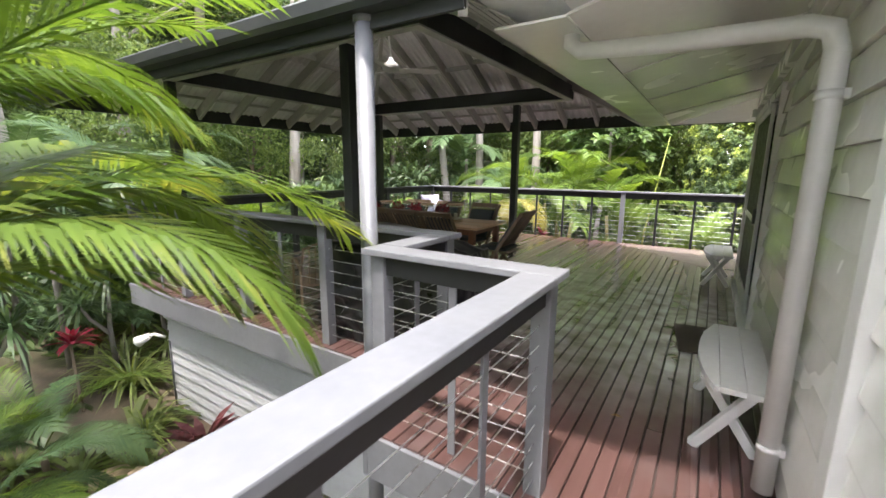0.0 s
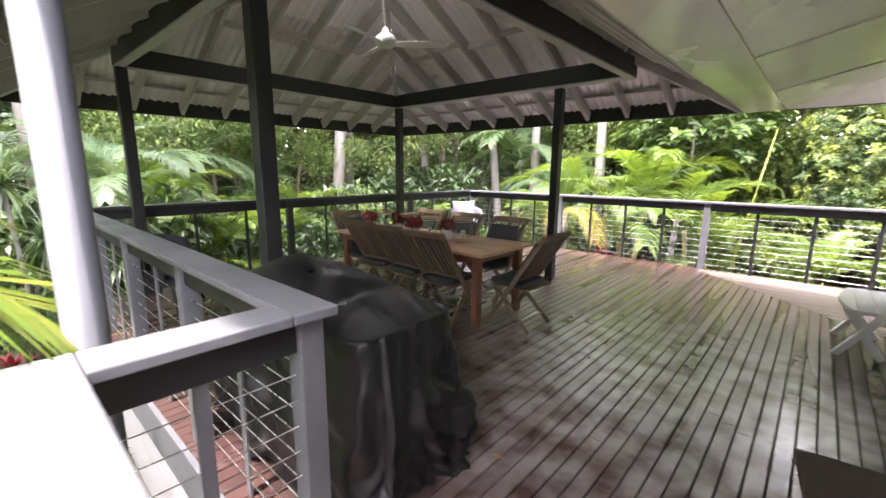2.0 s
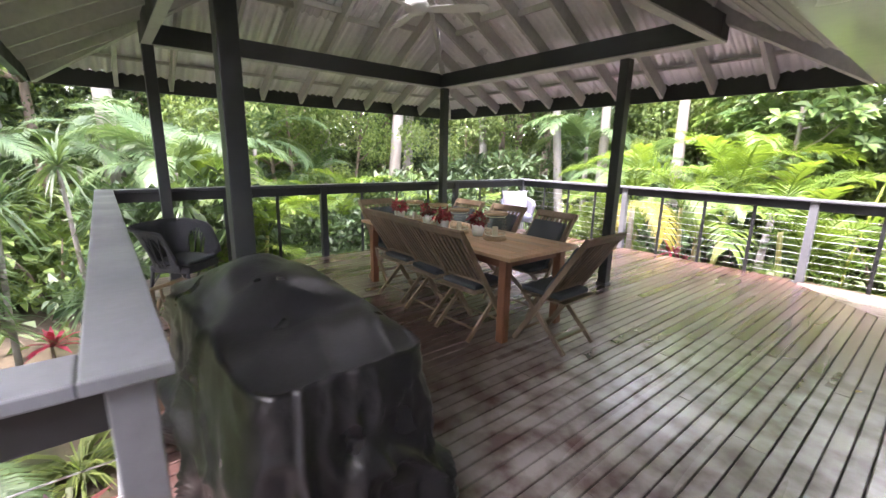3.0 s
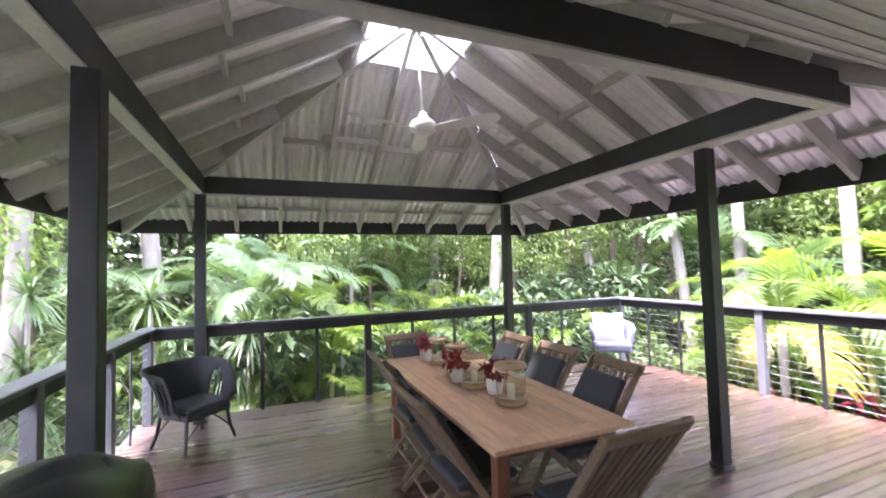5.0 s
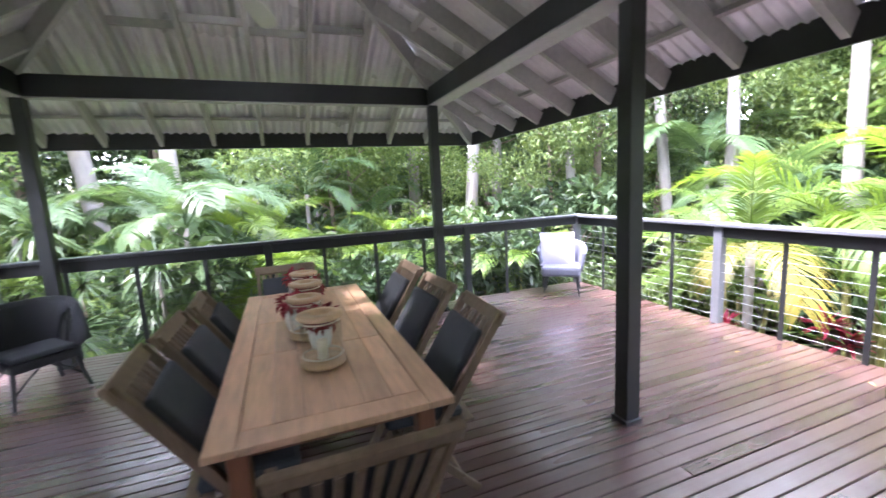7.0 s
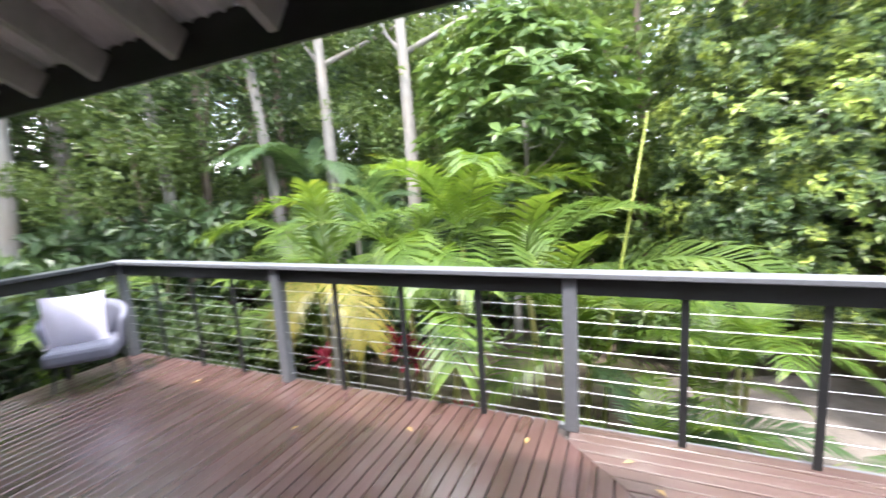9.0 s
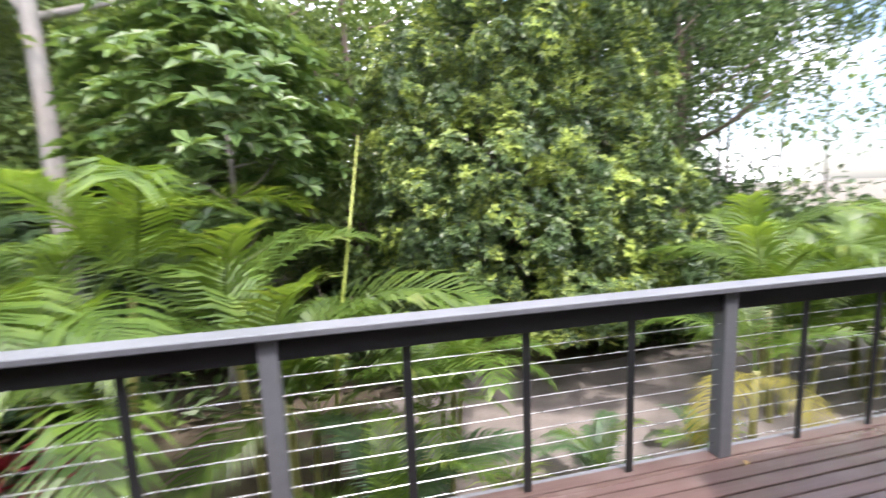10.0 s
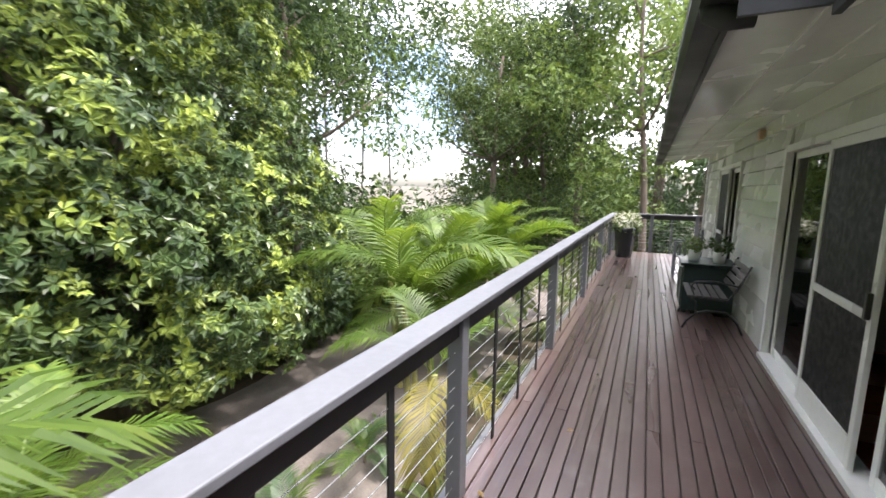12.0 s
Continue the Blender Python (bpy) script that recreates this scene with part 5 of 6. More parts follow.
for x in (-0.22, 0.22):
    for y, h in ((-0.22, 1.0), (0.22, 0.72)):
        bm = bmesh.new()
        box(bm, x - 0.02, x + 0.02, y - 0.02, y + 0.02, 0, h, 0.003)
        part("leg", bm, M_RAIL, fc)
for k in range(5):
    bm = bmesh.new()
    box(bm, -0.2, 0.2, -0.18 + k * 0.085, -0.11 + k * 0.085, 0.43, 0.45, 0.003)
    part("seat_slat", bm, M_RAIL, fc)
for k in range(4):
    bm = bmesh.new()
    box(bm, -0.2, 0.2, -0.23, -0.21, 0.56 + k * 0.11, 0.63 + k * 0.11, 0.003)
    part("back_slat", bm, M_RAIL, fc)
    bm = bmesh.new()
    box(bm, -0.23, -0.21, -0.15 + k * 0.09, -0.11 + k * 0.09, 0.46, 0.70, 0.003)
    part("arm_slat", bm, M_RAIL, fc)
for x in (-0.22, 0.22):
    bm = bmesh.new()
    box(bm, x - 0.03, x + 0.03, -0.2, 0.26, 0.72, 0.745, 0.004)
    part("arm", bm, M_RAIL, fc)
fp = thing("flower_pot", "tall black glazed pot full of white flowers", "plant", (11.2, 9.08, 0))
bm = bmesh.new()
lathe(bm, [(0.0, 0.001), (0.19, 0.001), (0.205, 0.05), (0.27, 0.70), (0.29, 0.78), (0.265, 0.785), (0.0, 0.74)], 24)
part("pot", bm, M_POT, fp)
ob = new("foliage", leaf_object_mesh("foliage", [clump((0.05, 0, 0.86), 0.40, 420, 0.11)], L_BRIGHT))
ob.parent = fp
ob = new("bloom", leaf_object_mesh("bloom", [clump((0.05, 0, 0.96), 0.42, 380, 0.09, 0.8, 0.5)], M_WHITEFL))
ob.parent = fp

# rocks by the lower wall
rq = random.Random(8)
for k in range(9):
    bm = bmesh.new()
    bmesh.ops.create_icosphere(bm, subdivisions=2, radius=1)
    for v in bm.verts:
        v.co *= 1 + 0.28 * noise.noise(v.co * 1.4 + Vector((k * 5, 0, 0)))
        v.co.x *= rq.uniform(0.98, 1.02)
    x, y = -5.0 + k * 0.36 + rq.uniform(-0.1, 0.1), 1.35 + rq.uniform(-0.25, 0.25)
    s = rq.uniform(0.16, 0.28)
    o = single("rock", bm, M_ROCK, "rounded brown sandstone garden rock", "rock", group="garden rocks")
    o.matrix_basis = pose(x, y, ground_height(x, y) + s * 0.3, 20 * k, 0, 50 * k) @ Matrix.Diagonal((s, s, s * 0.7, 1))

def trunk_bm(h, r, lean, limbs, seg=9, wob=0.12, seed=0):
    """A tapered, slightly bent trunk with limbs; returns the bmesh and the limb tips."""
    q = random.Random(seed)
    bm = bmesh.new()
    pts, rad = [], []
    n = 8
    for i in range(n + 1):
        u = i / n
        pts.append((lean[0] * u + wob * math.sin(u * 5 + seed) * u, lean[1] * u + wob * math.cos(u * 4 + seed) * u, h * u - 0.3 * (i == 0)))
        rad.append(r * (1.25 if i == 0 else 1 - 0.65 * u))
    tube(bm, pts, rad, seg)
    tips = [Vector(pts[-1])]
    for k in range(limbs):
        u = q.uniform(0.5, 0.95)
        i = int(u * n)
        base = Vector(pts[i])
        a = 2.4 * k + q.uniform(-0.4, 0.4)
        ln = h * q.uniform(0.16, 0.30)
        tip = base + Vector((math.cos(a) * ln, math.sin(a) * ln, ln * q.uniform(0.4, 1.0)))
        mid = (base + tip) / 2 + Vector((0, 0, -0.08 * ln))
        tube(bm, [base, mid, tip], [rad[i] * 0.55, rad[i] * 0.35, rad[i] * 0.15], 6)
        tips.append(tip)
    return bm, tips


def make_tree(label, h, r, limbs, leaves, size, leaf_material, bark, clump_r, seed, lean=(0, 0), category="tree", low=0):
    t = thing("tree", label, category)
    bm, tips = trunk_bm(h, r, lean, limbs, seed=seed)
    part("trunk", bm, bark, t)
    q = random.Random(seed + 50)
    chunks = []
    spots = []
    for tp in tips:
        for _ in range(3):
            spots.append((tp + Vector((q.uniform(-1, 1), q.uniform(-1, 1), q.uniform(-0.5, 0.8))) * clump_r * 0.9, clump_r * q.uniform(0.5, 1.0)))
    for _ in range(low):
        a = q.uniform(0, 6.28)
        rr = clump_r * q.uniform(0.6, 1.6)
        spots.append((Vector((math.cos(a) * rr, math.sin(a) * rr, h * q.uniform(0.12, 0.6))), clump_r * q.uniform(0.5, 0.9)))
    for c, cr in spots:
        chunks.append(clump(c, cr, max(30, leaves // len(spots)), size))
    ob = new("crown", leaf_object_mesh("crown", chunks, leaf_material))
    ob.parent = t
    return t


def make_shrub(name, label, radius, leaves, size, material, seed):
    q = random.Random(seed)
    t = thing(name, label, "shrub")
    bm = bmesh.new()
    for k in range(6):
        a = k * 1.05 + q.uniform(-0.3, 0.3)
        tube(bm, [(0.04 * math.cos(a), 0.04 * math.sin(a), -0.15), (radius * 0.3 * math.cos(a), radius * 0.3 * math.sin(a), radius * 0.7), (radius * 0.6 * math.cos(a), radius * 0.6 * math.sin(a), radius * 1.2)], [0.025, 0.018, 0.006], 5)
    part("stem", bm, M_BARK, t)
    chunks = []
    for k in range(9):
        c = (q.uniform(-0.7, 0.7) * radius, q.uniform(-0.7, 0.7) * radius, radius * q.uniform(0.35, 1.35))
        chunks.append(clump(c, radius * q.uniform(0.35, 0.65), leaves // 9, size))
    ob = new("foliage", leaf_object_mesh("foliage", chunks, material))
    ob.parent = t
    return t


def frond_mesh(name, length, arch, pairs, leaflet, width, droop, material, vee=0.5, bend=0.0):
    """A feather leaf along +x that rises and arches over; leaflets hang from both sides of its rib."""
    V, F = [], []
    pts, tans = [], []
    n = 14
    p = np.array([0.0, 0.0, 0.0])
    for i in range(n + 1):
        u = i / n
        ang = arch[0] + (arch[1] - arch[0]) * u ** 1.3
        tvec = np.array([math.cos(ang), bend * u, math.sin(ang)])
        pts.append(p.copy())
        tans.append(tvec)
        p = p + tvec * length / n
    pts, tans = np.array(pts), unit(np.array(tans))
    rw = 0.012 * length / 1.8
    for i in range(n + 1):
        u = i / n
        w = rw * (1.3 - u)
        side = np.array([0, 1.0, 0])
        up = np.cross(tans[i], side)
        V += [pts[i] + side * w, pts[i] - up * w * 0.9, pts[i] - side * w]
    for i in range(n):
        a, b = 3 * i, 3 * i + 3
        F += [(a, b, b + 1, a + 1), (a + 1, b + 1, b + 2, a + 2), (a + 2, b + 2, b, a)]
    for k in range(pairs):
        u = 0.16 + 0.84 * (k + 0.5) / pairs
        f = u * n
        i = min(int(f), n - 1)
        base = pts[i] + (pts[i + 1] - pts[i]) * (f - i)
        tn = tans[i]
        up = np.cross(tn, [0, 1.0, 0])
        if up[2] < 0:
            up = -up
        ll = leaflet * (0.55 + 0.9 * math.sin(math.pi * min(1, u * 0.92 + 0.06)) ** 0.7) * prng.uniform(0.88, 1.08) * 0.75
        for sgn in (-1, 1):
            d = np.array([0, sgn, 0]) * 0.85 + tn * (0.55 + 0.5 * u) + up * vee * prng.uniform(0.6, 1.2)
            d /= np.linalg.norm(d)
            cr = np.cross(d, up)
            cr /= np.linalg.norm(cr)
            w = width * prng.uniform(0.85, 1.1)
            m = base + d * ll * 0.5 + np.array([0, 0, -1]) * ll * droop * 0.15
            e = base + d * ll * 0.95 + np.array([0, 0, -1]) * ll * droop * 0.6
            j = len(V)
            V += [base + cr * w * 0.25, base - cr * w * 0.25, m + cr * w * 0.5, m - cr * w * 0.5, e]
            F += [(j, j + 1, j + 3, j + 2), (j + 2, j + 3, j + 4)]
    return raw_mesh(name, V, F, material)


FR_LONG = [frond_mesh("frond", 2.2, (1.3, -0.45), 36, 0.60, 0.036, 0.6, L_PALM, 0.45, 0.1), frond_mesh("frond", 2.1, (1.1, -0.75), 36, 0.58, 0.036, 0.75, L_PALM, 0.35, -0.12),
           frond_mesh("frond", 1.9, (1.42, 0.2), 34, 0.50, 0.034, 0.5, L_PALM, 0.6, 0.05)]
FR_DEEP = [frond_mesh("frond", 2.3, (1.1, -0.6), 48, 0.62, 0.036, 0.6, L_PALMD, 0.3, 0.1), frond_mesh("frond", 2.1, (0.75, -0.9), 46, 0.6, 0.036, 0.8, L_PALMD, 0.25, -0.1)]
FR_YEL = frond_mesh("frond", 1.6, (0.35, -1.5), 34, 0.5, 0.024, 0.7, L_YELLOW, 0.3)


def make_palm(label, stems, fronds, meshes, scale=1.0, seed=0, stem_mat=None, group="", extra=None):
    """A clump of cane stems, each with a head of feather leaves. stems: (x, y, height, tilt way)."""
    q = random.Random(seed)
    t = thing("palm", label, "palm", group=group)
    for sx, sy, h, r in stems:
        bm = bmesh.new()
        a0 = math.atan2(sy, sx) if (sx or sy) else 0
        top = Vector((sx + 0.12 * h * math.cos(a0) * (1 if sx or sy else 0), sy + 0.12 * h * math.sin(a0) * (1 if sx or sy else 0), h))
        pts, rad = [], []
        for i in range(11):
            u = i / 10
            pts.append(Vector((sx, sy, -0.25)).lerp(top, u))
            rad.append(r * (1.15 - 0.35 * u) * (1.12 if i % 2 else 1.0))
        tube(bm, pts, rad, 8)
        part("stem", bm, stem_mat or M_CANE, t)
        for k in range(fronds):
            me = meshes[k % len(meshes)]
            ob = new("frond", me)
            ob.parent = t
            s = scale * q.uniform(0.78, 1.1)
            ob.matrix_basis = Matrix.Translation(top) @ pose(0, 0, 0, q.uniform(-14, 14), q.uniform(-14, 18), k * 360 / fronds * 1.0 + q.uniform(-22, 22)) @ Matrix.Scale(s, 4)
    return t


def tuft_mesh(name, n, length, width, material, spread=(0.2, 1.2), droop=0.5):
    """A head of strap leaves from one point."""
    V, F = [], []
    for k in range(n):
        a = prng.uniform(0, 6.283)
        tilt = prng.uniform(*spread)
        ln = length * prng.uniform(0.7, 1.1)
        hd = np.array([math.cos(a), math.sin(a), 0])
        side = np.array([-hd[1], hd[0], 0])
        j = len(V)
        for i in range(4):
            u = i / 3
            ang = math.pi / 2 - tilt - droop * u * u * 1.3
            c = hd * math.cos(math.pi / 2 - tilt - droop * u * 0.5) * ln * u + np.array([0, 0, math.sin(math.pi / 2 - tilt - droop * u)]) * ln * u
            w = width * (0.6 + 0.8 * u * (1 - u) * 2) * (1 if i < 3 else 0.08)
            V += [c + side * w * 0.5, c - side * w * 0.5]
        for i in range(3):
            F.append((j + 2 * i, j + 2 * i + 1, j + 2 * i + 3, j + 2 * i + 2))
    return raw_mesh(name, V, F, material)


def gz(x, y):
    return ground_height(x, y)


def put_copy(src, x, y, turn, s=1.0, sz=None, z=None):
    m = pose(x, y, gz(x, y) - 0.03 if z is None else z, 0, 0, turn) @ Matrix.Diagonal((s, s, sz or s, 1))
    return copy_thing(src, m)


def settle(src, x, y, turn=0, s=1.0, z=None):
    src.matrix_basis = pose(x, y, gz(x, y) - 0.03 if z is None else z, 0, 0, turn) @ Matrix.Diagonal((s, s, s, 1))


# the great dense tree by the drive
fig = thing("tree", "dense round broadleaf tree with pale young shoots beside the drive", "tree", (2.3, 15.3, gz(2.3, 15.3)))
bm = bmesh.new()
for k in range(7):
    a = k * 0.9
    tube(bm, [(0.42 * math.cos(a), 0.42 * math.sin(a), -0.3), (0.26 * math.cos(a), 0.26 * math.sin(a), 0.9), (0.2 * math.cos(a + 0.3), 0.2 * math.sin(a + 0.3), 2.6), (1.2 * math.cos(a), 1.2 * math.sin(a), 4.8)], [0.24, 0.2, 0.15, 0.06], 8)
part("trunk", bm, M_BARK, fig)
ch = []
for (cx, cy, cz, rx, rz, n) in ((0, 0, 4.6, 2.35, 3.6, 230), (-0.9, -0.9, 3.0, 1.8, 2.2, 115), (1.2, -0.5, 2.9, 1.7, 2.2, 110), (0.3, -0.8, 6.9, 1.8, 2.2, 100), (0.2, -1.4, 2.2, 1.5, 1.5, 70), (-1.5, 0.2, 4.8, 1.4, 2.0, 66), (1.5, 0.3, 4.9, 1.4, 2.2, 66)):
    d = unit(prng.normal(size=(n, 3)))
    C = np.array([cx, cy, cz]) + d * [rx, rx, rz] * prng.uniform(0.80, 1.06, (n, 1))
    per = 26
    D = unit(np.repeat(d, per, axis=0) * 0.9 + prng.normal(size=(n * per, 3)) * 0.6 + [0, 0, 0.2])
    P = np.repeat(C, per, axis=0) + D * prng.uniform(0.22, 0.46, (n * per, 1))
    P[:, 2] = np.maximum(P[:, 2], 1.1 + prng.uniform(0, 0.3, n * per))
    ch += rosettes(P, D + [0, 0, 0.35], 0.098, 7)
for cz, rr, n in ((2.6, 1.4, 2600), (4.6, 1.6, 3200), (6.4, 1.2, 2000)):
    ch.append(clump((0, 0, cz), rr, n, 0.17, 1.0, 1.0))
ob = new("crown", leaf_object_mesh("crown", ch, L_FIG))
ob.parent = fig

T1 = make_tree("tall rainforest tree with a dark leafy crown", 8.5, 0.16, 8, 12000, 0.155, L_MID, M_BARK, 1.5, 1, (0.4, 0.2), low=8)
T2 = make_tree("tall rainforest tree with deep green leaves", 10.5, 0.19, 9, 13000, 0.165, L_DARK, M_BARK, 1.7, 2, (-0.5, 0.3), low=9)
T3 = make_tree("slender pale-barked tree with a high thin crown", 12.0, 0.17, 5, 1900, 0.24, L_MID, M_BARKP, 1.3, 3, (0.9, -0.2))
T4 = make_tree("young bright-leaved rainforest tree", 6.0, 0.09, 7, 9000, 0.15, L_BRIGHT, M_BARK, 1.15, 4, (0.2, 0.4), low=7)
T5 = make_tree("slender pale-barked tree with a leaning trunk", 11.0, 0.15, 4, 1700, 0.24, L_DARK, M_BARKP, 1.2, 5, (-1.1, 0.5))
S1 = make_shrub("shrub", "leafy green understorey shrub", 1.0, 1900, 0.16, L_MID, 1)
S2 = make_shrub("shrub", "bright green understorey shrub", 0.85, 1700, 0.15, L_BRIGHT, 2)
S3 = make_shrub("shrub", "dark green understorey shrub", 1.2, 2100, 0.19, L_DARK, 3)
P1_ = make_palm("golden cane palm clump with yellow-green arching fronds", [(0, 0, 1.5, 0.045), (0.25, 0.1, 2.1, 0.05), (-0.2, 0.22, 1.8, 0.045), (0.05, -0.28, 1.1, 0.04)], 5, FR_LONG, 1.0, 3)
P2_ = make_palm("slender palm with a single stem and deep green fronds", [(0, 0, 3.0, 0.06)], 10, FR_DEEP, 1.0, 5, M_BARKP)
FR_DRIVE = [frond_mesh("frond", 2.5, (1.25, -0.35), 56, 0.58, 0.038, 0.4, L_PALM, 0.5, 0.06), frond_mesh("frond", 2.4, (0.95, -0.7), 54, 0.58, 0.038, 0.5, L_PALM, 0.45, -0.06)]
P4_ = make_palm("large cane palm with long bright green feather fronds", [(0, 0, 1.2, 0.06), (0.3, 0.15, 1.6, 0.06), (-0.3, 0.1, 1.0, 0.055)], 8, FR_DRIVE, 1.0, 9)
P3_ = make_palm("short understorey palm with feathery fronds", [(0, 0, 0.7, 0.06)], 10, FR_DEEP + FR_LONG[:1], 0.95, 7, M_BARK)

# north garden beyond the wire rail
settle(P1_, -3.5, 11.4, 20, 1.0, z=gz(-3.5, 11.4) + 0.45)
put_copy(P1_, -1.75, 11.4, 140, 0.95, z=gz(-1.75, 11.4) + 0.05)
put_copy(P1_, -0.2, 11.7, 260, 0.62, z=gz(-0.2, 11.7) + 0.1)
settle(P4_, 6.6, 11.9, 40, 1.0)
put_copy(P4_, 8.8, 12.1, 200, 1.1)
put_copy(P1_, 4.6, 11.7, 60, 0.95)
put_copy(P1_, -5.6, 12.2, 250, 0.85)
settle(P2_, -9.8, 3.4, 0, 0.95)
settle(P3_, -0.9, 10.6, 30, 0.75)
put_copy(P3_, 1.35, 11.0, 80, 0.6)
# dark low palms below the walkway and along the west rail
for x, y, a, k in ((-2.75, 0.75, 10, 0.62), (-3.35, 0.1, 70, 0.75), (-2.9, 1.35, 130, 0.5), (-4.6, 0.2, 200, 0.85), (-5.6, 0.9, 260, 0.8), (-3.9, -0.9, 300, 0.9)):
    put_copy(P3_, x, y, a, k)
for x, y, a, k in ((-8.6, 2.9, 0, 0.8), (-9.2, 5.2, 60, 0.95), (-8.4, 7.3, 140, 0.7), (-9.6, 8.4, 220, 0.9), (-10.8, 6.4, 300, 1.1), (-8.2, 4.3, 190, 0.6)):
    put_copy(P3_, x, y, a, k)
for x, y, a, k in ((-9.0, 4.4, 20, 0.8), (-10.6, 7.4, 110, 0.85), (-11.6, 4.9, 170, 1.0), (-8.9, 9.6, 250, 0.75)):
    put_copy(P1_, x, y, a, k)
put_copy(P3_, 2.9, 11.4, 10, 0.43)
yel = thing("palm", "palm with a drooping yellowed frond by the rail", "palm", (-4.55, 10.75, gz(-4.55, 10.75)), 0)
bm = bmesh.new()
tube(bm, [(0, 0, -0.2), (0.02, 0.0, 1.0), (0.0, 0.02, 2.35)], [0.07, 0.06, 0.055], 10)
part("stem", bm, M_BARKP, yel)
for a, me, s in ((-35, FR_YEL, 0.95), (-80, FR_YEL, 0.75), (60, FR_LONG[1], 0.9), (130, FR_LONG[0], 0.9), (200, FR_LONG[1], 0.9), (300, FR_LONG[2], 0.8)):
    ob = new("frond", me)
    ob.parent = yel
    ob.matrix_basis = pose(0, 0, 2.3, 0, 0, a) @ Matrix.Scale(s, 4)

low = thing("palm", "small palm with yellowing drooping fronds under the verandah rail", "palm", (2.25, 10.15, gz(2.25, 10.15)), 0)
bm = bmesh.new()
tube(bm, [(0, 0, -0.2), (0.02, 0.02, 0.9), (0.0, 0.0, 1.75)], [0.04, 0.032, 0.028], 8)
part("stem", bm, M_CANE, low)
for a, me, s in ((200, FR_YEL, 0.62), (260, FR_YEL, 0.5), (330, FR_LONG[1], 0.5), (60, FR_LONG[0], 0.55), (130, FR_LONG[1], 0.5)):
    ob = new("frond", me)
    ob.parent = low
    ob.matrix_basis = pose(0, 0, 1.72, 0, 0, a) @ Matrix.Scale(s, 4)

# palm beside the walkway, close to the rail
near = thing("palm", "bright green palm with long arching fronds beside the walkway rail", "palm", (-2.30, -0.18, gz(-2.30, -0.18)))
bm = bmesh.new()
tube(bm, [(0, 0, -0.2), (0.03, 0.02, 1.6), (0.05, 0.05, 2.9)], [0.09, 0.075, 0.06], 12)
part("stem", bm, M_CANE, near)
FR_NEAR = [frond_mesh("frond", 2.2, (0.62, -1.25), 52, 0.66, 0.038, 0.75, L_PALM, 0.22, 0.0), frond_mesh("frond", 2.1, (0.75, -0.75), 48, 0.62, 0.036, 0.55, L_PALM, 0.28, 0.0),
           frond_mesh("frond", 1.8, (0.25, -1.0), 44, 0.60, 0.037, 0.7, L_PALM, 0.2, 0.05), frond_mesh("frond", 1.9, (1.2, 0.0), 42, 0.54, 0.034, 0.5, L_PALM, 0.3, 0.0),
           frond_mesh("frond", 2.7, (1.42, -0.85), 54, 0.60, 0.036, 0.8, L_PALM, 0.2, 0.0)]
for a, k, s, tilt in ((48, 0, 0.76, 0), (62, 3, 1.0, 0), (75, 1, 0.97, 6), (82, 2, 0.78, 0), (92, 3, 1.0, 0), (104, 0, 0.95, 0),
                      (122, 1, 1.0, 0), (150, 1, 1.0, 0), (200, 2, 1.0, 0), (250, 1, 1.0, 0), (300, 2, 0.6, 0), (42, 3, 0.9, -8), (56, 4, 0.58, 0), (86, 4, 0.6, 0), (112, 4, 0.75, 0)):
    ob = new("frond", FR_NEAR[k])
    ob.parent = near
    ob.matrix_basis = pose(0.05, 0.05, 2.9, 0, tilt, a) @ Matrix.Scale(s, 4)

# spiky heads at the south-west corner
TUFT = tuft_mesh("leaf_head", 80, 0.75, 0.035, L_PALMD, (0.1, 1.9), 0.6)
for i, (x, y, h) in enumerate(((-7.4, 1.2, 2.6), (-7.9, 0.5, 3.2), (-6.9, 0.7, 2.0), (-8.4, 1.9, 3.0), (-7.1, -0.3, 2.7), (-8.3, 3.3, 2.4), (-7.7, 2.3, 1.7))):
    t = thing("dragon_tree", "dragon tree with spiky heads of strap leaves on thin stems", "shrub", (x, y, gz(x, y)), i * 50, group="dragon trees")
    bm = bmesh.new()
    tube(bm, [(0, 0, -0.2), (0.05, 0.02, h * 0.5), (0.0, 0.08, h)], [0.045, 0.035, 0.025], 8)
    tube(bm, [(0.04, 0.02, h * 0.4), (0.25, -0.1, h * 0.6), (0.32, -0.15, h * 0.72)], [0.03, 0.025, 0.02], 8)
    part("stem", bm, M_BARKP, t)
    for px, py, pz, s in ((0, 0.08, h, 1.0), (0.32, -0.15, h * 0.72, 0.85)):
        ob = new("leaf_head", TUFT)
        ob.parent = t
        ob.matrix_basis = pose(px, py, pz, 0, 0, i * 33) @ Matrix.Scale(s, 4)

# crimson cordylines, bromeliad, ferns
CORD = tuft_mesh("leaf_head", 34, 0.55, 0.075, L_CORD, (0.15, 1.3), 0.5)
BROM = tuft_mesh("leaf_head", 30, 0.42, 0.07, L_BROM, (0.2, 1.25), 0.5)
FERN = tuft_mesh("leaf_head", 46, 0.7, 0.05, L_GRASS, (0.3, 1.35), 0.9)
LOM = tuft_mesh("leaf_head", 70, 0.8, 0.018, L_GRASS, (0.1, 1.1), 0.8)


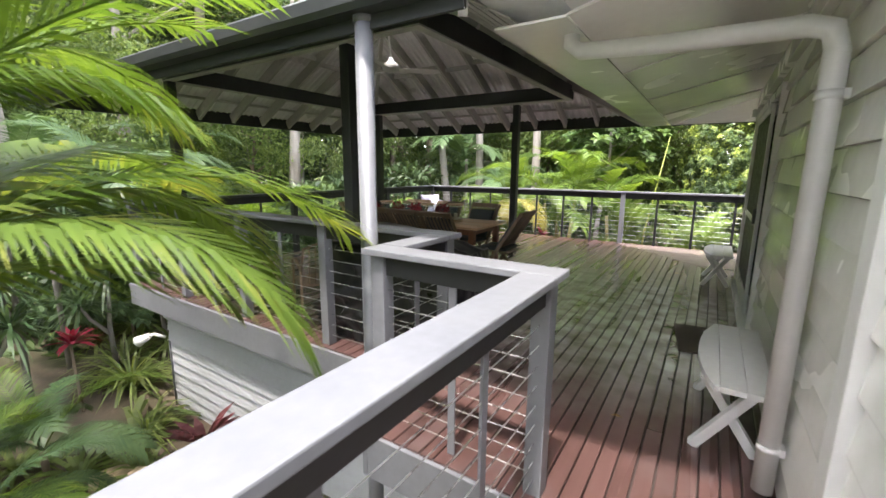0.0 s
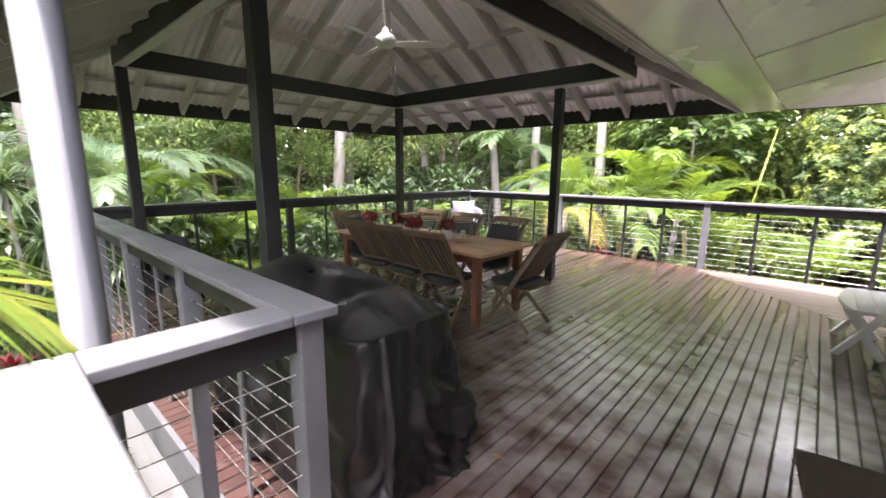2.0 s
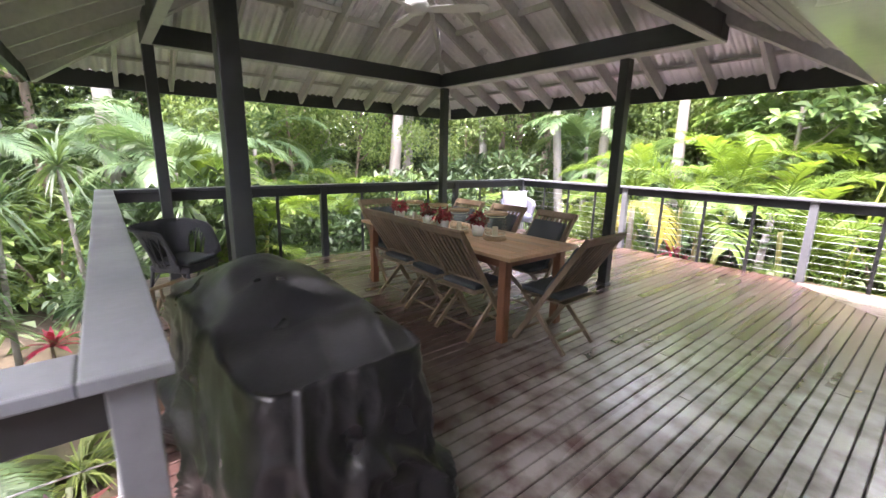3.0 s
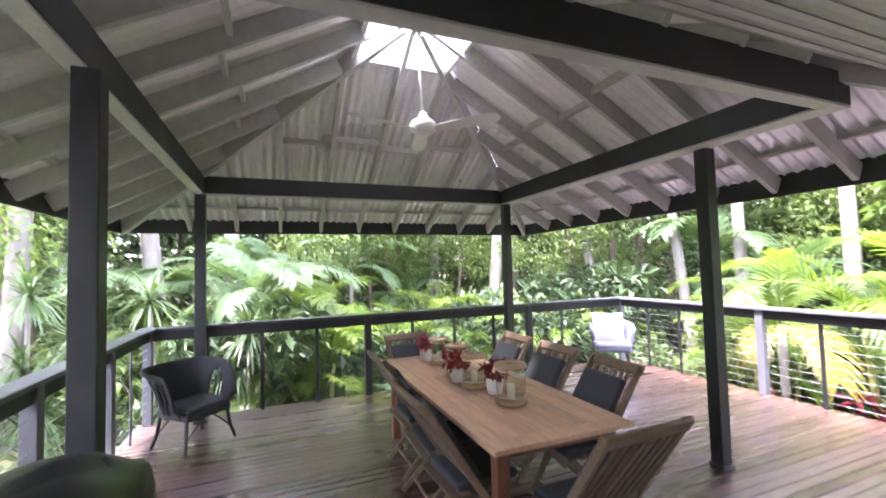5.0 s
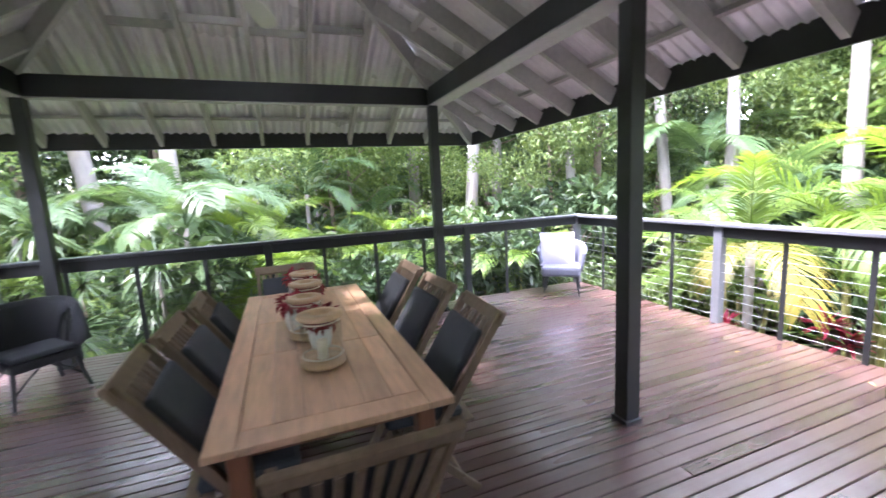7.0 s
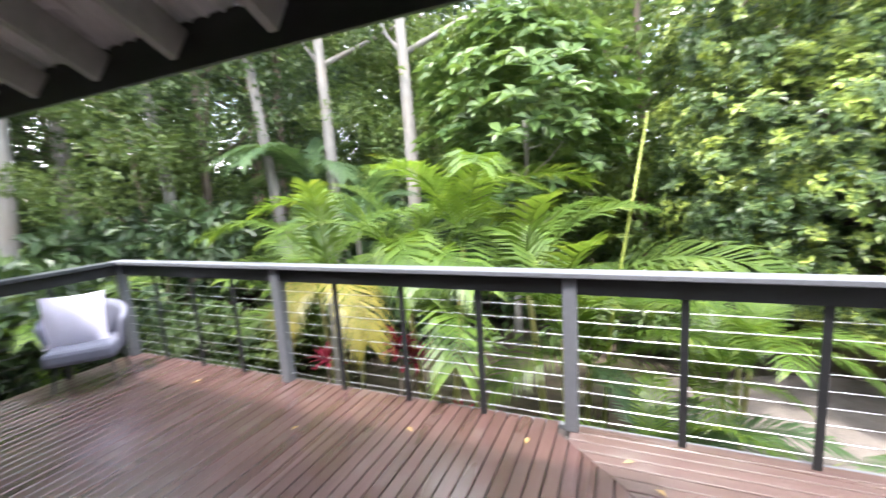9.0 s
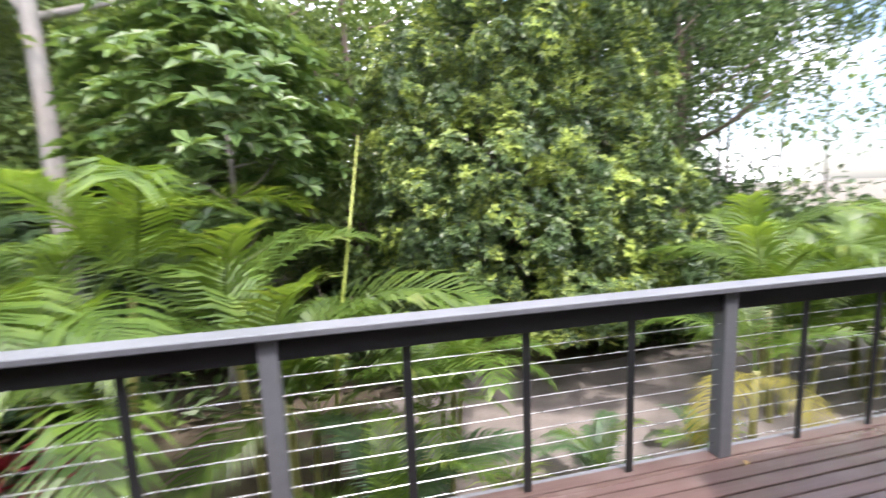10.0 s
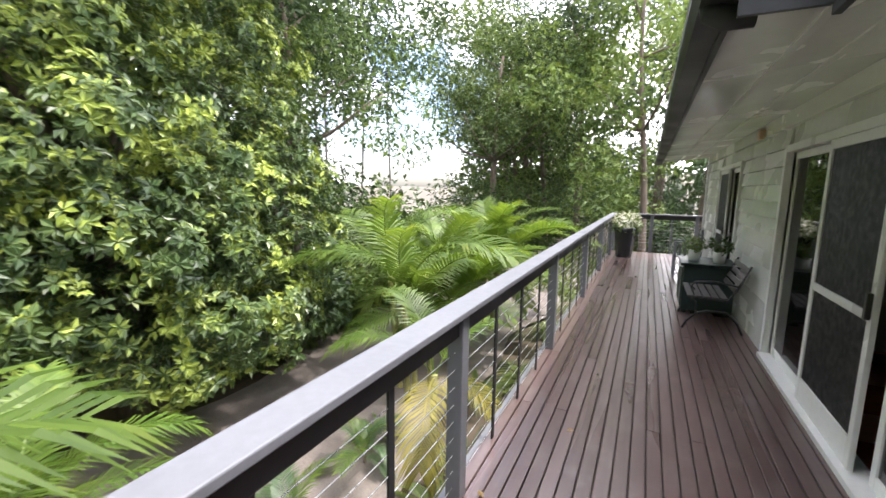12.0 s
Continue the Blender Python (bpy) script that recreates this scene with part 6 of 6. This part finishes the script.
def potless(name, label, me, x, y, stem=0.0, s=1.0, turn=0, category="plant", group="", z=None):
    t = thing(name, label, category, (x, y, gz(x, y) if z is None else z), turn, group)
    if stem:
        bm = bmesh.new()
        tube(bm, [(0, 0, -0.1), (0.02, 0, stem)], 0.02, 6)
        part("stem", bm, M_BARK, t)
    ob = new("leaf_head", me)
    ob.parent = t
    ob.matrix_basis = pose(0, 0, stem, 0, 0, 0) @ Matrix.Scale(s, 4)
    return t


for x, y, st in ((-3.78, 11.0, 1.4), (-3.62, 11.12, 1.2), (-2.75, 10.5, 0.9), (-2.45, 10.6, 0.8), (-5.2, 11.3, 0.9), (-6.9, 1.6, 1.0)):
    potless("cordyline", "crimson-leaved cordyline in the garden bed", CORD, x, y, st, 0.68, x * 70, group="cordylines")
potless("bromeliad", "wine-red bromeliad rosette below the walkway", BROM, -3.95, 1.75, 0.55, 1.25, 20)
potless("bromeliad", "wine-red bromeliad rosette below the walkway", BROM, -3.3, 1.45, 0.45, 1.0, 70)
fq = random.Random(9)
for k in range(26):
    x, y = fq.uniform(-6.5, 3.5), fq.uniform(10.1, 11.6)
    potless("fern", "light green fern in the garden bed", FERN if k % 3 else LOM, x, y, 0, fq.uniform(0.8, 1.4), k * 40, group="ferns")
for k in range(22):
    x, y = fq.uniform(-6.5, -1.8), fq.uniform(-1.2, 1.9)
    potless("fern", "green fern under the walkway palms", (FERN, LOM, FERN)[k % 3], x, y, 0, fq.uniform(0.8, 1.4), k * 40, group="ferns")
for k in range(20):
    x, y = fq.uniform(-9.5, -6.8), fq.uniform(2.0, 9.5)
    potless("fern", "green fern on the forest edge", (FERN, LOM)[k % 2], x, y, 0, fq.uniform(0.9, 1.6), k * 40, group="ferns")
for k in range(9):
    x, y = fq.uniform(5, 13), fq.uniform(10.0, 10.9)
    potless("fern", "light green fern along the verandah", FERN, x, y, 0, fq.uniform(0.9, 1.4), k * 40, group="ferns")
# tall yellow-green shoot
bm = bmesh.new()
tube(bm, [(0, 0, 0), (0.10, 0.02, 1.6), (0.48, 0.05, 4.05)], [0.028, 0.024, 0.006], 8)
single("palm_spear", bm, M_STALK, "tall yellow-green unopened palm shoot", "plant", at=(-1.42, 11.9, gz(-1.42, 11.9)))

# broad bright tree behind the cane palms: wheels of long drooping leaflets on bare twigs
umb = thing("tree", "broad umbrella tree with wheels of large glossy light green leaflets", "tree", (-3.3, 15.2, gz(-3.3, 15.2)))
bm, tips = trunk_bm(4.6, 0.10, (0.3, -0.2), 12, seed=23)
part("trunk", bm, M_BARKP, umb)
uq = random.Random(31)
P, O = [], []
for k in range(280):
    a, u = uq.uniform(0, 6.283), uq.uniform(-0.95, 1.0)
    rr = 2.0 * math.sqrt(max(0.05, 1 - u * u)) * uq.uniform(0.65, 1.05)
    P.append((0.3 + rr * math.cos(a), -0.2 + rr * math.sin(a), 4.7 + 1.75 * u + uq.uniform(-0.2, 0.2)))
    O.append((0.55 * math.cos(a), 0.55 * math.sin(a), 0.9))
ob = new("crown", leaf_object_mesh("crown", rosettes(np.array(P), np.array(O), 0.31, 11), L_UMB))
ob.parent = umb
settle(T4, -4.9, 18.5, 80, 1.2)
put_copy(T4, -0.8, 19.0, 200, 1.4)
# placed pale trunks
settle(T3, -12.4, 14.4, 235, 1.15)
put_copy(T3, -8.3, 15.8, 141, 1.0)
settle(T5, -9.3, 15.2, 40, 1.2)
put_copy(T3, -5.6, 15.2, 131, 0.95)
put_copy(T5, -15.0, 11.4, 320, 1.45)
put_copy(T3, -21.4, 11.5, 0, 1.6)
put_copy(T5, -14.6, 0.8, 100, 1.5)
put_copy(T3, -13.2, 2.6, 210, 1.2)
put_copy(T5, -12.0, -1.5, 250, 1.3)
put_copy(T3, -17.5, 6.3, 130, 1.1)
put_copy(T3, -18.5, 14.5, 20, 1.3)
# slim gums in the gap to the east, and behind the verandah
T6 = make_tree("slim gum tree with a thin straight trunk and sparse crown", 15.0, 0.085, 9, 1100, 0.15, L_MID, M_BARKP, 0.85, 11, (0.3, 0.1))
settle(T6, 13.2, 22.5, 0, 1.0)
for x, y, s in ((14.4, 22.0, 0.95), (15.6, 23.5, 1.05), (17.5, 22.5, 0.9), (16.3, 26.0, 1.1), (19.8, 22.0, 0.85)):
    put_copy(T6, x, y, x * 77, s, s * 1.05)
for src, x, y, s in ((T1, 20.5, 16.3, 1.25), (T4, 24.5, 15.6, 1.7), (T2, 24.0, 12.2, 1.15), (T4, 23.5, 13.8, 1.5), (T1, 33.0, 17.5, 1.4)):
    put_copy(src, x, y, x * 31, s)
# unseen tall trees, added south of the walkway to shade it from the sun
put_copy(T2, -2.2, -4.4, 20, 0.95)
put_copy(T1, -5.6, -4.0, 90, 1.1)
settle(T1, -13.0, 15.5, 0, 1.1)
settle(T2, 7.2, 19.5, 0, 1.25)
put_copy(T2, 10.0, 20.2, 130, 1.2)
put_copy(T1, 8.4, 17.8, 60, 1.0)
settle(S1, -8.0, 11.8, 0, 1.0)
settle(S2, -7.2, 12.6, 0, 1.0)
settle(S3, 5.0, 14.8, 0, 1.0)


def clear(x, y):
    """Free ground: off the house, the deck and the drive."""
    if -8.6 < x < 17.5 and -3 < y < 12.0:
        return x < -0.8 and y < -0.9
    if -1.5 < x < 28 and 10.2 < y < 14.6:
        return False
    return not (math.hypot(x - 2.3, y - 15.3) < 2.6)


tq = random.Random(21)
big, srcs = 0, ((T1, 1.0), (T2, 1.0), (T4, 1.2), (T1, 1.2), (T2, 0.9))
tries = 0
spots_used = []
while big < 52 and tries < 4000:
    tries += 1
    az = tq.uniform(-150, 125)
    r = 17.0 + 22 * tq.random()
    x, y = -1 + r * math.sin(radians(az)), 6 + r * math.cos(radians(az))
    gap = 43 < math.degrees(math.atan2(x + 0.8, y - 8.6)) < 71
    if not clear(x, y) or gap or any(math.hypot(x - a, y - b) < 1.9 for a, b in spots_used):
        continue
    spots_used.append((x, y))
    src, s = srcs[big % 5]
    s *= tq.uniform(0.85, 1.35) * (1.0 + max(0, r - 15) * 0.012)
    put_copy(src, x, y, tq.uniform(0, 360), s, s * tq.uniform(0.9, 1.15))
    big += 1
for k in range(95):
    for _ in range(30):
        az = tq.uniform(-140, 120)
        r = 9.0 + 20 * tq.random() ** 1.5
        x, y = -1 + r * math.sin(radians(az)), 6 + r * math.cos(radians(az))
        if clear(x, y):
            break
    else:
        continue
    put_copy((S1, S2, S3, S1)[k % 4], x, y, tq.uniform(0, 360), tq.uniform(0.9, 1.9))
for k in range(34):
    for _ in range(30):
        az = tq.uniform(-135, 5)
        r = 9.0 + 12 * tq.random()
        x, y = -1 + r * math.sin(radians(az)), 6 + r * math.cos(radians(az))
        if clear(x, y):
            break
    else:
        continue
    put_copy((P2_, P3_, P2_, P3_)[k % 4], x, y, tq.uniform(0, 360), tq.uniform(0.85, 1.5))
for k in range(14):
    for _ in range(30):
        az = tq.uniform(-135, 15)
        r = 12.0 + 8 * tq.random()
        x, y = -1 + r * math.sin(radians(az)), 6 + r * math.cos(radians(az))
        if clear(x, y):
            break
    else:
        continue
    put_copy(T4, x, y, tq.uniform(0, 360), tq.uniform(0.6, 0.95))
# low growth in the gap
for k in range(14):
    az, r = tq.uniform(46, 70), tq.uniform(9, 24)
    x, y = -0.7 + r * math.sin(radians(az)), 8.7 + r * math.cos(radians(az))
    if clear(x, y):
        put_copy((S2, S1)[k % 2], x, y, k * 50, tq.uniform(0.9, 1.5))

# far woods all round, as one mass
ch = []
for k in range(430):
    az = tq.uniform(-180, 180)
    r = tq.uniform(36, 60)
    x, y = -1 + r * math.sin(radians(az)), 6 + r * math.cos(radians(az))
    hgt = tq.uniform(3, 21)
    if 44 < math.degrees(math.atan2(x + 0.8, y - 8.6)) < 69:
        continue
    ch.append(clump((x, y, gz(x, y) + hgt * tq.uniform(0.2, 1.0)), tq.uniform(2.5, 4.5), 190, 1.0))
for k in range(300):
    az = tq.uniform(-150, 30)
    r = tq.uniform(27, 36)
    x, y = -1 + r * math.sin(radians(az)), 6 + r * math.cos(radians(az))
    ch.append(clump((x, y, gz(x, y) + tq.uniform(0.5, 15)), tq.uniform(2.0, 3.2), 170, 0.6))
tagged(new("far_woods", leaf_object_mesh("far_woods", ch, L_DARK)), "dense dark rainforest in the distance", "woods", kind="stuff")
# undergrowth on the forest floor
ch = []
n = 9000
az, r = prng.uniform(-150, 120, n), 8.5 + 22 * prng.random(n) ** 1.3
X, Y = -1 + r * np.sin(np.radians(az)), 6 + r * np.cos(np.radians(az))
keep = [clear(float(a), float(b)) for a, b in zip(X, Y)]
X, Y = X[keep], Y[keep]
Z = np.array([gz(float(a), float(b)) for a, b in zip(X, Y)])
D = unit(np.stack([prng.normal(size=len(X)), prng.normal(size=len(X)), prng.uniform(0.2, 1.4, len(X))], 1))
ch.append(leaf_blades(np.stack([X, Y, Z + prng.uniform(0, 0.35, len(X))], 1), D, np.tile([0, 0, 1.0], (len(X), 1)), prng.uniform(0.2, 0.6, len(X)), prng.uniform(0.08, 0.2, len(X))))
tagged(new("undergrowth", leaf_object_mesh("undergrowth", ch, L_MID)), "low leafy undergrowth on the forest floor", "undergrowth", kind="stuff")

# lawn at the end of the verandah
n = 5200
X, Y = prng.uniform(12.7, 24, n), prng.uniform(2.5, 13, n)
Z = np.array([gz(float(a), float(b)) for a, b in zip(X, Y)])
D = unit(np.stack([prng.normal(size=n) * 0.5, prng.normal(size=n) * 0.5, prng.uniform(0.5, 1.2, n)], 1))
tagged(new("lawn", leaf_object_mesh("lawn", [leaf_blades(np.stack([X, Y, Z + 0.02], 1), D, np.tile([0.0, 1.0, 0.2], (n, 1)), prng.uniform(0.25, 0.45, n), prng.uniform(0.08, 0.16, n))], L_GRASS)), "bright green tufted lawn beyond the verandah", "lawn", kind="stuff")
# fallen leaves on the boards
FALLEN = leaf_object_mesh("fallen_leaf", [leaf_blades(np.array([[0.0, 0, 0.004]]), np.array([[1.0, 0, 0.05]]), np.array([[0, 0, 1.0]]), 0.075, 0.035, 0.12)], L_LITTER)
for k, (x, y) in enumerate(((-1.35, 3.35), (-0.55, 6.2), (-0.95, 8.95), (-1.1, 9.2), (-1.75, 9.25), (-2.6, 9.1), (1.2, 9.3), (0.2, 9.15), (-0.2, 7.0), (-4.9, 9.2), (2.1, 9.0), (-0.3, 2.5), (-3.4, 8.8), (-1.6, 3.2))):
    o = new("fallen_leaf", FALLEN)
    o.matrix_basis = pose(x, y, 0.003, 0, 0, k * 67)
    tagged(o, "dry yellowed leaf fallen on the deck boards", "leaf", "fallen leaves")

# ---- pieces: boards of the deck and of the walls ----
deck = thing("deck", "red-brown stained hardwood deck boards with open joints", "deck", kind="structure")
rng = random.Random(4)
PITCH, BW, BT = 0.0935, 0.0855, 0.024


def board(verts_plan, material):
    """A deck board from its four plan corners, with rounded long edges left as a small chamfer."""
    bm = bmesh.new()
    lo = [bm.verts.new((x, y, -BT)) for x, y in verts_plan]
    mid = [bm.verts.new((x, y, -0.004)) for x, y in verts_plan]
    c = Vector((sum(v[0] for v in verts_plan) / 4, sum(v[1] for v in verts_plan) / 4, 0))
    axis_long = Vector((verts_plan[1][0] - verts_plan[0][0], verts_plan[1][1] - verts_plan[0][1], 0)).normalized()
    hi = []
    for x, y in verts_plan:
        v = Vector((x, y, 0))
        off = (v - c) - axis_long * (v - c).dot(axis_long)
        w = v - off.normalized() * 0.004
        hi.append(bm.verts.new((w.x, w.y, 0)))
    for a, b in ((lo, mid), (mid, hi)):
        for k in range(4):
            bm.faces.new((a[k], a[(k + 1) % 4], b[(k + 1) % 4], b[k]))
    bm.faces.new(hi)
    bm.faces.new(lo[::-1])
    ob = part("board", bm, material, deck)
    ob.location.z = rng.uniform(-0.0012, 0.0012)


def run_y(x, y0, y1, cut0=0.0, cut1=0.0):
    """Boards along y; cut: how far the end leans across the width."""
    joint = None
    if y1 - y0 > 4.5:
        joint = y0 + (y1 - y0) * rng.choice((0.32, 0.48, 0.66))
    spans = [(y0, joint - 0.0015, cut0, 0), (joint + 0.0015, y1, 0, cut1)] if joint else [(y0, y1, cut0, cut1)]
    for a, b, ca, cb in spans:
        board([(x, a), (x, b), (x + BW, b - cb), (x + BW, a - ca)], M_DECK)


def run_x(y, x0, x1, cut0=0.0):
    cuts = [x0] + sorted(rng.sample([2.4, 3.6, 4.8, 6.0, 7.2, 8.4, 9.6], 2)) + [x1]
    for i, (a, b) in enumerate(zip(cuts, cuts[1:])):
        ca = cut0 if i == 0 else 0
        board([(a + (0.0015 if i else 0), y), (b - 0.0015, y), (b - 0.0015, y + BW), (a - ca + (0.0015 if i else 0), y + BW)], M_DECKX)


MITRE = 9.25 - 1.45            # x + y on the mitre line
x = RX_W - 0.06
while x < WALL_X - 0.02:
    y0 = RY_S - 0.085 if x < -1.52 else (1.54 if x < -0.56 else -2.5)
    y1 = min(RY_N + 0.06, MITRE - x) if x > -1.62 else RY_N + 0.06
    slanted = x > -1.62
    run_y(x, y0, y1 - (0.004 if slanted else 0), 0, BW if slanted else 0)
    x += PITCH
y = WALL_Y + 0.01
while y < RY_N + 0.05:
    xm = MITRE - y if y < MITRE + 1.5 else -1.5
    xm = max(xm, -1.52)
    run_x(y, xm + 0.004, RX_E + 0.05, BW if xm > -1.5 else 0)
    y += PITCH


def weatherboards(parent, along, a_spans, z0, z1, face, out, material, pitch=0.185):
    """Lapped boards on a wall: each leans out at its foot."""
    z = z0
    while z < z1 - 0.02:
        top = min(z + pitch, z1)
        for a0, a1, za, zb in a_spans:
            if z < za - 0.001 or top > zb + 0.19:
                continue
            bm = bmesh.new()
            prof = [(0.0, 0.0), (0.036, 0.0), (0.036, 0.007), (0.014, top - z - 0.008), (0.0, top - z - 0.008)]
            ends = []
            for a in (a0, a1):
                ends.append([bm.verts.new(((face + out * o), a, z + h) if along == "y" else (a, face + out * o, z + h)) for o, h in prof])
            for k in range(len(prof)):
                bm.faces.new((ends[0][k], ends[0][(k + 1) % 5], ends[1][(k + 1) % 5], ends[1][k]))
            bm.faces.new(ends[0])
            bm.faces.new(ends[1][::-1])
            part("weatherboard", bm, material, parent)
        z += pitch


weatherboards(wall_w, "y", [(-2.5, 1.448, -1, 9), (1.572, DOOR_W[0] - 0.072, -1, 9), (DOOR_W[1] + 0.072, WALL_Y - 0.102, -1, 9)], -0.02, 2.40, WALL_X + 0.03, -1, M_CLAD)
weatherboards(wall_n, "x", [(WALL_X + 0.122, DOOR_N[0] - 0.072, -1, 9), (DOOR_N[1] + 0.072, DOOR_N2[0] - 0.072, -1, 9), (DOOR_N2[1] + 0.072, 10.918, -1, 9)], -0.02, 2.40, WALL_Y - 0.03, 1, M_CLAD)
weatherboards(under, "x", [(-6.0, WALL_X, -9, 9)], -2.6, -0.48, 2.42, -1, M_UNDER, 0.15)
